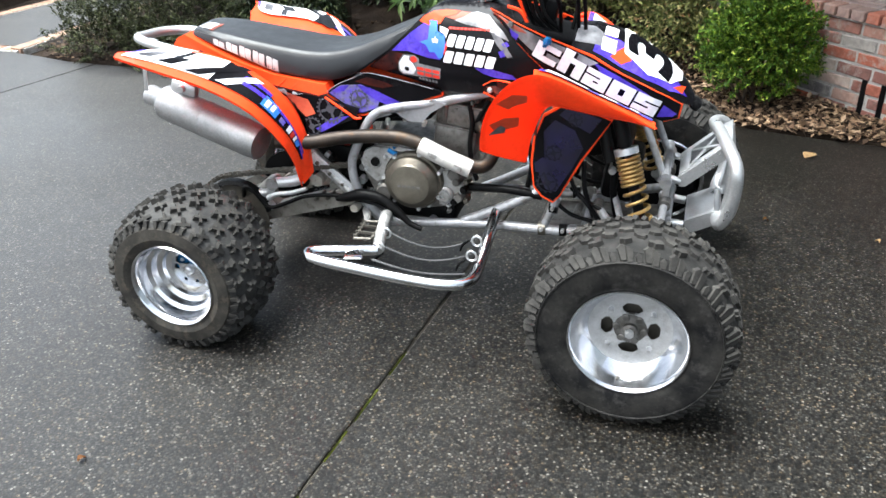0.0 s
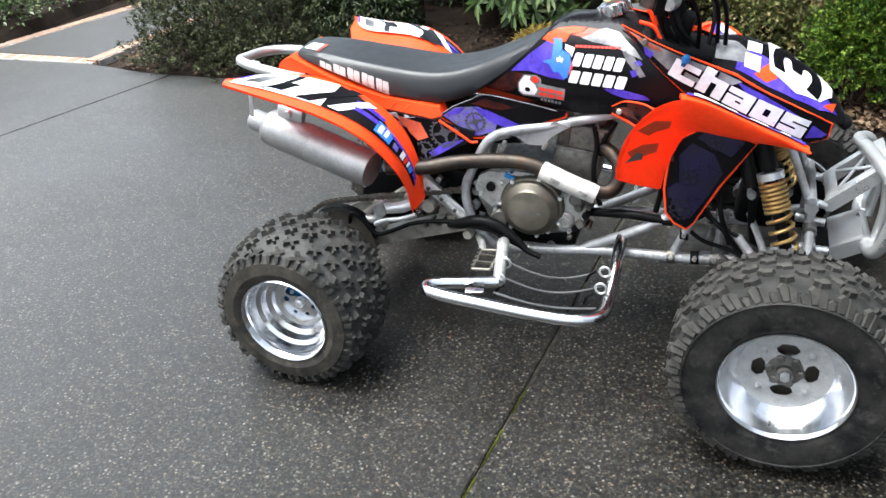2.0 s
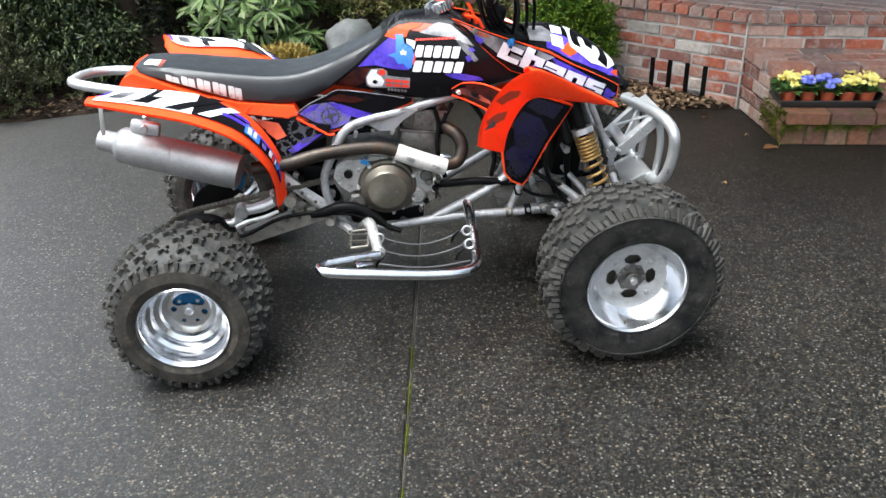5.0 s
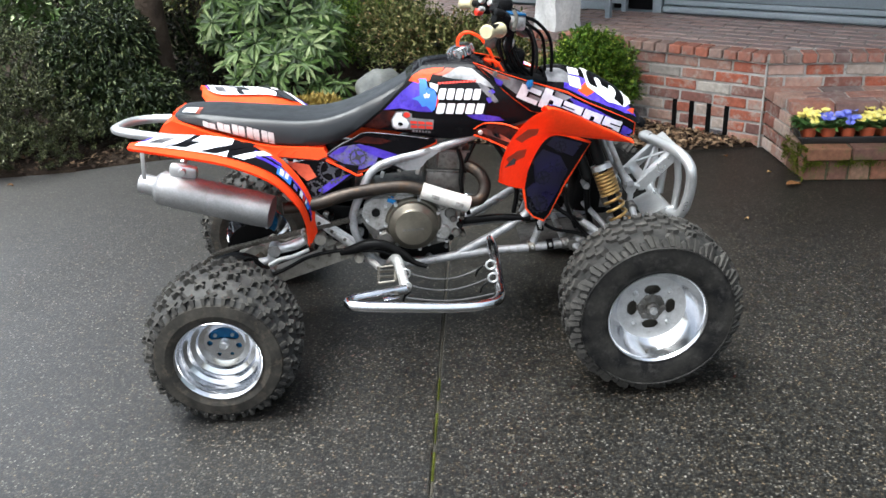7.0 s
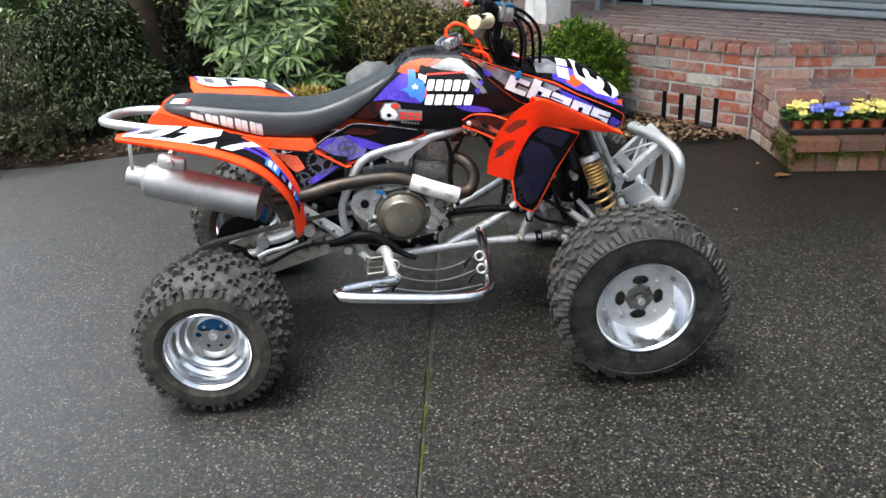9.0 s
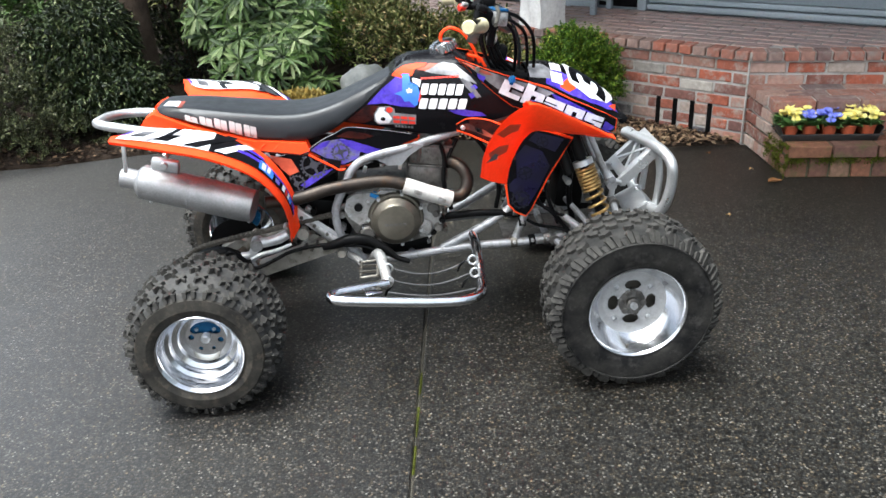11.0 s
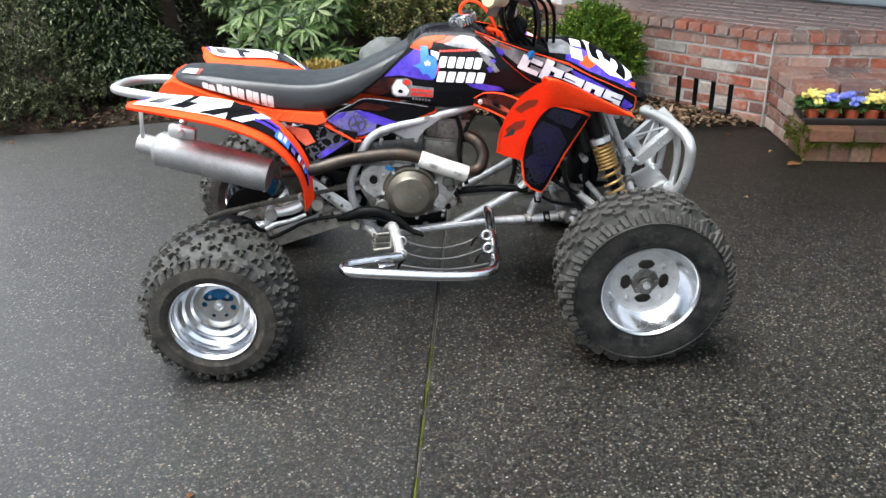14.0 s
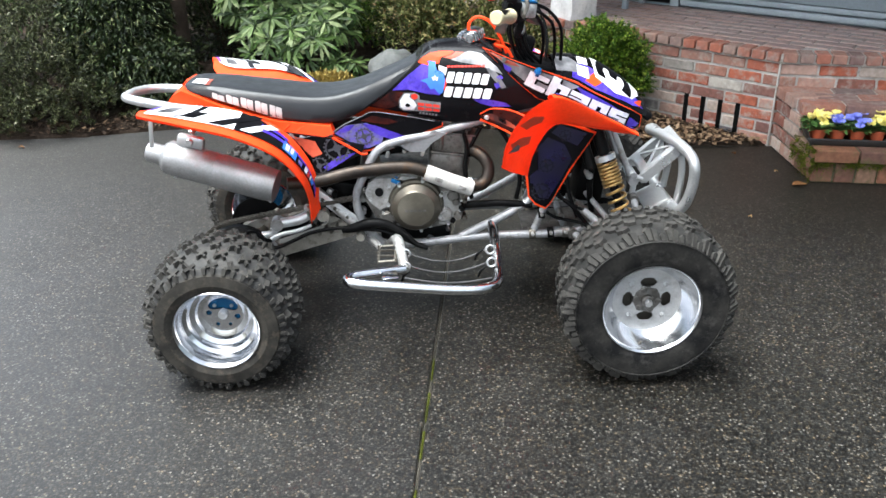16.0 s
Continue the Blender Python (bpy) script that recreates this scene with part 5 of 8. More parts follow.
both(part("front_strut", box(bmesh.new(), (0.019, 0.008, 0.150), pose(0.676, -0.105, 0.402, 0, 4, 0), 0.002), ALU, bike))
both(part("front_mount", bar([(0.735, -0.08, 0.342), (0.70, -0.085, 0.345), (0.66, -0.10, 0.345)], 0.012, 12), ALU, bike))

# -- nerf bars and pegs --
nerf = part("nerf_bar", bar([(0.205, -0.13, 0.345), (0.208, -0.20, 0.335), (0.208, -0.34, 0.285), (0.20, -0.415, 0.272), (0.15, -0.452, 0.272), (0.05, -0.465, 0.279), (-0.10, -0.475, 0.298), (-0.22, -0.478, 0.313), (-0.254, -0.462, 0.316), (-0.243, -0.438, 0.316), (-0.17, -0.405, 0.31), (-0.085, -0.368, 0.302)], 0.0165, 14), POLISHED, bike, "polished tubular nerf bar with strap webbing")
mirrored(nerf)
for k, (z0, z1, y0, sag) in enumerate(((0.322, 0.330, -0.285, 0.040), (0.309, 0.313, -0.345, 0.034), (0.296, 0.288, -0.41, 0.018))):
    rows = [[(x, y0 + dy, z0 + (z1 - z0) * u - sag * math.sin(math.pi * u) - 0.3 * dy) for dy in (-0.0065, 0.0065)] for u, x in ((u, -0.085 + 0.27 * u) for u in np.linspace(0, 1, 14))]
    part("net_strap", skin(rows, 0.002), STRAP, nerf)
for y, z in ((-0.30, 0.322), (-0.36, 0.307)):
    part("strap_loop", bar([(-0.082 + 0.014 * math.cos(a), y, z + 0.015 * math.sin(a)) for a in np.linspace(0, math.tau, 10)[:-1]], 0.0032, 8, 3, True), ALU, nerf)
    part("strap_loop", bar([(0.188 + 0.014 * math.cos(a), y + 0.005, z + 0.006 + 0.015 * math.sin(a)) for a in np.linspace(0, math.tau, 10)[:-1]], 0.0032, 8, 3, True), ALU, nerf)
for x, y, z in ((0.165, -0.29, 0.325), (0.172, -0.36, 0.302), (-0.07, -0.36, 0.29)):
    part("strap_end", bar([(x, y, z), (x - 0.018, y - 0.004, z - 0.014), (x - 0.026, y - 0.006, z - 0.034)], [0.003, 0.0045, 0.003], 8), HOSE, nerf)
both(part("nerf_mount", bar([(-0.135, -0.14, 0.285), (-0.11, -0.22, 0.335), (-0.095, -0.30, 0.325), (-0.085, -0.37, 0.300)], [0.014, 0.018, 0.016, 0.016], 12), CAST_ALU, bike))
part("heel_tab", box(bmesh.new(), (0.05, 0.045, 0.004), pose(-0.13, -0.43, 0.315, 4, 0, 12), 0.001), POLISHED, nerf)
bm = bmesh.new()
peg = [(-0.166, -0.245, 0.322), (-0.168, -0.335, 0.312), (-0.116, -0.335, 0.316), (-0.113, -0.245, 0.326)]
for p, q in zip(peg, peg[1:] + peg[:1]):
    tube(bm, [p, q], 0.0042, 8)
for k in range(5):
    for x in (-0.170, -0.111):
        box(bm, (0.004, 0.007, 0.010), pose(x, -0.252 - 0.019 * k, 0.326 - 0.0022 * k))
for k in range(2):
    box(bm, (0.056, 0.004, 0.008), pose(-0.14, -0.27 - 0.032 * k, 0.320 - 0.004 * k))
both(part("foot_peg", bm, CHAIN, bike, "toothed steel foot peg"))
part("brake_pedal", bar([(-0.29, -0.16, 0.345), (-0.25, -0.17, 0.358), (-0.20, -0.175, 0.374), (-0.14, -0.18, 0.370), (-0.085, -0.184, 0.335), (-0.052, -0.187, 0.304), (-0.01, -0.19, 0.287)], [0.010, 0.016, 0.0185, 0.015, 0.012, 0.009, 0.008], 14), HOSE, bike, "black foot lever under the engine")
part("coolant_hose", bar([(0.10, -0.10, 0.40), (0.16, -0.12, 0.412), (0.24, -0.13, 0.418), (0.34, -0.13, 0.408)], 0.0125, 12), HOSE, bike)
part("vent_hose", bar([(0.20, -0.06, 0.70), (0.27, -0.09, 0.60), (0.30, -0.10, 0.50), (0.29, -0.10, 0.42)], 0.008, 8), HOSE, bike)

part("vent_hose", bar([(-0.27, -0.15, 0.352), (-0.22, -0.165, 0.350), (-0.16, -0.172, 0.346), (-0.10, -0.178, 0.322), (-0.05, -0.178, 0.298)], 0.0065, 8), HOSE, bike)
part("pedal_bracket", bar([(-0.205, -0.14, 0.305), (-0.178, -0.20, 0.312), (-0.165, -0.245, 0.318)], [0.013, 0.011, 0.010], 10), CAST_ALU, bike)
part("pedal_pivot", knob(bmesh.new(), (-0.232, -0.14, 0.322), (-0.232, -0.175, 0.322), 0.015, 12), GRIMY, bike)

# -- grab bar --
part("grab_bar", bar([(-0.70, -0.11, 0.745), (-0.80, -0.125, 0.765), (-0.89, -0.122, 0.783), (-0.945, -0.09, 0.787), (-0.966, -0.02, 0.775), (-0.955, 0.06, 0.768), (-0.91, 0.11, 0.762), (-0.83, 0.12, 0.757), (-0.70, 0.11, 0.745)], 0.0145, 14), ALU, bike, "polished aluminium rear grab bar")
part("bar_clamp", box(bmesh.new(), (0.03, 0.035, 0.022), pose(-0.905, -0.085, 0.772, 0, 12, 10), 0.005), ALU, bike)

# -- seat --
def seat():
    st = [(-0.772, 0.812, 0.804, 0.05), (-0.745, 0.820, 0.800, 0.085), (-0.66, 0.815, 0.776, 0.104), (-0.56, 0.801, 0.744, 0.114), (-0.47, 0.789, 0.716, 0.119), (-0.38, 0.779, 0.704, 0.119), (-0.30, 0.780, 0.702, 0.115), (-0.22, 0.798, 0.727, 0.105), (-0.15, 0.826, 0.772, 0.095), (-0.07, 0.861, 0.83, 0.084), (0.012, 0.902, 0.885, 0.072)]
    fine = crom([(x, t, b) for x, t, b, _ in st], 5)
    wide = crom([(x, w, 0) for x, _, _, w in st], 5)
    rows = []
    for (x, t, b), w in zip(fine, wide):
        w = w.y
        half = [(w * 0.95, b), (w, b + (t - b) * 0.12), (w * 0.985, b + (t - b) * 0.4), (w * 0.93, b + (t - b) * 0.74), (w * 0.875, t - 0.008), (w * 0.82, t - 0.001), (w * 0.74, t + 0.001), (w * 0.5, t + 0.002), (w * 0.25, t + 0.002), (0, t + 0.002)]
        ring = [(x, -y, z) for y, z in half] + [(x, y, z) for y, z in reversed(half[:-1])]
        rows.append(ring + [ring[0]])
    bm = skin(rows)
    bmesh.ops.remove_doubles(bm, verts=bm.verts[:], dist=0.0002)
    bmesh.ops.holes_fill(bm, edges=[e for e in bm.edges if e.is_boundary], sides=60)
    bmesh.ops.recalc_face_normals(bm, faces=bm.faces[:])
    return bm


PALE_GREY = surface("pale_grey_print", (0.36, 0.38, 0.38), (0.29, 0.31, 0.31), (0.4, 0.55), spec=0.2)
seat_ob = part("seat", seat(), SEAT_VINYL, bike, "long black vinyl seat", smooth=38)


def block(x, z, w, h, drop, shear):
    """A slanted block with clipped corners that stands in for one letter."""
    pts = [(0.0, 0.12), (0.08, 0.0), (0.92, 0.0), (1.0, 0.12), (1.0, 0.88), (0.92, 1.0), (0.08, 1.0), (0.0, 0.88)]
    return flat([(x + u * w + shear * v * h, z + v * h - drop * u * w) for u, v in pts], 0.02)


for k in range(5):
    for u, w in ((0.0, 0.018), (0.0193, 0.0185)):
        x = -0.676 + 0.0445 * k + u
        decal("seat_emblem_bar", block(x, 0.7755 - 0.0130 * k - 0.33 * u, w, (0.027, 0.034, 0.039, 0.041, 0.041)[k], 0.30, 0.0), seat_ob, PALE_GREY, seat_ob)

# -- tank cover --
def tank_half(x, z):
    w = float(np.interp(x, [-0.2, -0.08, 0.05, 0.2, 0.4], [0.082, 0.098, 0.122, 0.138, 0.128]))
    u = min(max((z - 0.72) / 0.215, 0), 1)
    low = min(max((0.745 - z) / 0.06, 0), 1)
    return max(w * (1 - u ** 3.2) ** 0.5, 0.004) - 0.012 * low


TANK = [(-0.187, 0.742), (-0.12, 0.80), (-0.06, 0.855), (-0.01, 0.905), (0.03, 0.926), (0.10, 0.932), (0.17, 0.928), (0.21, 0.905), (0.26, 0.858), (0.33, 0.795), (0.40, 0.762), (0.34, 0.745), (0.25, 0.725), (0.165, 0.702), (0.09, 0.695), (0.037, 0.70), (-0.07, 0.722)]
tank = part("tank_cover", plate(TANK, lambda x, z: -tank_half(x, z), tank_half, 0.018), GLOSS_BLACK, bike, "black tank cover with purple and orange graphics", smooth=50)
decal("orange_flash", flat([(-0.028, 0.882), (-0.014, 0.896), (0.012, 0.908), (0.05, 0.913), (0.085, 0.912), (0.075, 0.903), (0.045, 0.897), (0.028, 0.890), (0.036, 0.880), (0.0, 0.874)], 0.007), tank, ORANGE, tank)
decal("grey_flash", flat([(0.075, 0.890), (0.10, 0.906), (0.135, 0.912), (0.17, 0.906), (0.215, 0.872), (0.235, 0.848), (0.20, 0.862), (0.16, 0.876), (0.11, 0.882)], 0.007), tank, FADE_GREY, tank)
decal("faded_flash", flat([(0.048, 0.896), (0.078, 0.903), (0.09, 0.911), (0.118, 0.909), (0.100, 0.900), (0.078, 0.892)], 0.007), tank, SALMON, tank, 0.0024)
decal("purple_flash", flat([(-0.112, 0.796), (-0.06, 0.845), (-0.012, 0.880), (0.012, 0.888), (0.030, 0.84), (0.040, 0.786), (0.0, 0.788), (-0.06, 0.800)], 0.015), tank, PURPLE, tank)
decal("purple_flash", flat([(0.142, 0.773), (0.187, 0.775), (0.247, 0.761), (0.262, 0.748), (0.203, 0.751), (0.163, 0.761)], 0.015), tank, PURPLE, tank)
decal("purple_flash", flat([(0.214, 0.842), (0.228, 0.848), (0.236, 0.838), (0.226, 0.832)], 0.015), tank, PURPLE, tank)
decal("purple_flash", flat([(0.206, 0.822), (0.222, 0.826), (0.228, 0.812), (0.214, 0.806)], 0.015), tank, PURPLE, tank)
decal("grey_flash", flat([(0.171, 0.885), (0.205, 0.868), (0.246, 0.810), (0.232, 0.806), (0.196, 0.845)], 0.015), tank, GREY_VINYL, tank)
decal("pale_flash", flat([(-0.182, 0.745), (-0.11, 0.796), (-0.07, 0.79), (-0.09, 0.75), (-0.13, 0.735)], 0.015), tank, EMBER, tank)
decal("blue_patch", flat([(0.005, 0.886), (0.026, 0.886), (0.027, 0.862), (0.050, 0.853), (0.056, 0.828), (0.046, 0.793), (0.036, 0.790), (0.022, 0.806), (0.008, 0.804), (-0.004, 0.823), (-0.023, 0.829), (0.002, 0.838)], 0.012), tank, BLUE, tank, 0.003)
star = [(0.024 + (0.0105 if k % 2 == 0 else 0.0045) * math.sin(k * math.pi / 5), 0.838 + (0.0105 if k % 2 == 0 else 0.0045) * math.cos(k * math.pi / 5)) for k in range(10)]
decal("star", flat(star, 0.02), tank, WHITE, tank, 0.0042)
decal("white_patch", flat([(0.036, 0.875), (0.062, 0.868), (0.056, 0.846), (0.050, 0.855), (0.036, 0.862)], 0.02), tank, WHITE, tank, 0.0034)
decal("red_patch", flat([(0.050, 0.806), (0.058, 0.840), (0.060, 0.822), (0.052, 0.800)], 0.02), tank, RED, tank, 0.0032)
for k in range(5):
    for x, z, w in ((0.056 + 0.0268 * k, 0.822 - 0.0014 * k, 0.0215), (0.048 + 0.0302 * k, 0.7785 - 0.0014 * k, 0.0245)):
        decal("name_bar", block(x, z + 0.003, w, 0.032, 0.05, 0.3), tank, WHITE, tank, 0.0026)
for k in range(11):
    decal("small_bar", bars_at((0.062 + 0.0109 * k, 0.869 + 0.0002 * k), (0.0109, 0.0002), (0, 1), 1, 0.0052, 0.8), tank, RED, tank, 0.0026)
decal("sponsor_rim", flat([(-0.091, 0.742), (-0.092, 0.765), (-0.076, 0.790), (-0.040, 0.791), (-0.026, 0.782), (-0.026, 0.769), (0.041, 0.762), (0.038, 0.730), (-0.045, 0.731), (-0.080, 0.731)], 0.015), tank, GREY_VINYL, tank, 0.0022)
decal("sponsor_patch", flat([(-0.087, 0.745), (-0.088, 0.765), (-0.073, 0.787), (-0.055, 0.787), (-0.060, 0.772), (-0.045, 0.767), (-0.036, 0.752), (-0.044, 0.736), (-0.077, 0.735)], 0.012), tank, WHITE, tank, 0.0030)
decal("sponsor_dot", flat([(-0.064 + 0.008 * math.cos(a), 0.750 + 0.0065 * math.sin(a)) for a in np.linspace(0, math.tau, 11)[:-1]], 0.02), tank, GLOSS_BLACK, tank, 0.0038)
decal("sponsor_dot", flat([(-0.042 + 0.011 * math.cos(a), 0.779 + 0.009 * math.sin(a)) for a in np.linspace(0, math.tau, 11)[:-1]], 0.02), tank, RED, tank, 0.0038)
for k in range(3):
    for z, h in ((0.0, 0.009), (0.014, 0.009)):
        decal("sponsor_bar", bars_at((-0.032 + 0.024 * k, 0.737 - 0.002 * k + z), (0.024, -0.002), (0, 1), 1, h, 0.85), tank, RED, tank, 0.0030)
for k in range(6):
    decal("small_bar", bars_at((-0.028 + 0.01 * k, 0.722 - 0.001 * k), (0.01, -0.001), (0, 1), 1, 0.008, 0.7), tank, GREY_VINYL, tank, 0.0026)

# -- side panel under the seat --
SIDE = [(-0.175, 0.738), (-0.155, 0.736), (-0.06, 0.720), (0.043, 0.699), (0.043, 0.690), (-0.02, 0.668), (-0.088, 0.645), (-0.192, 0.616), (-0.212, 0.614), (-0.235, 0.628), (-0.303, 0.668), (-0.300, 0.678), (-0.265, 0.700), (-0.215, 0.722)]
side_y = lambda x, z: -0.132 + 0.05 * max(x + 0.05, 0)


def grown(outline, d):
    c = Vector((sum(p[0] for p in outline), sum(p[1] for p in outline))) / len(outline)
    return [tuple(c + (Vector(p) - c) * (1 + d / (Vector(p) - c).length)) for p in outline]


side = both(part("side_panel", plate(SIDE, side_y, lambda x, z: side_y(x, z) + 0.012, 0.03), GLOSS_BLACK, bike, "black side panel with purple graphics"))
both(part("side_panel_edge", plate([(x, z - 0.0055) for x, z in grown(SIDE, 0.003)], lambda x, z: side_y(x, z) + 0.003, lambda x, z: side_y(x, z) + 0.014, 0.05), ORANGE, bike))
decal("mottled_field", flat([(-0.298, 0.672), (-0.262, 0.698), (-0.195, 0.704), (-0.165, 0.690), (-0.142, 0.660), (-0.150, 0.637), (-0.195, 0.620), (-0.212, 0.618), (-0.235, 0.632)], 0.015), side, LAVENDER, side)
decal("purple_flash", flat([(-0.209, 0.702), (-0.169, 0.696), (-0.066, 0.655), (-0.105, 0.643), (-0.150, 0.660), (-0.185, 0.680)], 0.015), side, PURPLE, side, 0.0024)
decal("purple_flash", flat([(-0.286, 0.676), (-0.258, 0.696), (-0.232, 0.700), (-0.250, 0.680)], 0.015), side, PURPLE, side, 0.0024)
decal("orange_smear", flat([(-0.214, 0.712), (-0.175, 0.728), (-0.125, 0.717), (-0.095, 0.706), (-0.13, 0.698), (-0.175, 0.704)], 0.015), side, EMBER, side, 0.0024)
part("side_panel_trim", bar([(-0.304, -0.152, 0.664), (-0.235, -0.154, 0.622), (-0.213, -0.154, 0.608), (-0.195, -0.150, 0.6085)], 0.0036, 8), ORANGE, side)
part("side_panel_lip", bar([(-0.302, -0.134, 0.676), (-0.265, -0.134, 0.701), (-0.215, -0.134, 0.723), (-0.172, -0.134, 0.739), (-0.06, -0.132, 0.721), (0.02, -0.130, 0.704)], 0.0016, 6), GREY_VINYL, side)


def gear(cx, cz, r, n, target, parent, material=DARK_GREY_VINYL):
    """A printed cog wheel: a toothed ring and a hub."""
    bm = bmesh.new()
    for k in range(n * 2):
        a0, a1 = k * math.pi / n, (k + 1) * math.pi / n
        ro = r if k % 2 else r * 0.86
        bm.faces.new([bm.verts.new((cx + q * math.cos(a), 0, cz + q * math.sin(a))) for q, a in ((r * 0.76, a0), (ro, a0), (ro, a1), (r * 0.76, a1))])
    bm.faces.new([bm.verts.new((cx + r * 0.3 * math.cos(a), 0, cz + r * 0.3 * math.sin(a))) for a in np.linspace(0, math.tau, 13)[:-1]])
    for k in range(4):
        a = k * math.pi / 2 + 0.3
        d, s = Vector((math.cos(a), 0, math.sin(a))), Vector((-math.sin(a), 0, math.cos(a))) * r * 0.09
        c = Vector((cx, 0, cz))
        bm.faces.new([bm.verts.new(p) for p in (c + d * r * 0.25 - s, c + d * r * 0.7 - s, c + d * r * 0.7 + s, c + d * r * 0.25 + s)])
    bmesh.ops.triangulate(bm, faces=bm.faces[:])
    decal("cog_print", bm, target, material, parent, 0.0032)


# -- rear body --
TAIL = [(-0.815, 0.775), (-0.80, 0.795), (-0.77, 0.81), (-0.66, 0.768), (-0.56, 0.735), (-0.47, 0.712), (-0.31, 0.694), (-0.30, 0.672), (-0.36, 0.652), (-0.48, 0.665), (-0.60, 0.71), (-0.73, 0.748)]
tail_y = lambda x, z: -0.128 + 0.05 * max(-x - 0.62, 0) * 3 - 0.25 * max(0.70 - z, 0)
tail = both(part("tail_panel", plate(TAIL, tail_y, lambda x, z: tail_y(x, z) + 0.05, 0.03), ORANGE, bike, "bright orange tail panel under the seat"))
for k in range(4):
    x = -0.46 + 0.042 * k
    part("vent_rib", bar([(x, tail_y(x, 0.68) + 0.001, 0.680 - 0.004 * k), (x + 0.022, tail_y(x, 0.70) + 0.001, 0.702 - 0.006 * k)], 0.003, 6), ORANGE, tail)
part("slot", bar([(-0.72, -0.112, 0.764), (-0.66, -0.124, 0.745), (-0.60, -0.127, 0.722)], 0.005, 8), GLOSS_BLACK, tail)
top_tail = bmesh.new()
box(top_tail, (0.08, 0.17, 0.03), pose(-0.775, 0, 0.778, 0, -14, 0), 0.012)
part("tail_cap", top_tail, ORANGE, bike)
REAR = [(-0.56, 0.722), (-0.48, 0.692), (-0.40, 0.675), (-0.32, 0.660), (-0.205, 0.632), (-0.215, 0.605), (-0.29, 0.572), (-0.345, 0.528), (-0.365, 0.55), (-0.375, 0.60), (-0.42, 0.655), (-0.49, 0.695)]
rear_y = lambda x, z: -0.145 - 0.06 * max(-x - 0.33, 0) * 2 - 0.15 * max(0.62 - z, 0)
rear = both(part("rear_cover", plate(REAR, rear_y, lambda x, z: rear_y(x, z) + 0.012, 0.025), GLOSS_BLACK, bike, "black rear cover with printed cog wheels"))
decal("faded_flash", flat([(-0.49, 0.688), (-0.43, 0.675), (-0.36, 0.652), (-0.34, 0.61), (-0.37, 0.60), (-0.42, 0.65)], 0.02), rear, SALMON, rear)
decal("grey_flash", flat([(-0.555, 0.72), (-0.47, 0.695), (-0.36, 0.67), (-0.42, 0.664), (-0.50, 0.695)], 0.02), rear, GREY_VINYL, rear, 0.0022)
decal("purple_flash", flat([(-0.34, 0.566), (-0.29, 0.60), (-0.23, 0.612), (-0.28, 0.58), (-0.325, 0.555)], 0.02), rear, PURPLE, rear)
gear(-0.292, 0.628, 0.044, 20, rear, rear)
gear(-0.352, 0.572, 0.030, 16, rear, rear)
gear(-0.205, 0.660, 0.030, 16, side, side)

# -- rear fenders --
FA = crom([(-0.835, -0.363, 0.811), (-0.722, -0.362, 0.783), (-0.569, -0.352, 0.738), (-0.455, -0.33, 0.670), (-0.396, -0.288, 0.575), (-0.380, -0.242, 0.485), (-0.383, -0.203, 0.402)], 8)
FB = crom([(-0.822, -0.335, 0.811), (-0.735, -0.235, 0.795), (-0.60, -0.20, 0.768), (-0.475, -0.19, 0.722), (-0.392, -0.19, 0.632), (-0.354, -0.190, 0.52), (-0.378, -0.198, 0.400)], 8)
FC = crom([(-0.805, -0.28, 0.806), (-0.72, -0.14, 0.772), (-0.60, -0.125, 0.742), (-0.50, -0.135, 0.70), (-0.42, -0.14, 0.635), (-0.372, -0.15, 0.53), (-0.356, -0.168, 0.43)], 8)
rows = []
for a, b, c in zip(FA, FB, FC):
    lip = a + Vector((0, 0.004, -0.009))
    mid = a.lerp(b, 0.5) + Vector((0, 0, 0.010))
    rows.append([lip, a, a.lerp(b, 0.22) + Vector((0, 0, 0.006)), mid, a.lerp(b, 0.8) + Vector((0, 0, 0.009)), b, b.lerp(c, 0.5), c])
fender_r = part("rear_fender", skin(rows, 0.004, (0, -0.5, 1)), ORANGE, bike, "orange rear mudguard with white, black and purple graphics", smooth=60)
both(fender_r)


def strip_decal(name, u0, u1, v0, v1, material, parent, lift=0.0035, slant=0.0, rows_a=None, rows_b=None, end=None):
    """Vinyl laid on a guard between two stretches of its length and two of its width."""
    a_, b_ = rows_a or FA, rows_b or FB
    out = []
    n = max(3, int((u1 - u0) * len(a_) * 1.4))
    for i in range(n + 1):
        row = []
        for k in range(4):
            w0, w1 = (v0, v1) if end is None else (v0 + (end[0] - v0) * i / n, v1 + (end[1] - v1) * i / n)
            v = w0 + (w1 - w0) * k / 3
            u = min(max(u0 + (u1 - u0) * i / n + slant * (v - v0), 0), 1) * (len(a_) - 1)
            j = min(int(u), len(a_) - 2)
            a, b = a_[j].lerp(a_[j + 1], u - j), b_[j].lerp(b_[j + 1], u - j)
            d = (b - a)
            along = (a_[j + 1] - a_[j])
            nrm = along.cross(d).normalized()
            nrm = -nrm if nrm.dot(Vector((0, -0.5, 1))) < 0 else nrm
            row.append(a + d * v + Vector((0, 0, 0.0065 * min(1, v / 0.22 if v < 0.22 else 1) + (0.0035 * (1 - abs(v - 0.5) / 0.3) if abs(v - 0.5) < 0.3 else 0))) + nrm * lift)
        out.append(row)
    return part(name, skin(out, 0, (0, -0.5, 1)), material, parent, smooth=60)


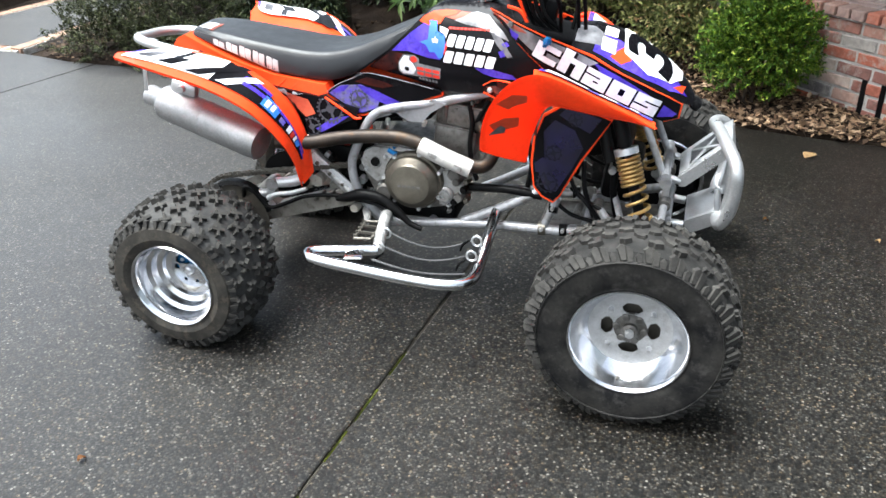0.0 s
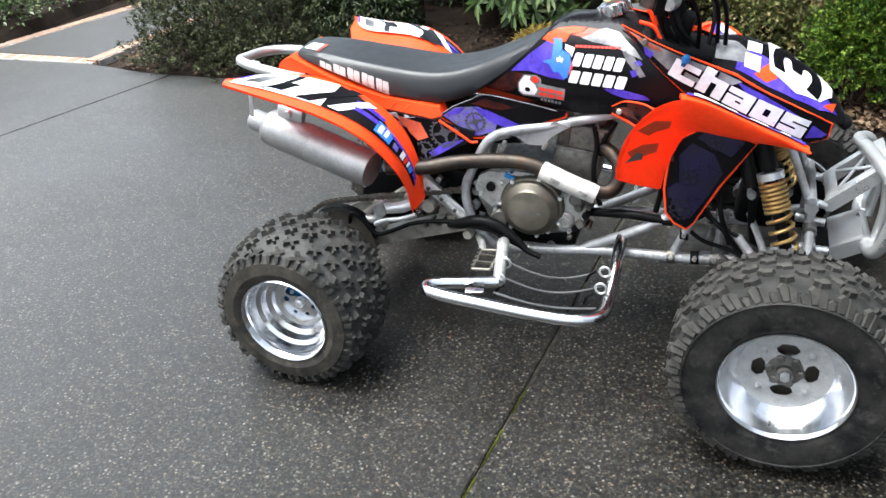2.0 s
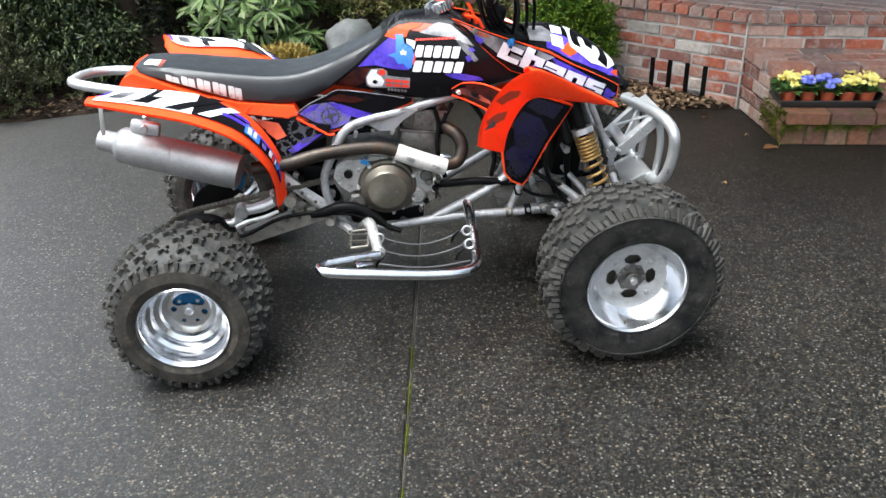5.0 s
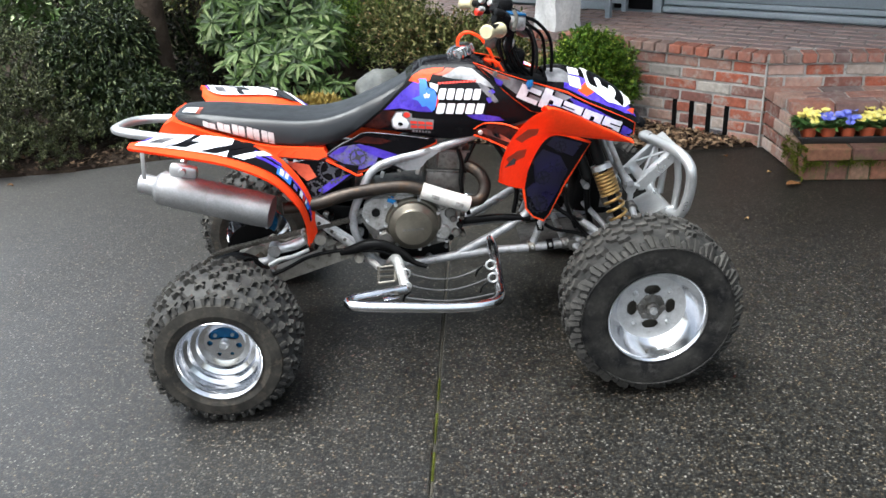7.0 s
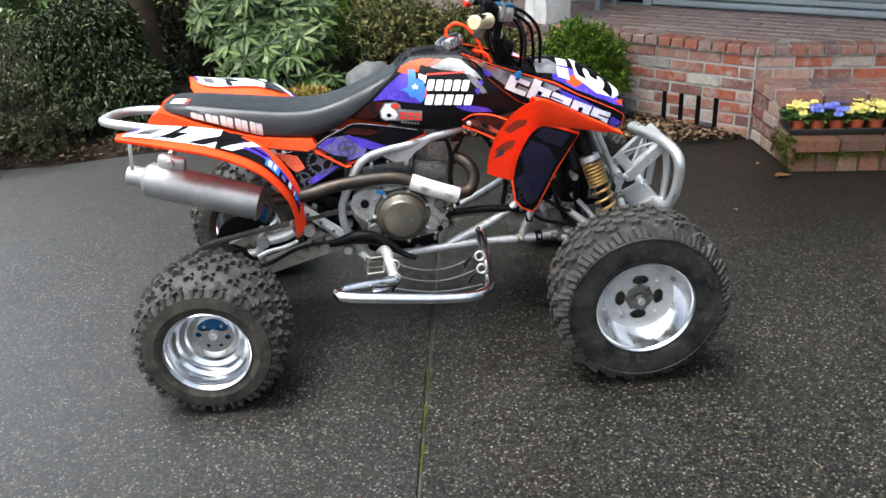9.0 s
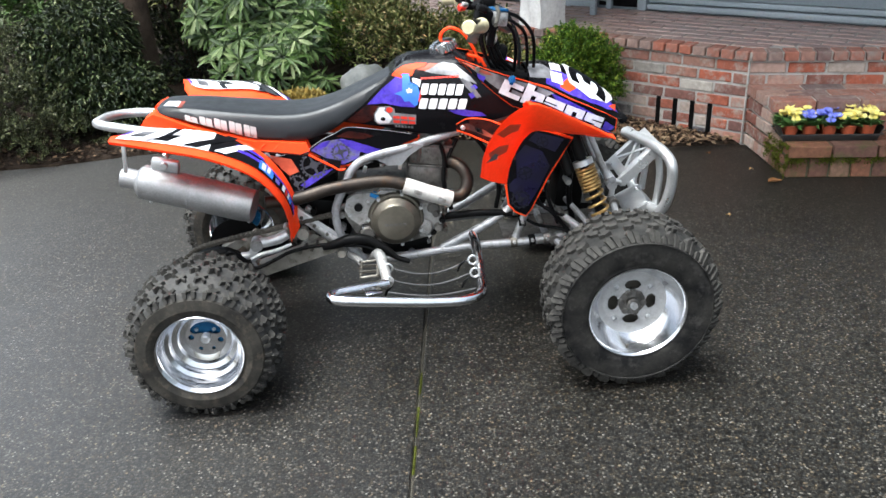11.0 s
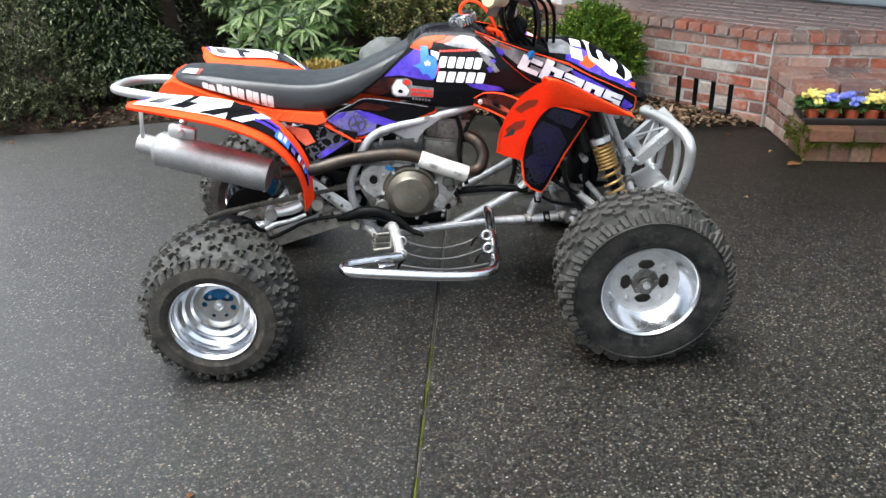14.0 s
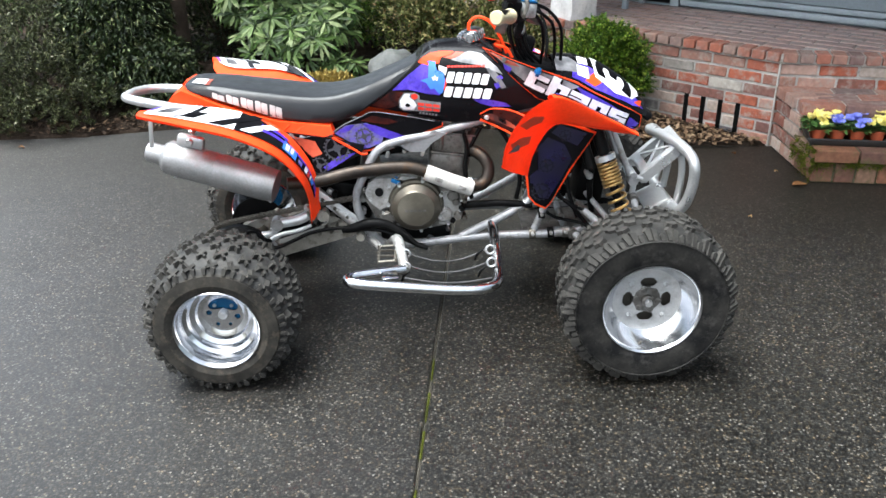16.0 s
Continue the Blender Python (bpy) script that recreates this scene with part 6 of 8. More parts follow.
for side_sign in (1, -1):
    made = [strip_decal("white_field", 0.025, 0.335, 0.20, 0.97, WHITE, fender_r, 0.003, 0.05), strip_decal("black_field", 0.335, 0.56, 0.20, 0.97, GLOSS_BLACK, fender_r, 0.003, 0.05, end=(0.22, 0.62)), strip_decal("black_field", 0.56, 0.92, 0.22, 0.62, GLOSS_BLACK, fender_r, 0.003, end=(0.36, 0.44))]
    for u0, u1, v0, v1, mt, sl in ((0.075, 0.135, 0.40, 0.80, GREY_VINYL, 0.12), (0.02, 0.05, 0.55, 0.95, PURPLE, 0.10), (0.17, 0.215, 0.30, 0.62, GLOSS_BLACK, 0.14), (0.205, 0.225, 0.60, 0.95, GLOSS_BLACK, 0.10), (0.255, 0.30, 0.22, 0.94, GLOSS_BLACK, 0.22), (0.355, 0.395, 0.24, 0.80, WHITE, 0.22), (0.14, 0.16, 0.22, 0.40, GREY_VINYL, 0.14),
                                   (0.44, 0.56, 0.62, 0.72, PURPLE, 0.05), (0.44, 0.60, 0.44, 0.54, PURPLE, 0.05), (0.53, 0.61, 0.28, 0.58, BLUE, 0.05), (0.545, 0.565, 0.32, 0.52, WHITE, 0.05), (0.575, 0.592, 0.34, 0.54, WHITE, 0.05), (0.61, 0.84, 0.50, 0.58, PURPLE, 0.02), (0.63, 0.66, 0.32, 0.46, LAVENDER, 0.03), (0.68, 0.705, 0.31, 0.52, WHITE, 0.04), (0.71, 0.73, 0.31, 0.52, RED, 0.04), (0.735, 0.75, 0.33, 0.52, WHITE, 0.04), (0.755, 0.785, 0.34, 0.51, BLUE, 0.04), (0.80, 0.90, 0.41, 0.48, PURPLE, 0.02)):
        made.append(strip_decal("graphic_patch", u0, u1, v0, v1, mt, fender_r, 0.0042 if mt is not WHITE else 0.0048, sl))
    if side_sign < 0:
        for ob in made:
            ob.data.transform(Matrix.Diagonal((1, -1, 1, 1)))
            ob.data.flip_normals()
            ob.parent = by_name("rear_fender.001")

# the far guard sits bent forward and down
far_guard = by_name("rear_fender.001")
for ob in (far_guard, *far_guard.children):
    for v in ob.data.vertices:
        k = min(max((v.co.x + 0.835) / 0.25, 0), 1)
        inner = (0.36 - v.co.y) / 0.16
        v.co.z += -0.012 + 0.034 * k - 0.02 * (1 - k) * inner + 0.012 * k * (1 - inner)
        v.co.x = v.co.x * 0.93 + 0.006 + 0.035 * k - 0.03 * (1 - k) * inner

# -- hood --
hood_y = lambda x, z: -float(np.interp(x, [0.18, 0.25, 0.33, 0.5, 0.62, 0.68, 0.71], [0.088, 0.125, 0.140, 0.134, 0.112, 0.085, 0.06])) + 0.10 * max(z - (0.97 - 0.36 * x), 0)
HOOD = [(0.178, 0.922), (0.23, 0.905), (0.285, 0.885), (0.37, 0.855), (0.46, 0.820), (0.53, 0.781), (0.60, 0.747), (0.655, 0.717), (0.693, 0.691), (0.688, 0.655), (0.65, 0.650), (0.60, 0.672), (0.50, 0.715), (0.41, 0.752), (0.345, 0.775), (0.29, 0.818), (0.235, 0.868)]
hood = both(part("hood_side", plate(HOOD, hood_y, lambda x, z: hood_y(x, z) + 0.01, 0.025), GLOSS_BLACK, bike, "black nose panel lettered in white"))
both(part("hood_edge", plate(grown(HOOD, 0.005), lambda x, z: hood_y(x, z) + 0.003, lambda x, z: hood_y(x, z) + 0.0095, 0.05), ORANGE, bike))
decal("grey_flash", flat([(0.20, 0.912), (0.25, 0.894), (0.34, 0.862), (0.43, 0.829), (0.475, 0.808), (0.44, 0.795), (0.37, 0.80), (0.31, 0.822), (0.262, 0.860)], 0.015), hood, FADE_GREY, hood)
decal("orange_flash", flat([(0.185, 0.917), (0.23, 0.90), (0.27, 0.886), (0.285, 0.874), (0.26, 0.878), (0.235, 0.888)], 0.02), hood, SALMON, hood, 0.0022)
decal("purple_flash", flat([(0.46, 0.812), (0.53, 0.775), (0.60, 0.732), (0.66, 0.688), (0.695, 0.66), (0.62, 0.665), (0.60, 0.68), (0.63, 0.695), (0.56, 0.735), (0.50, 0.765)], 0.02), hood, PURPLE, hood)
decal("purple_flash", flat([(0.235, 0.882), (0.262, 0.87), (0.255, 0.855), (0.24, 0.862)], 0.02), hood, PURPLE, hood, 0.0026)
decal("red_flash", flat([(0.25, 0.85), (0.30, 0.80), (0.35, 0.777), (0.33, 0.80), (0.28, 0.842)], 0.02), hood, EMBER, hood, 0.0022)
GLYPHS = {"c": ("111", "100", "100", "100", "111"), "h": ("101", "101", "101", "101", "111", "100"), "a": ("111", "101", "111", "001", "111"), "o": ("111", "101", "101", "101", "111"), "s": ("111", "001", "111", "100", "111")}


def block_word(text, at, slope, pitch, wide, high, grow=0.0):
    """A word in heavy square letters: each one a grid of cells, rows from the foot up."""
    bm = bmesh.new()
    c, d = math.cos(radians(slope)), math.sin(radians(slope))
    us = [-grow, 0.40 * wide + grow, 0.62 * wide - grow, wide + grow]
    steps = [0.0, 0.31, 0.41, 0.60, 0.69, 1.0, 1.34]
    vs = [v * high + (grow if k % 2 else -grow) for k, v in enumerate(steps)]
    vs[6] = steps[6] * high + grow
    for n, letter in enumerate(text):
        verts = {}
        for r, line in enumerate(GLYPHS[letter]):
            for k in range(3):
                if line[k] == "1":
                    quad = []
                    for p, q in ((k, r), (k + 1, r), (k + 1, r + 1), (k, r + 1)):
                        if (p, q) not in verts:
                            u, v = us[p] + n * pitch, vs[q]
                            verts[p, q] = bm.verts.new((at[0] + u * c + v * d, 0, at[1] - u * d + v * c))
                        quad.append(verts[p, q])
                    bm.faces.new(quad)
    bmesh.ops.subdivide_edges(bm, edges=bm.edges[:], cuts=1, use_grid_fill=True)
    bmesh.ops.triangulate(bm, faces=bm.faces[:])
    return bm


decal("word_shadow", block_word("chaos", (0.302, 0.8155), 25.6, 0.0735, 0.0675, 0.047, 0.003), hood, GLOSS_BLACK, hood, 0.0030)
decal("word", block_word("chaos", (0.299, 0.821), 25.6, 0.0735, 0.0675, 0.047), hood, WHITE, hood, 0.0044, "white lettering")
bm = bmesh.new()
knob(bm, (0.34, -0.128, 0.858), (0.34, -0.155, 0.862), 0.011, 10)
box(bm, (0.012, 0.01, 0.03), pose(0.34, -0.158, 0.862, 0, 20, 0), 0.003)
part("hood_fastener", bm, BLUE_ANODISED, bike, "blue anodised quarter-turn fastener")
part("hood_screw", knob(bmesh.new(), (0.238, -0.11, 0.893), (0.238, -0.130, 0.896), 0.0075, 10), CASE, bike)


def hood_top():
    st = [(0.40, 0.115, 0.842, 0.875), (0.46, 0.118, 0.815, 0.880), (0.53, 0.112, 0.780, 0.860), (0.60, 0.104, 0.748, 0.821), (0.66, 0.086, 0.717, 0.776), (0.70, 0.06, 0.692, 0.737), (0.724, 0.035, 0.678, 0.700)]
    rows = []
    for x, w, ze, zc in st:
        rows.append([(x - 0.01 * (1 - abs(v)) * 0, w * v, ze + (zc - ze) * (1 - abs(v) ** 1.8)) for v in np.linspace(-1, 1, 15)])
    return skin([crom([r[k] for r in rows], 4) for k in range(15)], 0.004, (0, 0, 1))


PALE_BADGE = [(-0.745, -0.055), (-0.69, -0.07), (-0.69, -0.012), (-0.74, -0.005)]
nose = part("hood_top", hood_top(), GLOSS_BLACK, bike, "black front number board", smooth=60)
DOWN = dict(way=(0, 0, -1), start=1.0)


def top_flat(outline, h=0.015):
    bm = flat(outline, h)
    for v in bm.verts:
        v.co = Vector((v.co.x, v.co.z, 0.0))
    return bm


decal("seat_badge", top_flat(PALE_BADGE), seat_ob, WHITE, seat_ob, 0.0015, **DOWN)
decal("seat_badge_edge", top_flat([(-0.70, -0.075), (-0.686, -0.077), (-0.686, -0.012), (-0.70, -0.01)]), seat_ob, SALMON, seat_ob, 0.0022, **DOWN)
for sgn in (-1, 1):
    decal("grey_flash", top_flat([(0.405, 0.02 * sgn), (0.405, 0.095 * sgn), (0.48, 0.085 * sgn), (0.50, 0.07 * sgn), (0.45, 0.03 * sgn)]), nose, GREY_VINYL, nose, 0.0026, **DOWN)
    decal("purple_flash", top_flat([(0.465, 0.05 * sgn), (0.455, 0.105 * sgn), (0.53, 0.104 * sgn), (0.60, 0.097 * sgn), (0.66, 0.079 * sgn), (0.705, 0.045 * sgn), (0.66, 0.04 * sgn), (0.58, 0.06 * sgn), (0.52, 0.05 * sgn)]), nose, PURPLE, nose, 0.002, **DOWN)
    decal("orange_flash", top_flat([(0.50, 0.098 * sgn), (0.53, 0.10 * sgn), (0.555, 0.082 * sgn), (0.535, 0.06 * sgn), (0.52, 0.075 * sgn)]), nose, ORANGE, nose, 0.0034, **DOWN)
    decal("orange_flash", top_flat([(0.668, 0.066 * sgn), (0.692, 0.055 * sgn), (0.70, 0.03 * sgn), (0.69, 0.04 * sgn)]), nose, ORANGE, nose, 0.0034, **DOWN)
decal("number_field", top_flat([(0.535, -0.075), (0.60, -0.088), (0.66, -0.066), (0.688, -0.03), (0.688, 0.03), (0.66, 0.066), (0.60, 0.088), (0.535, 0.075), (0.525, 0.0)], 0.01), nose, WHITE, nose, 0.0045, **DOWN)
num = lettering("3", Matrix.Translation((0.655, -0.074, 0)) @ Matrix.Rotation(math.pi / 2, 4, "Z") @ Matrix.Diagonal((0.175, 0.16, 1, 1)), 0.035)
decal("race_number", num, nose, GLOSS_BLACK, nose, 0.0065, **DOWN)
decal("plate_bar", top_flat([(0.475, -0.094), (0.475, -0.062), (0.512, -0.058), (0.512, -0.09)]), nose, WHITE, nose, 0.0045, **DOWN)
decal("plate_bar", top_flat([(0.478, -0.054), (0.478, -0.022), (0.512, -0.02), (0.512, -0.05)]), nose, WHITE, nose, 0.0045, **DOWN)
part("nose_tip", box(bmesh.new(), (0.03, 0.05, 0.03), pose(0.73, 0, 0.672, 0, 40, 0), 0.01), BLACK_PLASTIC, bike)

# -- front fenders --
GA = crom([(0.216, -0.356, 0.630), (0.221, -0.372, 0.695), (0.250, -0.39, 0.768), (0.300, -0.398, 0.826), (0.355, -0.398, 0.850), (0.41, -0.382, 0.835), (0.50, -0.335, 0.781), (0.58, -0.288, 0.731), (0.640, -0.262, 0.690)], 6)
GB = crom([(0.306, -0.235, 0.553), (0.318, -0.245, 0.62), (0.345, -0.275, 0.695), (0.368, -0.305, 0.735), (0.395, -0.325, 0.750), (0.44, -0.322, 0.742), (0.51, -0.298, 0.722), (0.585, -0.274, 0.704), (0.638, -0.258, 0.686)], 6)
rows = []
for i, (a, b) in enumerate(zip(GA, GB)):
    u = i / (len(GA) - 1)
    bulge = Vector((-0.016 * (1 - u), -0.012, 0.004))
    turn_in = a + Vector((0.006, 0.012, -0.004))
    rows.append([turn_in, a, a.lerp(b, 0.15) + bulge * 0.7, a.lerp(b, 0.5) + bulge, a.lerp(b, 0.85) + bulge * 0.5, b, b + Vector((0.004, 0.01, -0.002))])
ff = part("front_fender", skin(rows, 0.004, (-0.5, -1, 0.2)), ORANGE, bike, "bright orange front mudguard", smooth=50)
both(ff)
GC = crom([(0.345, -0.33, 0.832), (0.39, -0.26, 0.795), (0.46, -0.19, 0.735), (0.53, -0.155, 0.692), (0.59, -0.14, 0.665), (0.636, -0.2, 0.675)], 8)
top_rows = []
for i in range(31):
    u = i / 30
    ia = 4 * 6 + u * (len(GA) - 1 - 4 * 6)
    ja = min(int(ia), len(GA) - 2)
    a = GA[ja].lerp(GA[ja + 1], ia - ja)
    ic = u * (len(GC) - 1)
    jc = min(int(ic), len(GC) - 2)
    c = GC[jc].lerp(GC[jc + 1], ic - jc)
    top_rows.append([a.lerp(c, v) + Vector((0, 0, 0.012 * math.sin(math.pi * v))) for v in np.linspace(0.0, 1, 7)])
fft = part("front_fender_top", skin(top_rows, 0.004, (0, 0, 1)), ORANGE, bike, "orange guard top with white and purple graphics", smooth=60)
both(fft)
TA, TB = [r[1] for r in top_rows], [r[6] for r in top_rows]
for u0, u1, v0, v1, mt in ((0.05, 0.95, 0.06, 0.9, PURPLE), (0.12, 0.42, 0.06, 0.5, WHITE), (0.5, 0.62, 0.05, 0.6, WHITE), (0.72, 0.8, 0.05, 0.5, WHITE), (0.30, 0.36, 0.06, 0.5, GREY_VINYL)):
    patch = strip_decal("graphic_patch", u0, u1, v0, v1, mt, fft, 0.004 if mt is PURPLE else 0.0055, 0.03, TA, TB)
    mirrored(patch).parent = by_name("front_fender_top.001")
for nm in ("front_fender.001", "front_fender_top.001"):
    for ob in (by_name(nm), *by_name(nm).children):
        ob.data.transform(Matrix.Translation((0.02, 0, -0.038)))
for pts in ([(0.262, 0.765), (0.30, 0.79), (0.335, 0.785), (0.33, 0.76), (0.30, 0.752), (0.285, 0.742)], [(0.238, 0.70), (0.272, 0.715), (0.305, 0.71), (0.30, 0.68), (0.25, 0.672)]):
    decal("scuffed_patch", flat(pts, 0.012), ff, surface("worn_orange_print", (0.55, 0.05, 0.012), (0.48, 0.05, 0.016), (0.35, 0.5)) if "worn_orange_print" not in bpy.data.materials else bpy.data.materials["worn_orange_print"], ff, 0.0015)
decal("grey_patch", flat([(0.232, 0.668), (0.255, 0.685), (0.262, 0.692), (0.272, 0.682), (0.268, 0.665)], 0.015), ff, GREY_VINYL, ff, 0.0025)
# inner stay between hood and guard
stay = both(part("guard_stay", skin([[(0.165, -0.130, 0.728), (0.165, -0.128, 0.708)], [(0.20, -0.135, 0.742), (0.21, -0.13, 0.690)], [(0.26, -0.16, 0.742), (0.28, -0.16, 0.660)], [(0.33, -0.24, 0.732), (0.335, -0.235, 0.63)]], 0.004, (0, -1, 0)), EMBER, bike, "dark red inner panel edged in orange"))
both(part("guard_stay_edge", bar([(0.165, -0.130, 0.706), (0.21, -0.136, 0.688), (0.28, -0.165, 0.658), (0.312, -0.205, 0.642)], 0.003, 8), ORANGE, bike))
both(part("guard_stay_edge", bar([(0.165, -0.130, 0.726), (0.20, -0.138, 0.744), (0.26, -0.163, 0.744), (0.32, -0.24, 0.736)], 0.0024, 8), ORANGE, bike))
decal("orange_flash", flat([(0.172, 0.722), (0.20, 0.728), (0.25, 0.708), (0.31, 0.672), (0.25, 0.690), (0.20, 0.706)], 0.015), stay, SALMON, stay)
part("stay_bolt", knob(bmesh.new(), (0.185, -0.128, 0.714), (0.185, -0.142, 0.715), 0.008, 10, 0.85), ALU, stay)

# -- radiator shroud --
SHR = [(0.405, 0.705), (0.45, 0.695), (0.523, 0.668), (0.447, 0.548), (0.395, 0.44), (0.378, 0.419), (0.345, 0.435), (0.324, 0.462), (0.317, 0.53), (0.322, 0.60), (0.345, 0.665)]
shr_y = lambda x, z: -0.178 - 0.02 * (x - 0.4)
shroud = both(part("radiator_shroud", plate(SHR, shr_y, lambda x, z: shr_y(x, z) + 0.01, 0.03), GLOSS_BLACK, bike, "black radiator shroud with purple print and orange edge"))
both(part("shroud_edge", plate(grown(SHR, 0.007), lambda x, z: shr_y(x, z) + 0.002, lambda x, z: shr_y(x, z) + 0.014, 0.05), ORANGE, bike))
DIM_PURPLE = surface("dim_purple_print", (0.006, 0.004, 0.034), (0.0025, 0.002, 0.008), (0.25, 0.4), relief=0.04)
decal("purple_field", flat([(0.345, 0.625), (0.375, 0.66), (0.43, 0.635), (0.455, 0.585), (0.425, 0.52), (0.385, 0.45), (0.355, 0.455), (0.335, 0.50), (0.355, 0.56)], 0.02), shroud, DIM_PURPLE, shroud, 0.0012)
decal("purple_flash", flat([(0.385, 0.675), (0.41, 0.70), (0.50, 0.672), (0.47, 0.63), (0.42, 0.655)], 0.02), shroud, DIM_PURPLE, shroud)
decal("purple_flash", flat([(0.322, 0.53), (0.345, 0.55), (0.385, 0.53), (0.36, 0.50), (0.325, 0.505)], 0.02), shroud, DIM_PURPLE, shroud)
SHADE_GREY = surface("faint_grey_print", (0.009, 0.009, 0.013), (0.018, 0.018, 0.026), (0.25, 0.4), relief=0.04, spec=0.15)
gear(0.43, 0.665, 0.02, 10, shroud, shroud, SHADE_GREY)
gear(0.375, 0.565, 0.024, 10, shroud, shroud, SHADE_GREY)
gear(0.36, 0.475, 0.032, 12, shroud, shroud, SHADE_GREY)

# -- cockpit --
part("steering_stem", bar([(0.36, 0, 0.72), (0.315, 0, 0.90), (0.285, 0, 1.01)], 0.018, 14), BLACK_PLASTIC, bike)
part("handlebar", bar([(0.20, -0.37, 1.078), (0.24, -0.26, 1.060), (0.278, -0.15, 1.055), (0.288, -0.08, 1.035), (0.288, 0.08, 1.03), (0.272, 0.15, 1.045), (0.225, 0.26, 1.045), (0.20, 0.36, 1.034)], 0.0125, 12), HOSE, bike, "black handlebar")
for y0, y1, z0, z1 in ((-0.28, -0.395, 1.056, 1.074), (0.28, 0.39, 1.042, 1.026)):
    bm = bmesh.new()
    a, b = Vector((0.236 if y0 < 0 else 0.222, y0, z0)), Vector((0.186, y1, z1))
    rr = [0.022, 0.022, 0.0175] + [0.016, 0.0178] * 7 + [0.0205, 0.0205, 0.0165]
    tube(bm, [a.lerp(b, k / (len(rr) - 1)) for k in range(len(rr))], rr, 18, smooth=False)
    part("grip", bm, CREAM, bike, "cream rubber hand grip")
bm = bmesh.new()
box(bm, (0.048, 0.05, 0.042), pose(0.246, -0.235, 1.078, 10, 20, 12), 0.010)
box(bm, (0.03, 0.028, 0.018), pose(0.240, -0.262, 1.100, 10, 20, 12), 0.004)
box(bm, (0.05, 0.05, 0.06), pose(0.262, -0.19, 1.05, 0, -15, 30), 0.012)
box(bm, (0.022, 0.03, 0.075), pose(0.278, -0.17, 1.01, 0, 12, 0), 0.006)
knob(bm, (0.235, -0.23, 1.10), (0.225, -0.235, 1.115), 0.016, 12)
part("throttle_housing", bm, BLACK_PLASTIC, bike)
bm = bmesh.new()
box(bm, (0.042, 0.06, 0.042), pose(0.292, -0.2, 1.060, 0, 8, 20), 0.008)
mc = part("brake_reservoir", bm, CAST_ALU, bike)
part("reservoir_cap", box(bmesh.new(), (0.040, 0.056, 0.008), pose(0.295, -0.2, 1.085, 0, 8, 20), 0.003), DARK_BLUE, mc)
part("brake_lever", bar([(0.29, -0.20, 1.09), (0.285, -0.28, 1.085), (0.262, -0.385, 1.075)], [0.007, 0.0055, 0.006], 8), CHAIN, bike)
part("clutch_lever", bar([(0.29, 0.18, 1.06), (0.285, 0.28, 1.055), (0.262, 0.385, 1.04)], [0.008, 0.006, 0.007], 8), ALU, bike)
bm = bmesh.new()
box(bm, (0.07, 0.09, 0.035), pose(0.287, 0, 1.045, 0, 10, 0), 0.01)
box(bm, (0.05, 0.14, 0.045), pose(0.28, 0.0, 1.085, 0, 10, 0), 0.015)
part("bar_clamp", bm, BLACK_PLASTIC, bike)
bm = bmesh.new()
box(bm, (0.05, 0.05, 0.05), pose(0.245, 0.21, 1.045, 0, 10, 0), 0.010)
box(bm, (0.04, 0.03, 0.03), pose(0.255, 0.15, 1.06, 0, 20, 15), 0.006)
part("switch_housing", bm, BLACK_PLASTIC, bike)
for x, y, z, r in ((0.238, 0.15, 1.072, 0.013), (0.262, 0.11, 1.066, 0.011), (0.232, 0.12, 1.048, 0.009)):
    part("clamp_screw", knob(bmesh.new(), (x, y, z), (x - 0.014, y - 0.012, z + 0.006), r, 10, 0.85), CAST_ALU, bike)
part("red_button", knob(bmesh.new(), (0.232, 0.19, 1.030), (0.212, 0.18, 1.030), 0.012, 12), RED, bike)
part("yellow_knob", knob(bmesh.new(), (0.235, 0.21, 1.068), (0.230, 0.20, 1.088), 0.012, 12), CREAM, bike)
for pts in ([(0.31, -0.19, 1.075), (0.365, -0.14, 1.045), (0.415, -0.08, 0.98), (0.425, -0.05, 0.89), (0.42, -0.03, 0.82)], [(0.31, -0.18, 1.055), (0.35, -0.12, 1.03), (0.395, -0.06, 0.98), (0.405, -0.04, 0.89), (0.40, -0.02, 0.82)],
            [(0.25, -0.22, 1.08), (0.33, -0.18, 1.03), (0.36, -0.1, 0.95), (0.36, -0.05, 0.86)], [(0.30, 0.1, 1.06), (0.36, 0.08, 1.02), (0.39, 0.03, 0.93), (0.38, 0.0, 0.84)],
            [(0.26, -0.03, 1.03), (0.255, -0.05, 0.97), (0.28, -0.06, 0.90), (0.33, -0.06, 0.85)]):
    part("control_cable", bar(pts, 0.0055, 8), HOSE, bike)
bm = bmesh.new()
box(bm, (0.036, 0.05, 0.07), pose(0.325, 0, 0.905, 0, 14, 0), 0.012)
box(bm, (0.16, 0.16, 0.03), pose(0.33, 0, 0.855, 0, 14, 0), 0.01)
part("steering_column_cover", bm, BLACK_PLASTIC, bike)
part("ignition_cap", knob(bmesh.new(), (0.292, -0.03, 0.972), (0.286, -0.085, 0.976), 0.02, 16, 0.9), ALU, bike)
part("lever_bracket", bar([(0.30, -0.165, 1.03), (0.325, -0.16, 1.015), (0.345, -0.15, 1.012)], [0.011, 0.009, 0.007], 8), CHAIN, bike)
part("key_tag", box(bmesh.new(), (0.035, 0.006, 0.05), pose(0.235, -0.06, 0.985, 0, 18, 0), 0.004), CASE, bike)
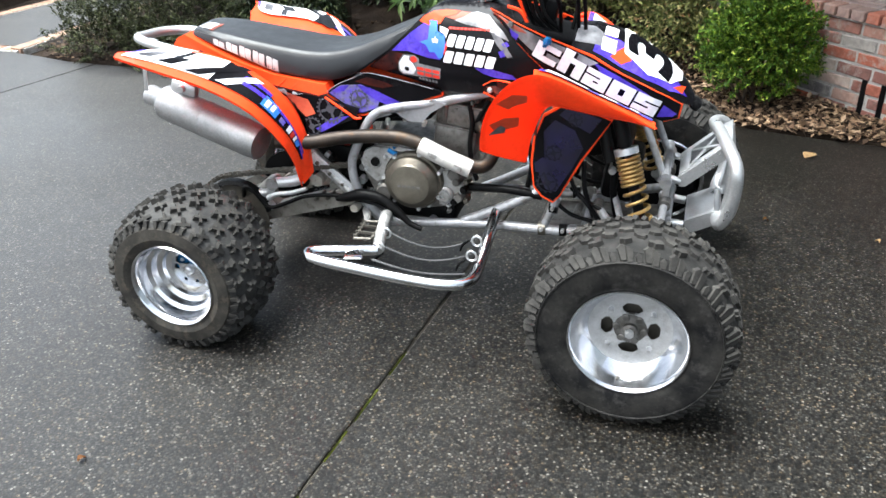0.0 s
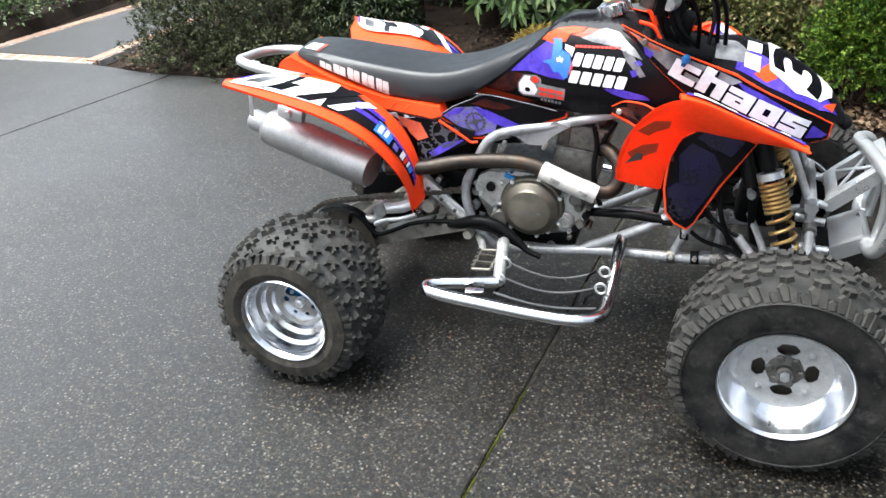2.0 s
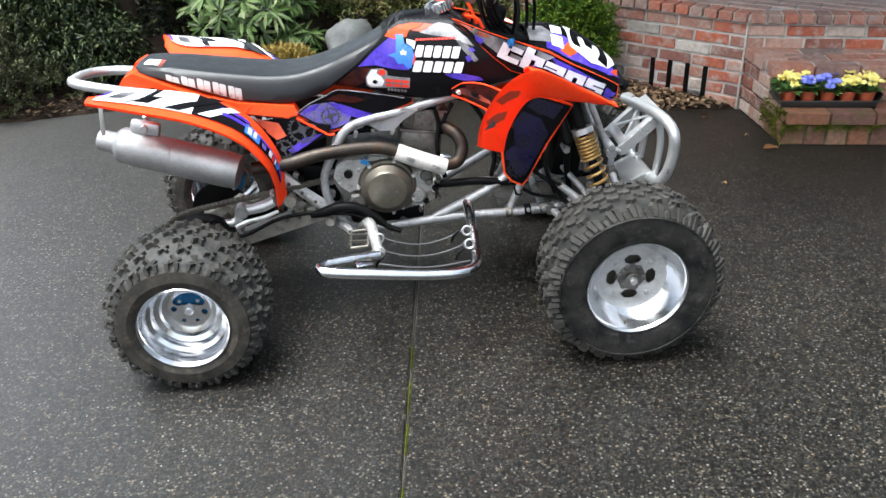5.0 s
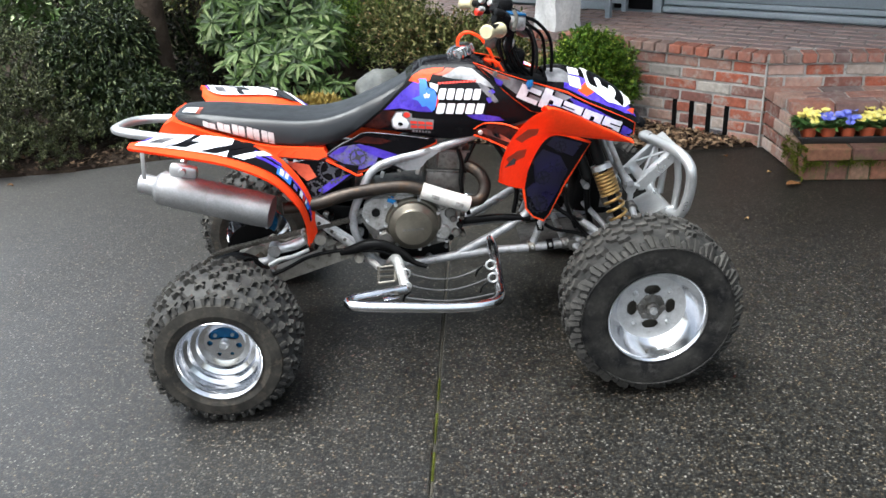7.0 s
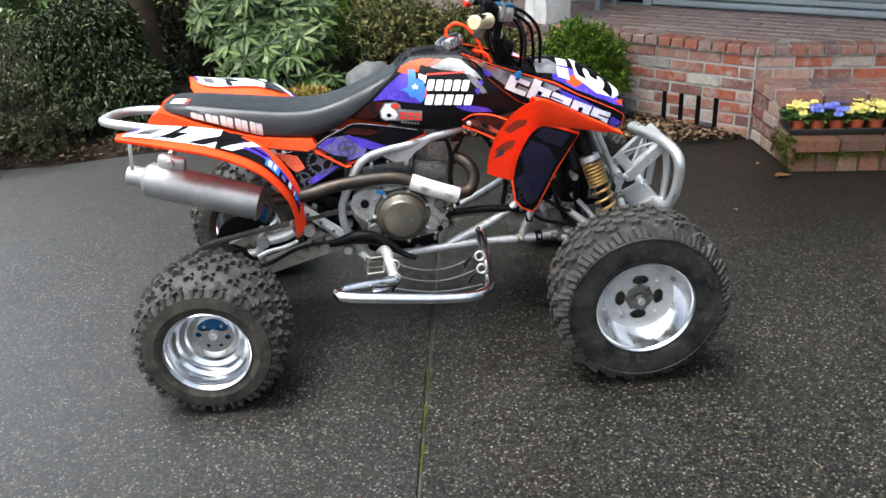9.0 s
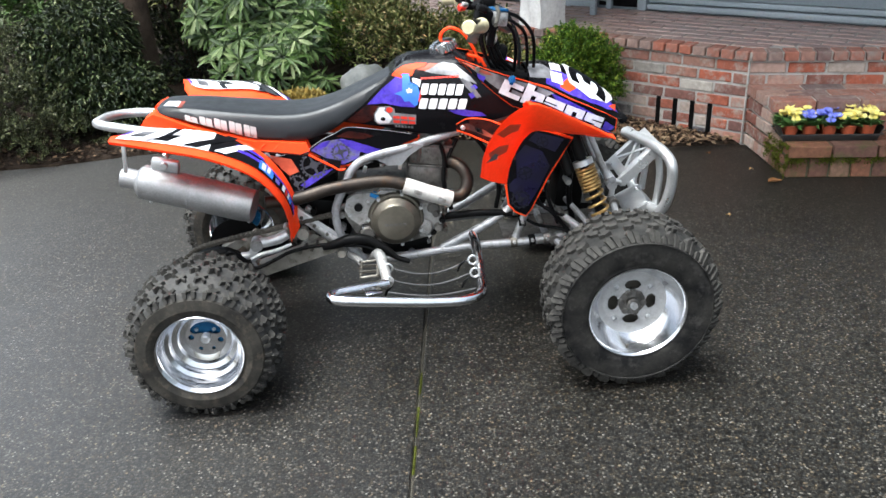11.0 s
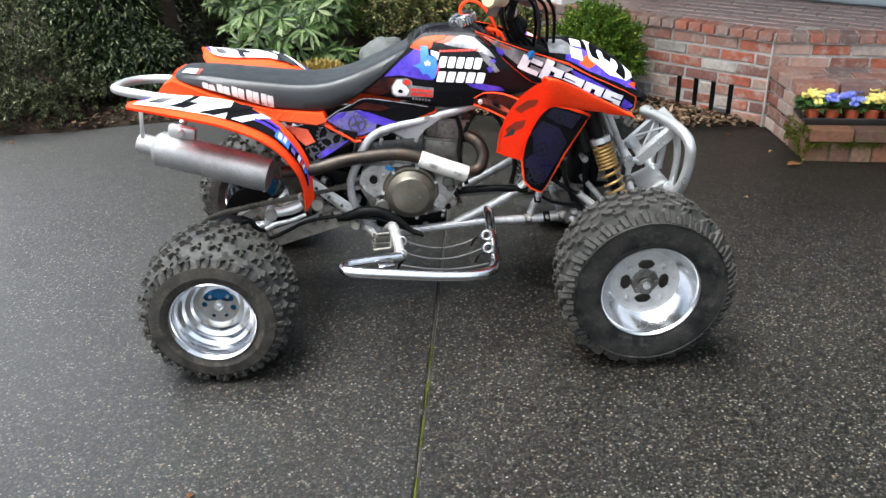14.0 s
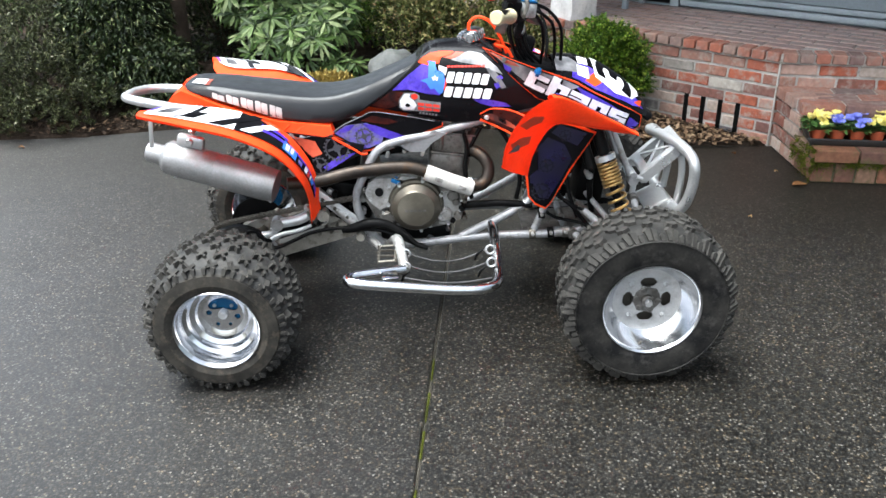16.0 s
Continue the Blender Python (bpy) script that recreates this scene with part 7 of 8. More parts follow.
for k in range(4):
    part("wire", bar([(0.262 + 0.012 * k, -0.10 + 0.02 * k, 1.03), (0.258 + 0.014 * k, -0.085 + 0.01 * k, 0.97), (0.275 + 0.015 * k, -0.07, 0.91), (0.30 + 0.02 * k, -0.05, 0.865)], 0.0055, 8), HOSE, bike)
part("ignition_lead", bar([(0.215, -0.055, 0.925), (0.25, -0.06, 0.915), (0.27, -0.06, 0.885)], 0.005, 8), ORANGE, bike)
cap_at = Vector((0.148, 0, 0.925))
bm = bmesh.new()
lathe(bm, [(0.0005, 0.036), (0.024, 0.036), (0.032, 0.031), (0.033, 0.006), (0.029, 0.0), (0.0005, 0.0)], 30, Matrix.Translation(cap_at) @ pose(0, 0, 0, 90, 0, 0) @ pose(0, 0, 0, 0, 0, 0))
bmesh.ops.scale(bm, vec=(1.18, 1.18, 1.12), verts=bm.verts[:], space=Matrix.Translation(-cap_at))
bmesh.ops.rotate(bm, cent=cap_at, matrix=Matrix.Rotation(radians(-16), 3, "Y"), verts=bm.verts[:])
fuel_cap = part("fuel_cap", bm, POLISHED, bike, "knurled aluminium fuel cap")
for k in range(12):
    a = k * math.tau / 12
    bm = box(bmesh.new(), (0.012, 0.010, 0.027), Matrix.Translation(cap_at) @ pose(0, 0, 0, 0, -16, 0) @ pose(0.038 * math.cos(a), 0.038 * math.sin(a), 0.019, 0, 0, math.degrees(a)), 0.002)
    part("ridge", bm, POLISHED, fuel_cap)
bm = bmesh.new()
lathe(bm, [(0.0005, 0.03), (0.028, 0.03), (0.045, -0.02), (0.0005, -0.02)], 28, pose(0.135, 0, 0.90, 90, 0, 0))
part("filler_neck", bm, BLACK_PLASTIC, bike)
part("vent_tube", bar([(0.135, 0, 0.955), (0.138, 0, 0.985), (0.165, -0.005, 1.003), (0.205, -0.01, 0.985), (0.235, -0.015, 0.94), (0.255, -0.015, 0.89)], 0.005, 8), ORANGE, bike, "orange breather hose")


# ---- plants ----
def leaf_mesh(name, base, way, up, length, width, droop=0.15, fold=0.25):
    """Many leaves at once: each two folded blades from base along way. All arrays."""
    n = len(base)
    way = way / np.linalg.norm(way, axis=1, keepdims=True)
    side = np.cross(way, up)
    side /= np.maximum(np.linalg.norm(side, axis=1, keepdims=True), 1e-6)
    nrm = np.cross(side, way)
    L, W = length[:, None], width[:, None]
    mid = base + way * L * 0.48
    tip = base + way * L - nrm * L * droop
    a = mid - side * W + nrm * W * fold
    b = mid + side * W + nrm * W * fold
    v = np.stack([base, a, tip, b], 1).reshape(-1, 3)
    k = np.arange(n)[:, None] * 4
    faces = np.concatenate([k + [[0, 1, 2]], k + [[0, 2, 3]]], 0)
    me = bpy.data.meshes.new(name)
    me.vertices.add(len(v))
    me.vertices.foreach_set("co", v.astype(np.float32).ravel())
    me.loops.add(faces.size)
    me.loops.foreach_set("vertex_index", faces.astype(np.int32).ravel())
    me.polygons.add(len(faces))
    me.polygons.foreach_set("loop_start", np.arange(len(faces), dtype=np.int32) * 3)
    me.update(calc_edges=True)
    me.validate()
    return me


def blade_mesh(name, base, way, up, length, width, droop=0.15, fold=0.25):
    """Long leaves with a midrib and a pointed end, each bent down along its length."""
    n = len(base)
    way = way / np.linalg.norm(way, axis=1, keepdims=True)
    side = np.cross(way, up)
    side /= np.maximum(np.linalg.norm(side, axis=1, keepdims=True), 1e-6)
    nrm = np.cross(side, way)
    L, W = length[:, None], width[:, None]
    rib = lambda u: base + way * L * u - nrm * L * droop * u * u
    ring = [rib(0.0)]
    for u, w in ((0.3, 0.85), (0.68, 1.0)):
        ring += [rib(u) - side * W * w + nrm * W * fold, rib(u), rib(u) + side * W * w + nrm * W * fold]
    ring.append(rib(1.0))
    v = np.stack(ring, 1).reshape(-1, 3)
    k = np.arange(n)[:, None] * 8
    faces = np.concatenate([k + [f] for f in ((0, 1, 2), (0, 2, 3), (1, 4, 5), (1, 5, 2), (2, 5, 6), (2, 6, 3), (4, 7, 5), (5, 7, 6))], 0)
    me = bpy.data.meshes.new(name)
    me.from_pydata(v.tolist(), [], faces.tolist())
    return me


def unit(rng, n):
    d = rng.normal(size=(n, 3))
    return d / np.linalg.norm(d, axis=1, keepdims=True)


def blobs(rng, n, lumps, shell=0.35):
    """n places in the outer shell of several lumps (x, y, z, rx, ry, rz), and the way outward there."""
    size = np.array([l[3] * l[4] + l[3] * l[5] for l in lumps])
    pick = rng.choice(len(lumps), n, p=size / size.sum())
    l = np.array(lumps)[pick]
    d = unit(rng, n)
    d[:, 2] = np.where(d[:, 2] < -0.45, -d[:, 2], d[:, 2])
    r = 1 - shell * rng.random(n) ** 1.5
    return l[:, :3] + d * l[:, 3:] * r[:, None], d


def stems(bm, rng, at, lumps, count, r):
    for k in range(count):
        l = lumps[k % len(lumps)]
        d = unit(rng, 1)[0]
        top = Vector((l[0] + d[0] * l[3] * 0.7, l[1] + d[1] * l[4] * 0.7, l[2] + abs(d[2]) * l[5] * 0.7))
        low = Vector(at) + Vector((rng.normal() * 0.05, rng.normal() * 0.05, -0.05))
        mid = low.lerp(top, 0.5) + Vector(rng.normal(size=3) * 0.04)
        tube(bm, [low, mid, top], [r, r * 0.7, r * 0.3], 5, 3)
    return bm


def shrub(name, label, lumps, n, length, width, material, seed, at, outward=0.7, rise=0.3, droop=0.15, fold=0.25, shell=0.4, stem_count=14, stem_r=0.008, group="garden shrubs", sprigs=0):
    """A shrub: woody stems and a ragged crown of single leaves, in clumps."""
    rng = np.random.default_rng(seed)
    t = thing(name, label, "shrub", group)
    for k in range(min(stem_count, 14)):
        part("stem", stems(bmesh.new(), rng, at, lumps[k % len(lumps):k % len(lumps) + 1], 1, stem_r), WOOD, t)
    if sprigs:
        c, d = blobs(rng, sprigs, lumps, shell)
        k = rng.integers(0, sprigs, n)
        u = rng.random(n)[:, None]
        twig = d * outward + np.array([0, 0, rise]) + rng.normal(size=(sprigs, 3)) * 0.35
        twig /= np.linalg.norm(twig, axis=1, keepdims=True)
        base = c[k] + twig[k] * u * length * 5 + rng.normal(size=(n, 3)) * length * 0.25
        way = twig[k] * 0.8 + unit(rng, n) * 0.75
    else:
        base, d = blobs(rng, n, lumps, shell)
        way = d * outward + unit(rng, n) * 0.75 + np.array([0, 0, rise])
    base[:, 2] = np.maximum(base[:, 2], 0.02)
    up = unit(rng, n) * 0.6 + np.array([0, 0, 1.0])
    me = leaf_mesh("crown", base, way, up, length * rng.uniform(0.7, 1.3, n), width * rng.uniform(0.75, 1.25, n), droop, fold)
    mesh_finish(me, material, 0)
    crown = new("crown", me)
    crown.parent = t
    return t


def rosette_shrub(name, label, lumps, count, length, width, material, seed, at):
    """A rhododendron: whorls of long drooping leaves at the ends of its branches."""
    rng = np.random.default_rng(seed)
    t = thing(name, label, "shrub", "garden shrubs")
    part("stem", stems(bmesh.new(), rng, at, lumps, 26, 0.012), WOOD, t)
    c, d = blobs(rng, count, lumps, 0.3)
    per = 11
    k = np.repeat(np.arange(count), per)
    a = np.tile(np.arange(per) * 2.4, count) + rng.random(count)[k] * 6
    axis = d * 0.6 + np.array([0, -0.45, 0.6]) + rng.normal(size=(count, 3)) * 0.15
    axis /= np.linalg.norm(axis, axis=1, keepdims=True)
    s = np.cross(axis, [0.3, 0.2, 1.0])
    s /= np.linalg.norm(s, axis=1, keepdims=True)
    u = np.cross(axis, s)
    lift = rng.uniform(-0.25, 0.45, len(k))[:, None]
    way = s[k] * np.cos(a)[:, None] + u[k] * np.sin(a)[:, None] + axis[k] * lift
    base = c[k] + way * 0.012 + axis[k] * rng.uniform(-0.02, 0.01, len(k))[:, None]
    n = len(k)
    me = blade_mesh("crown", base, way, axis[k] + rng.normal(size=(n, 3)) * 0.15, length * rng.uniform(0.7, 1.2, n), width * rng.uniform(0.8, 1.2, n), 0.22, 0.18)
    mesh_finish(me, material, 0)
    new("crown", me).parent = t
    return t


rosette_shrub("rhododendron", "broad rhododendron with whorls of pale green leaves", [(-0.97, 3.0, 0.33, 0.22, 0.36, 0.22), (-0.74, 2.95, 0.28, 0.24, 0.34, 0.25), (-0.88, 3.25, 0.66, 0.38, 0.40, 0.34), (-1.13, 3.2, 0.52, 0.22, 0.34, 0.24), (-0.60, 3.05, 0.42, 0.2, 0.3, 0.24), (-0.53, 2.8, 0.12, 0.14, 0.16, 0.10)], 320, 0.108, 0.0112, LEAF_RHODO, 4, (-0.9, 3.1, 0.05))
shrub("heath_bush", "low bushy heath with fine grey-green foliage", [(-2.92, 2.17, 0.16, 0.28, 0.3, 0.26), (-2.6, 2.10, 0.17, 0.34, 0.34, 0.30), (-2.25, 2.12, 0.2, 0.34, 0.34, 0.32), (-2.45, 2.55, 0.33, 0.42, 0.4, 0.36), (-2.02, 2.42, 0.2, 0.26, 0.3, 0.28), (-2.85, 2.5, 0.28, 0.34, 0.4, 0.34), (-2.3, 2.03, 0.07, 0.30, 0.16, 0.13), (-2.75, 2.02, 0.07, 0.30, 0.16, 0.13), (-1.92, 2.16, 0.08, 0.24, 0.2, 0.14)], 66000, 0.020, 0.0036, LEAF_HEATH, 6, (-2.4, 2.4, 0.0), shell=0.45, sprigs=1500, rise=0.5)
shrub("dark_evergreen", "dark drooping evergreen shrub beside the driveway", [(-1.78, 2.46, 0.24, 0.28, 0.30, 0.28), (-1.58, 2.42, 0.22, 0.22, 0.26, 0.24), (-1.80, 2.56, 0.54, 0.28, 0.30, 0.30), (-1.98, 2.6, 0.4, 0.26, 0.32, 0.34)], 20000, 0.036, 0.0060, LEAF_DARK, 7, (-1.68, 2.55, 0.0), rise=-0.35, droop=0.35, shell=0.5)
shrub("laurel", "tall broad-leaved laurel behind lower shrubs", [(-2.7, 3.3, 0.65, 0.55, 0.45, 0.5), (-2.15, 3.3, 0.75, 0.4, 0.4, 0.5), (-3.1, 3.5, 0.6, 0.45, 0.45, 0.5), (-2.4, 3.5, 0.85, 0.5, 0.4, 0.3)], 11000, 0.062, 0.0125, LEAF_LAUREL, 8, (-2.6, 3.4, 0.0), rise=0.4, shell=0.45)
shrub("boxwood_ball", "round clipped boxwood in front of the brick wall", [(0.995, 1.965, 0.305, 0.225, 0.215, 0.23), (0.945, 1.945, 0.25, 0.19, 0.19, 0.20), (1.065, 1.97, 0.28, 0.185, 0.185, 0.21), (0.99, 1.94, 0.40, 0.16, 0.16, 0.15), (0.985, 1.95, 0.16, 0.17, 0.17, 0.14)], 42000, 0.017, 0.0050, LEAF_BOX, 9, (0.99, 1.97, 0.03), rise=0.3, shell=0.45, sprigs=1100)
shrub("yellowing_shrub", "open shrub with yellowing sparse leaves", [(0.05, 3.1, 0.28, 0.24, 0.26, 0.22), (0.25, 3.0, 0.26, 0.24, 0.26, 0.22), (-0.08, 3.3, 0.36, 0.22, 0.26, 0.2), (0.5, 2.75, 0.25, 0.24, 0.26, 0.24), (0.62, 2.45, 0.2, 0.2, 0.2, 0.2)], 13000, 0.034, 0.0075, LEAF_NANDINA, 10, (0.1, 3.0, 0.05), rise=0.5, shell=0.6, stem_count=40, stem_r=0.005, sprigs=700)
shrub("green_conifer_bush", "soft green bush at the back of the bed", [(-0.50, 3.5, 0.24, 0.28, 0.26, 0.32), (-0.18, 3.6, 0.27, 0.32, 0.28, 0.32)], 12000, 0.026, 0.0045, LEAF_BOX, 11, (-0.3, 3.7, 0.0), rise=0.6, shell=0.5, sprigs=600)
shrub("dark_hedge", "dark evergreen hedge at the back of the bed", [(-1.9, 3.7, 0.5, 0.5, 0.35, 0.5), (-1.40, 3.5, 0.20, 0.34, 0.22, 0.30), (-1.15, 3.7, 0.22, 0.34, 0.22, 0.30), (-1.3, 4.1, 0.55, 0.55, 0.4, 0.55), (-0.75, 4.3, 0.4, 0.5, 0.4, 0.45)], 19000, 0.05, 0.010, LEAF_DARK, 12, (-1.4, 4.0, 0.0), shell=0.5)
shrub("brown_shrub", "leggy shrub with brownish-green leaves", [(-1.45, 3.35, 0.75, 0.26, 0.3, 0.35), (-1.3, 3.5, 0.95, 0.3, 0.3, 0.3)], 2600, 0.04, 0.009, LEAF_NANDINA, 13, (-1.4, 3.4, 0.0), shell=0.7, stem_count=30, stem_r=0.006)
shrub("path_hedge", "light green hedge along the garden path", [(-4.75, 2.55, 0.22, 0.36, 0.34, 0.3), (-5.2, 2.5, 0.26, 0.42, 0.4, 0.32), (-4.7, 3.0, 0.22, 0.3, 0.4, 0.28), (-5.6, 2.9, 0.3, 0.6, 0.6, 0.4)], 9000, 0.036, 0.0105, LEAF_LAUREL, 14, (-4.9, 2.7, 0.0), rise=0.5, shell=0.4)
shrub("grey_hedge", "grey-green hedge beyond the garden path", [(-4.45, 3.5, 0.25, 0.3, 0.4, 0.3), (-4.35, 4.1, 0.3, 0.36, 0.5, 0.36), (-4.9, 3.9, 0.35, 0.5, 0.5, 0.4), (-3.6, 4.9, 0.4, 1.0, 0.4, 0.5)], 13000, 0.026, 0.006, LEAF_HEATH, 15, (-4.5, 3.8, 0.0), rise=0.5, shell=0.4, sprigs=900)
shrub("bronze_bush", "bronze-tinged bush near the rocks", [(0.75, 2.35, 0.2, 0.2, 0.2, 0.2), (0.4, 2.35, 0.12, 0.2, 0.2, 0.12)], 1800, 0.028, 0.007, LEAF_NANDINA, 16, (0.6, 2.35, 0.0), shell=0.7, stem_r=0.004)
shrub("dry_fern", "small clump of dry yellow-brown fern", [(-0.6, 2.5, 0.08, 0.2, 0.14, 0.1)], 1600, 0.045, 0.006, leaf_material("dry_fern_leaf", [(0, (0.20, 0.13, 0.03)), (1, (0.33, 0.26, 0.07))]), 17, (-0.6, 2.5, 0.0), rise=0.4, shell=0.8, stem_count=4, stem_r=0.003)


def tree(x, y, r, h, lean, label, crown_r, leaves, seed):
    """A trunk that forks into rising limbs under a ragged crown of single leaves in clumps."""
    t = thing("tree", label, "tree", "garden trees")
    rng = np.random.default_rng(seed)
    path = [Vector((x, y, -0.05)), Vector((x + lean * 0.3, y, h * 0.3)), Vector((x + lean * 0.7, y + 0.05, h * 0.7)), Vector((x + lean, y, h))]
    part("trunk", bar(path, [r * 1.5, r, r * 0.9, r * 0.7], 14), WOOD, t)
    lumps = []
    for k in range(9):
        a = k * 2.4 + seed
        p = path[2].lerp(path[3], k * 0.11)
        reach = crown_r * (1.0 - 0.06 * k)
        tip = p + Vector((math.cos(a) * reach, math.sin(a) * reach, 0.35 + 0.16 * k))
        part("limb", bar([p, p.lerp(tip, 0.5) + Vector((0, 0, 0.12)), tip], [r * 0.45, r * 0.3, r * 0.1], 8), WOOD, t)
        for u in (0.6, 1.0):
            q = p.lerp(tip, u) + Vector(rng.normal(size=3) * 0.12)
            lumps.append((q.x, q.y, q.z, 0.34 * crown_r, 0.34 * crown_r, 0.24 * crown_r))
    base, d = blobs(rng, leaves, lumps, 0.85)
    me = leaf_mesh("crown", base, d + unit(rng, leaves), unit(rng, leaves) + np.array([0, 0, 1.0]), rng.uniform(0.07, 0.12, leaves), rng.uniform(0.018, 0.03, leaves))
    mesh_finish(me, LEAF_DARK, 0)
    new("crown", me).parent = t


tree(-1.60, 2.86, 0.075, 3.6, 0.05, "dark tree trunk rising behind the shrubs", 1.3, 6000, 31)
# two trees out of view, added to block sky and darken reflections
tree(-0.6, 6.2, 0.12, 3.6, -0.1, "unseen dark evergreen tree, added to block sky behind the bed", 1.9, 16000, 32)
tree(1.2, 6.6, 0.12, 3.8, 0.15, "unseen dark evergreen tree, added to block sky behind the bed", 1.9, 16000, 33)


def boulder(name, label, x, y, z, rx, ry, rz, material, seed):
    bm = bmesh.new()
    bmesh.ops.create_icosphere(bm, subdivisions=4, radius=1)
    for v in bm.verts:
        d = v.co.normalized()
        k = 1 + 0.16 * noise.noise(d * 1.4 + Vector((seed, 0, 0))) + 0.05 * noise.noise(d * 5 + Vector((0, seed, 0)))
        v.co = Vector((d.x * rx * k, d.y * ry * k, max(d.z, -0.5) * rz * k))
    ob = part(name, bm, material, None, label, 80, pose(x, y, z, 0, 0, seed * 40))
    return tagged(ob, category="rock", group="garden rocks")


boulder("boulder", "smooth grey boulder in the planting bed", -0.19, 2.62, 0.13, 0.175, 0.15, 0.185, ROCK, 2)
boulder("boulder", "flat mossy grey rock in the planting bed", 0.02, 2.75, 0.07, 0.13, 0.11, 0.12, ROCK, 5)
boulder("boulder", "small tan stone in the mulch", -0.47, 2.3, 0.04, 0.1, 0.07, 0.06, TAN_ROCK, 3)
boulder("boulder", "small grey stone by the driveway's edge", 0.62, 1.98, 0.03, 0.06, 0.05, 0.045, ROCK, 7)


def chips(name, label, n, seed, box_, size, material):
    """Loose bark and leaves, each a small bent flake."""
    rng = np.random.default_rng(seed)
    x = rng.uniform(box_[0], box_[1], n)
    y = rng.uniform(0, 1, n)
    ok = []
    for k in range(n):
        e = edge_y(x[k])
        yy = e + 0.005 + (box_[2] * y[k] ** 1.3)
        w = (Vector((x[k], yy, 0)) - CORNER).dot(N1)
        if w > 0.012 or x[k] < 0.3:
            ok.append((x[k], yy))
    p = np.array(ok)
    m = len(p)
    d = np.array([max(q[1] - edge_y(q[0]), 0) for q in p])
    z = np.minimum(0.010 + 0.05 * d, 0.12) + rng.uniform(0.004, 0.026, m)
    base = np.column_stack([p, z])
    way = unit(rng, m) * np.array([1, 1, 0.35])
    up = np.array([0, 0, 1.0]) + unit(rng, m) * 0.45
    me = leaf_mesh(name, base, way, up, size * rng.uniform(0.5, 1.4, m), size * rng.uniform(0.18, 0.42, m), rng.uniform(-0.1, 0.1), 0.3)
    mesh_finish(me, material, 0)
    return tagged(new(name, me), label, "mulch", kind="stuff")


chips("bark_mulch", "loose tan bark chips and dead leaves below the wall", 5200, 41, (0.25, 1.8, 0.75), 0.036, BARK)
# litter colours darkened to paint the shade under the shrubs
chips("dead_leaves", "scattered dead leaves and bark on dark soil", 2600, 42, (-3.3, 0.4, 0.9), 0.035, varied("damp_litter", [(0.0, (0.016, 0.010, 0.007)), (0.5, (0.034, 0.021, 0.013)), (0.85, (0.065, 0.042, 0.025)), (1.0, (0.15, 0.10, 0.06))], 0.8, island=True, grain=80))


def fallen_leaf(x, y, turn, size):
    bm = bmesh.new()
    rows = []
    for u in np.linspace(0, 1, 7):
        w = size * 0.34 * math.sin(math.pi * min(0.06 + u * 0.92, 1)) + 0.0008
        rows.append([(size * (u - 0.5), v * w, 0.004 + abs(v) * 0.006 + 0.005 * math.sin(u * 4)) for v in (-1, -0.5, 0, 0.5, 1)])
    ob = part("fallen_leaf", skin(rows, 0.0006), bpy.data.materials["damp_leaf"], None, "curled brown leaf lying on the concrete", 60, pose(x, y, 0.001, 0, 0, turn))
    tagged(ob, category="leaf", group="fallen leaves")


varied("damp_leaf", [(0, (0.10, 0.045, 0.018)), (0.5, (0.16, 0.085, 0.035)), (1, (0.30, 0.20, 0.10))], 0.6)
for x, y, a, s in ((1.765, 0.975, 10, 0.075), (1.228, 1.376, 60, 0.08), (-0.63, -1.06, 70, 0.022), (1.03, 0.70, 20, 0.02), (1.40, 0.62, 120, 0.02), (0.55, 1.45, 40, 0.035), (1.6, 1.42, 100, 0.03), (-2.2, 1.75, 10, 0.03), (1.72, 1.15, 20, 0.025)):
    fallen_leaf(x, y, a, s)


# ---- flower tray on the low step ----
def potted_flower(x, y, z, colour, seed, label):
    rng = np.random.default_rng(seed)
    t = thing("potted_primula", label, "flower pot", "flowers in the tray", at=(x, y, z))
    part("pot", lathe(bmesh.new(), [(0.026, 0.0), (0.035, 0.058), (0.038, 0.058), (0.038, 0.066), (0.032, 0.066), (0.024, 0.004)], 18, pose(0, 0, 0, 90, 0, 0)), POT, t)
    n = 36
    a = rng.uniform(0, math.tau, n)
    way = np.column_stack([np.cos(a), np.sin(a), rng.uniform(0.1, 0.9, n)])
    base = np.column_stack([np.cos(a) * 0.008, np.sin(a) * 0.008, np.full(n, 0.06)])
    me = leaf_mesh("leaves", base, way, np.tile([0, 0, 1.0], (n, 1)) + unit(rng, n) * 0.2, rng.uniform(0.05, 0.082, n), rng.uniform(0.014, 0.021, n), 0.2, 0.25)
    mesh_finish(me, LEAF_FLOWER, 0)
    new("leaves", me).parent = t
    for k in range(6):
        heads, ways, ups = [], [], []
        h = np.array([rng.normal() * 0.024, rng.normal() * 0.024, rng.uniform(0.092, 0.128)])
        tilt = unit(rng, 1)[0] * 0.5 + np.array([0, -0.7, 0])
        for j in range(6):
            b = j * math.tau / 6 + k
            heads.append(h)
            ways.append([math.cos(b), math.sin(b), 0.25] + tilt * 0.5)
            ups.append(np.array([0, 0, 1.0]) + tilt)
        me = leaf_mesh("flower", np.array(heads), np.array(ways), np.array(ups), np.full(6, 0.024), np.full(6, 0.0135), 0.05, 0.1)
        mesh_finish(me, colour, 0)
        new("flower", me).parent = t


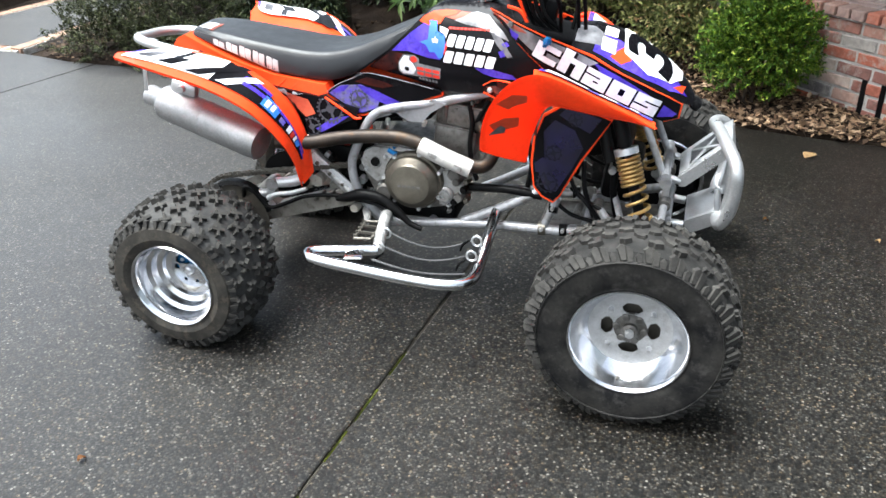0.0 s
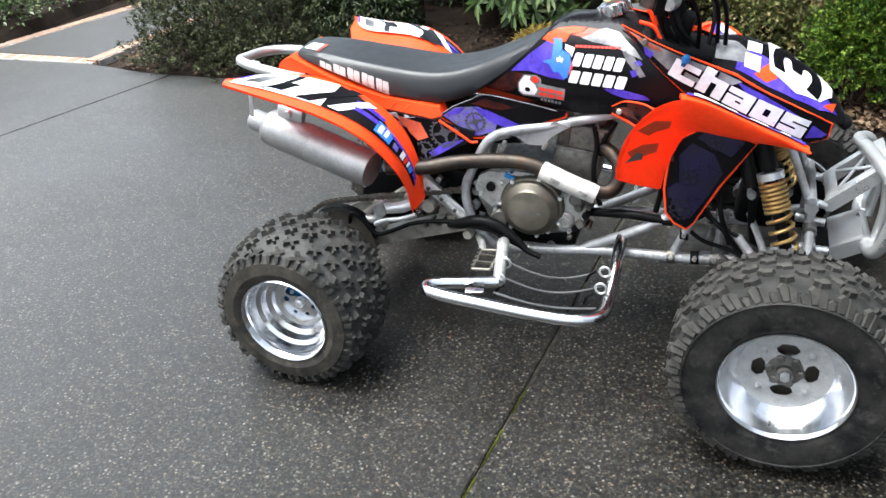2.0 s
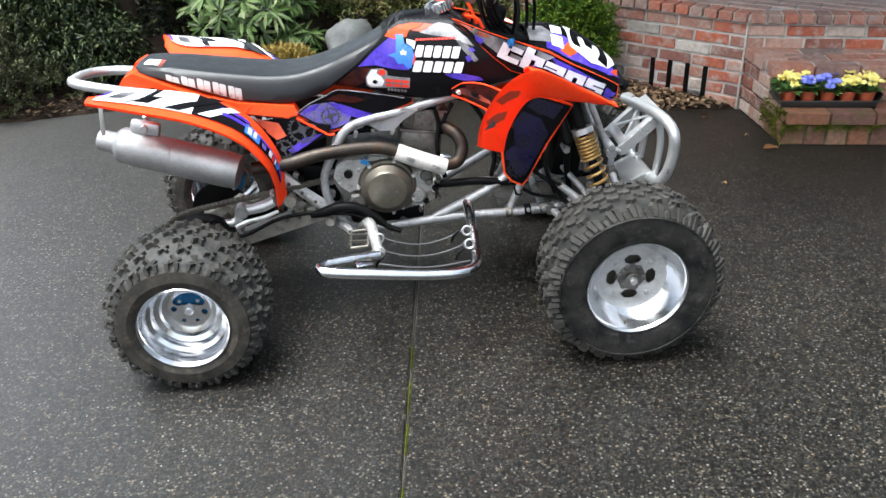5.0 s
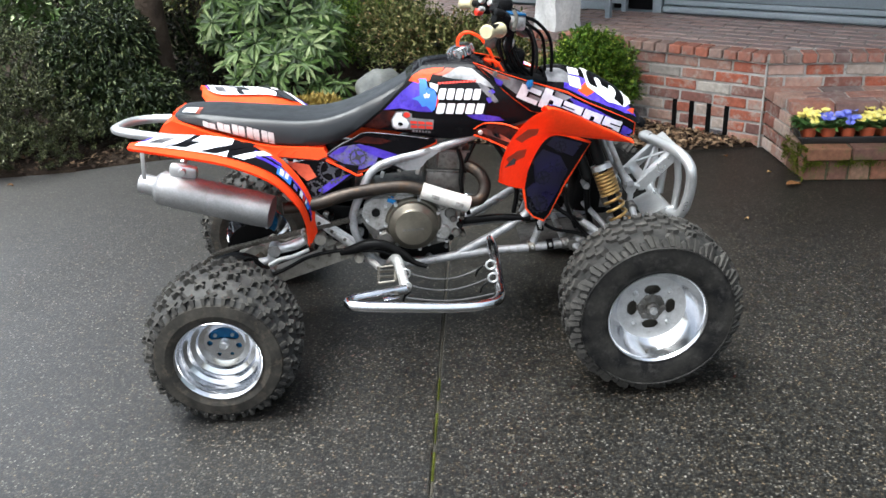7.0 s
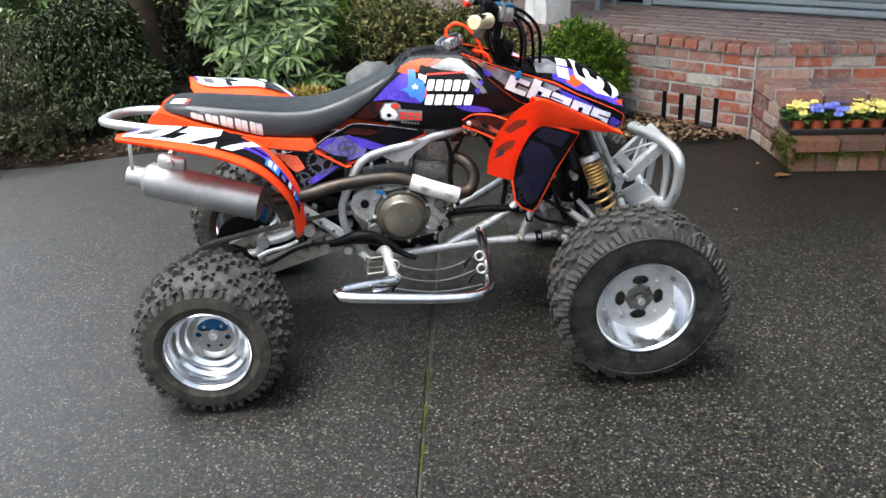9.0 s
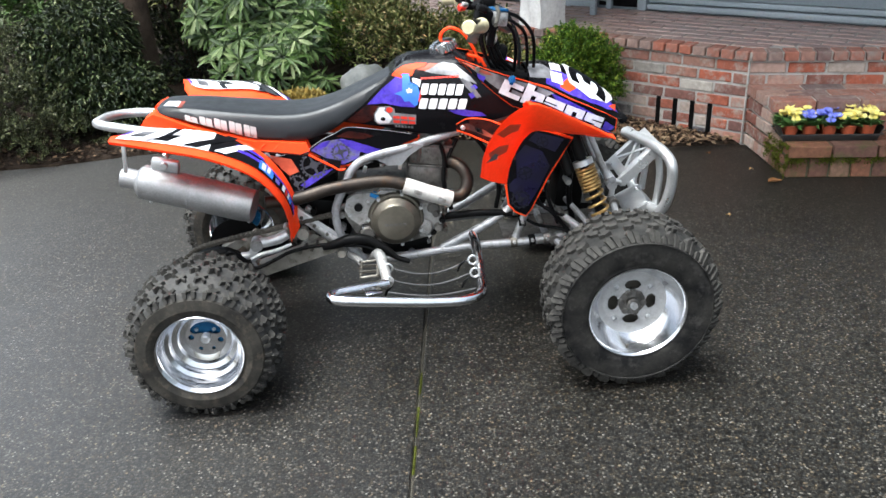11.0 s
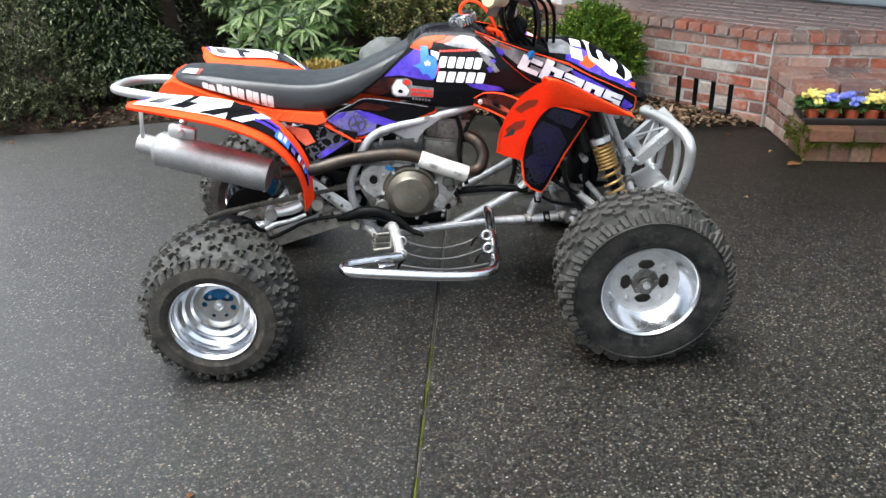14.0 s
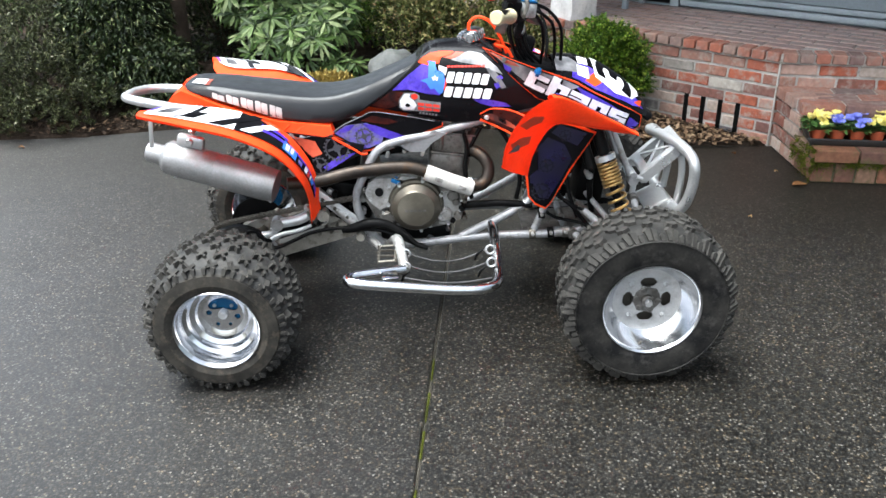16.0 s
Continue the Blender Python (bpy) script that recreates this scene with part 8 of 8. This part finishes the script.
def flower_tray():
    o = STEP_O + STEP_B * 0.055 - STEP_E * 0.012
    long, deep = 0.445, 0.15
    t = thing("flower_tray", "black plastic nursery tray on the low brick step", "tray", at=(o.x, o.y, STEP_1))
    t.rotation_euler = (0, 0, math.atan2(STEP_E.y, STEP_E.x))
    bm = bmesh.new()
    box(bm, (long - 0.02, deep - 0.02, 0.008), pose(long / 2, deep / 2, 0.004), 0.002)
    for y, lean in ((0.004, 14), (deep - 0.004, -14)):
        box(bm, (long - 0.01, 0.004, 0.030), pose(long / 2, y, 0.017, lean, 0, 0), 0.001)
    for x, lean in ((0.0, -22), (long, 22)):
        box(bm, (0.004, deep, 0.075), pose(x, deep / 2, 0.034, 0, lean, 0), 0.001)
    part("tray_shell", bm, TRAY, t)
    part("tray_rim", bar([(-0.016, 0.0, 0.033), (long + 0.016, 0.0, 0.033), (long + 0.016, deep, 0.033), (-0.016, deep, 0.033)], 0.0035, 8, 1, True, False), TRAY, t)
    back = Vector((-STEP_E.y, STEP_E.x, 0))
    for j in range(2):
        for i in range(5):
            p = o + STEP_E * (0.045 + 0.089 * i) + back * (0.043 + 0.070 * j)
            blue = i == 2 or (j == 0 and i == 1)
            potted_flower(p.x, p.y, STEP_1 + 0.009, BLUE_PETAL if blue else YELLOW_PETAL, 60 + 5 * j + i, "blue primula in a terracotta-coloured pot" if blue else "yellow primula in a terracotta-coloured pot")


flower_tray()


# ---- bricks ----
def brick_mesh(l, d, h, seed, material):
    """A brick with worn, slightly uneven edges."""
    rng = random.Random(seed)
    bm = bmesh.new()
    box(bm, (l, d, h))
    bmesh.ops.bevel(bm, geom=bm.edges[:], offset=0.004, segments=1, affect="EDGES")
    for v in bm.verts:
        v.co += Vector((rng.uniform(-1, 1), rng.uniform(-1, 1), rng.uniform(-1, 1))) * 0.0016
    me = bpy.data.meshes.new("brick")
    bm.to_mesh(me)
    bm.free()
    mesh_finish(me, material, 0)
    return me


SIZES = {}


def brick(parent, centre, along, out, l, d, h, material=BRICK, name="brick", tilt=0.0):
    key = (round(l, 3), round(d, 3), round(h, 3), material.name, (len(parent.children) % 3))
    if key not in SIZES:
        SIZES[key] = brick_mesh(l, d, h, len(SIZES), material)
    ob = new(name, SIZES[key])
    ob.parent = parent
    ob.matrix_basis = parent.matrix_world.inverted() @ Matrix.Translation(centre) @ Matrix((along, -out, (0, 0, 1))).transposed().to_4x4() @ pose(0, 0, 0, 0, tilt, 0)
    return ob


def courses(parent, start, along, out, length, count, z0, h, l, joint=0.013, gaps=()):
    """Running bond; gaps: stretches (from, to, lower course, upper course) left open as drain slots."""
    rng = random.Random(len(parent.name) + int(length * 100))
    for c in range(count):
        s = -l / 2 if c % 2 else 0.0
        while s < length:
            a, b = max(s, 0.0), min(s + l - joint, length)
            cuts = [(a, b)]
            for g0, g1, c0, c1 in gaps:
                if c0 <= c <= c1:
                    cuts = [q for a1, b1 in cuts for q in (((a1, min(b1, g0)), (max(a1, g1), b1)) if g0 < b1 and g1 > a1 else ((a1, b1),))]
            for a1, b1 in cuts:
                if b1 - a1 > 0.02:
                    mid = start + along * ((a1 + b1) / 2) - out * (0.045 + rng.uniform(-0.002, 0.003)) + Vector((0, 0, z0 + c * h + (h - joint) / 2))
                    brick(parent, mid, along, out, b1 - a1, 0.09, h - joint)
            s += l


H = 0.0641
SLOT = [0.185 + 0.101 * k for k in range(4)]
courses(wall_1, CORNER, D1, N1, 1.45, 7, 0.0, H, 0.192, gaps=[(s, s + 0.024, 0, 2) for s in SLOT])
# black strip closes each slot, painting the dark of its opening
for s in SLOT:
    bm = bmesh.new()
    m = Matrix.Translation(CORNER + D1 * (s + 0.012) + Vector((0, 0, 0.095)) - N1 * 0.004) @ Matrix((D1, -N1, (0, 0, 1))).transposed().to_4x4()
    box(bm, (0.025, 0.006, 0.195), m)
    part("drain_slot", bm, HOSE, wall_1, "black strip painting the dark of an open drain slot")
courses(wall_2, CORNER, D2, N2, 1.6, 7, 0.0, H, 0.192)
part("corner_joint", box(bmesh.new(), (0.010, 0.010, WALL_H), pose(CORNER.x - 0.005, CORNER.y - 0.004, WALL_H / 2, 0, 0, 30), 0.002), MORTAR, wall_1, "pale mortar joint")
# overhanging coping of bricks laid on edge
for parent, along, out, n in ((wall_1, D1, N1, 19), (wall_2, D2, N2, 20)):
    for k in range(n):
        p = CORNER + along * (0.040 + 0.0785 * k) + out * (0.024 - 0.052) + Vector((0, 0, WALL_H + CAP_H / 2 + 0.001))
        brick(parent, p, along, out, 0.067, 0.104, CAP_H, COPING)
# porch paving, laid along the house
for i in range(-10, 13):
    for j in range(0, 14):
        q = HOUSE_P + HOUSE_D * (i * 0.205 + (0.1 if j % 2 else 0)) + HOUSE_N * (0.05 + j * 0.098) + Vector((0, 0, WALL_H + CAP_H - 0.0175))
        d1, d2 = -(q - CORNER).dot(N1), -(q - CORNER).dot(N2)
        if d1 > 0.10 and d2 > 0.10 and q.x < 3.3:
            brick(porch_floor, q, HOUSE_D, HOUSE_N, 0.194, 0.0875, 0.032, PAVER, "paver")
# steps
for ob, front, top in ((step_low, 0.0, STEP_1), (step_high, STEP_2_FRONT, STEP_2)):
    face = Vector((-0.165, -0.986, 0))
    left = Vector((-1.0, 0.01, 0))
    o = STEP_O + STEP_B * front
    base = 0.0 if front == 0 else STEP_1
    rise = top - base
    kind_of = STEP_BRICK if front == 0 else BRICK
    top_kind = STEP_BRICK if front == 0 else COPING
    for k in range(15):
        brick(ob, o + STEP_E * (0.05 + 0.098 * k) - face * 0.045 + Vector((0, 0, base + (rise - 0.06) / 2)), STEP_E, face, 0.088, 0.09, rise - 0.068, kind_of)
    for k in range(8):
        brick(ob, o + STEP_E * (0.093 + 0.206 * k) - face * 0.042 + face * 0.012 + Vector((0, 0, top - 0.028)), STEP_E, face, 0.196, 0.1, 0.056, top_kind)
    for r in range(1, 4 if front else 3):
        for k in range(8):
            brick(ob, o + STEP_E * ((0.093 if r % 2 == 0 else 0.19) + 0.206 * k) - face * (0.042 + 0.106 * r - 0.012) + Vector((0, 0, top - 0.028)), STEP_E, face, 0.196, 0.096, 0.056, top_kind)
    rows_up = 2 if front == 0 else 4
    hh = (top - 0.06) / rows_up
    for c in range(rows_up):
        span = STEP_2_FRONT if front == 0 else 0.53 - STEP_2_FRONT
        cuts = [0.0, span * (0.45 if c % 2 else 0.62), span]
        for a0, a1 in zip(cuts, cuts[1:]):
            q = o + STEP_B * ((a0 + a1) / 2) + Vector((0, 0, hh * (c + 0.5))) + STEP_E * 0.043
            brick(ob, q, STEP_B, left, a1 - a0 - 0.01, 0.09, hh - 0.011, kind_of)
    for k in range(1 if front == 0 else 2):
        q = o + STEP_B * (0.16 + 0.12 * k) + Vector((0, 0, top - 0.0265)) + STEP_E * 0.09
        brick(ob, q, STEP_B, left, 0.108, 0.2, 0.055, top_kind)
TAN_BRICK = varied("worn_tan_brick", [(0, (0.20, 0.12, 0.085)), (0.5, (0.24, 0.16, 0.115)), (1, (0.17, 0.085, 0.06))], 0.8, grain=40, relief=0.4, lime=(0.22, 0.19, 0.16))
# brick band along the end of the garden path
band = structure("brick_edging", box(bmesh.new(), (1.6, 0.11, 0.05), pose(-4.25, 2.075, -0.018)), MORTAR, "worn brick edging between path and driveway")
for k in range(15):
    brick(band, Vector((-5.0 + 0.105 * k, 2.075, -0.016)), Vector((1, 0, 0)), Vector((0, -1, 0)), 0.095, 0.1, 0.05, TAN_BRICK)
edge_2 = structure("brick_edging_2", box(bmesh.new(), (0.09, 2.2, 0.05), pose(-3.33, 3.15, -0.01, 0, 0, -7)), MORTAR, "worn brick edging beside the garden path")
for k in range(10):
    brick(edge_2, Vector((-3.46 + 0.026 * k, 2.14 + 0.207 * k, -0.004)), Vector((0.125, 0.992, 0)), Vector((0.992, -0.125, 0)), 0.195, 0.09, 0.05, TAN_BRICK)
edge_3 = structure("brick_edging_3", box(bmesh.new(), (0.09, 1.6, 0.05), pose(-4.24, 2.9, -0.01, 0, 0, -14)), MORTAR, "worn brick edging below the hedge")
for k in range(8):
    brick(edge_3, Vector((-4.42 + 0.05 * k, 2.2 + 0.2 * k, -0.004)), Vector((0.242, 0.97, 0)), Vector((0.97, -0.242, 0)), 0.195, 0.09, 0.05, TAN_BRICK)
# moss on the low step's corner and in the joint under its front bricks
rng = np.random.default_rng(77)
n = 3600
u, v = rng.random(n), rng.random(n)
corner = np.column_stack([STEP_O.x - 0.006 + rng.normal(size=n) * 0.004 + (rng.random(n) < 0.35) * rng.random(n) * 0.1, STEP_O.y + 0.26 * u ** 1.4 - 0.014, STEP_1 * v ** 0.6])
keep = np.array([noise.noise((p[0] * 20, p[1] * 26, p[2] * 26)) > -0.08 for p in corner])
corner = corner[keep]
n = 1500
clump = rng.choice([0.02, 0.05, 0.17, 0.185, 0.29, 0.40], n) + rng.normal(size=n) * 0.022
front = np.array(STEP_O) + np.array(STEP_E) * clump[:, None] + np.column_stack([np.zeros(n), np.full(n, -0.012), STEP_1 - 0.062 + rng.normal(size=n) * 0.012])
pts = np.vstack([corner, front])
n = len(pts)
me = leaf_mesh("moss_cushion", pts, unit(rng, n) + np.array([-0.8, -0.4, 0.3]), unit(rng, n), rng.uniform(0.006, 0.014, n), rng.uniform(0.002, 0.004, n))
mesh_finish(me, MOSS, 0)
tagged(new("moss_cushion", me), "green moss on the corner of the brick step", "moss", kind="stuff")
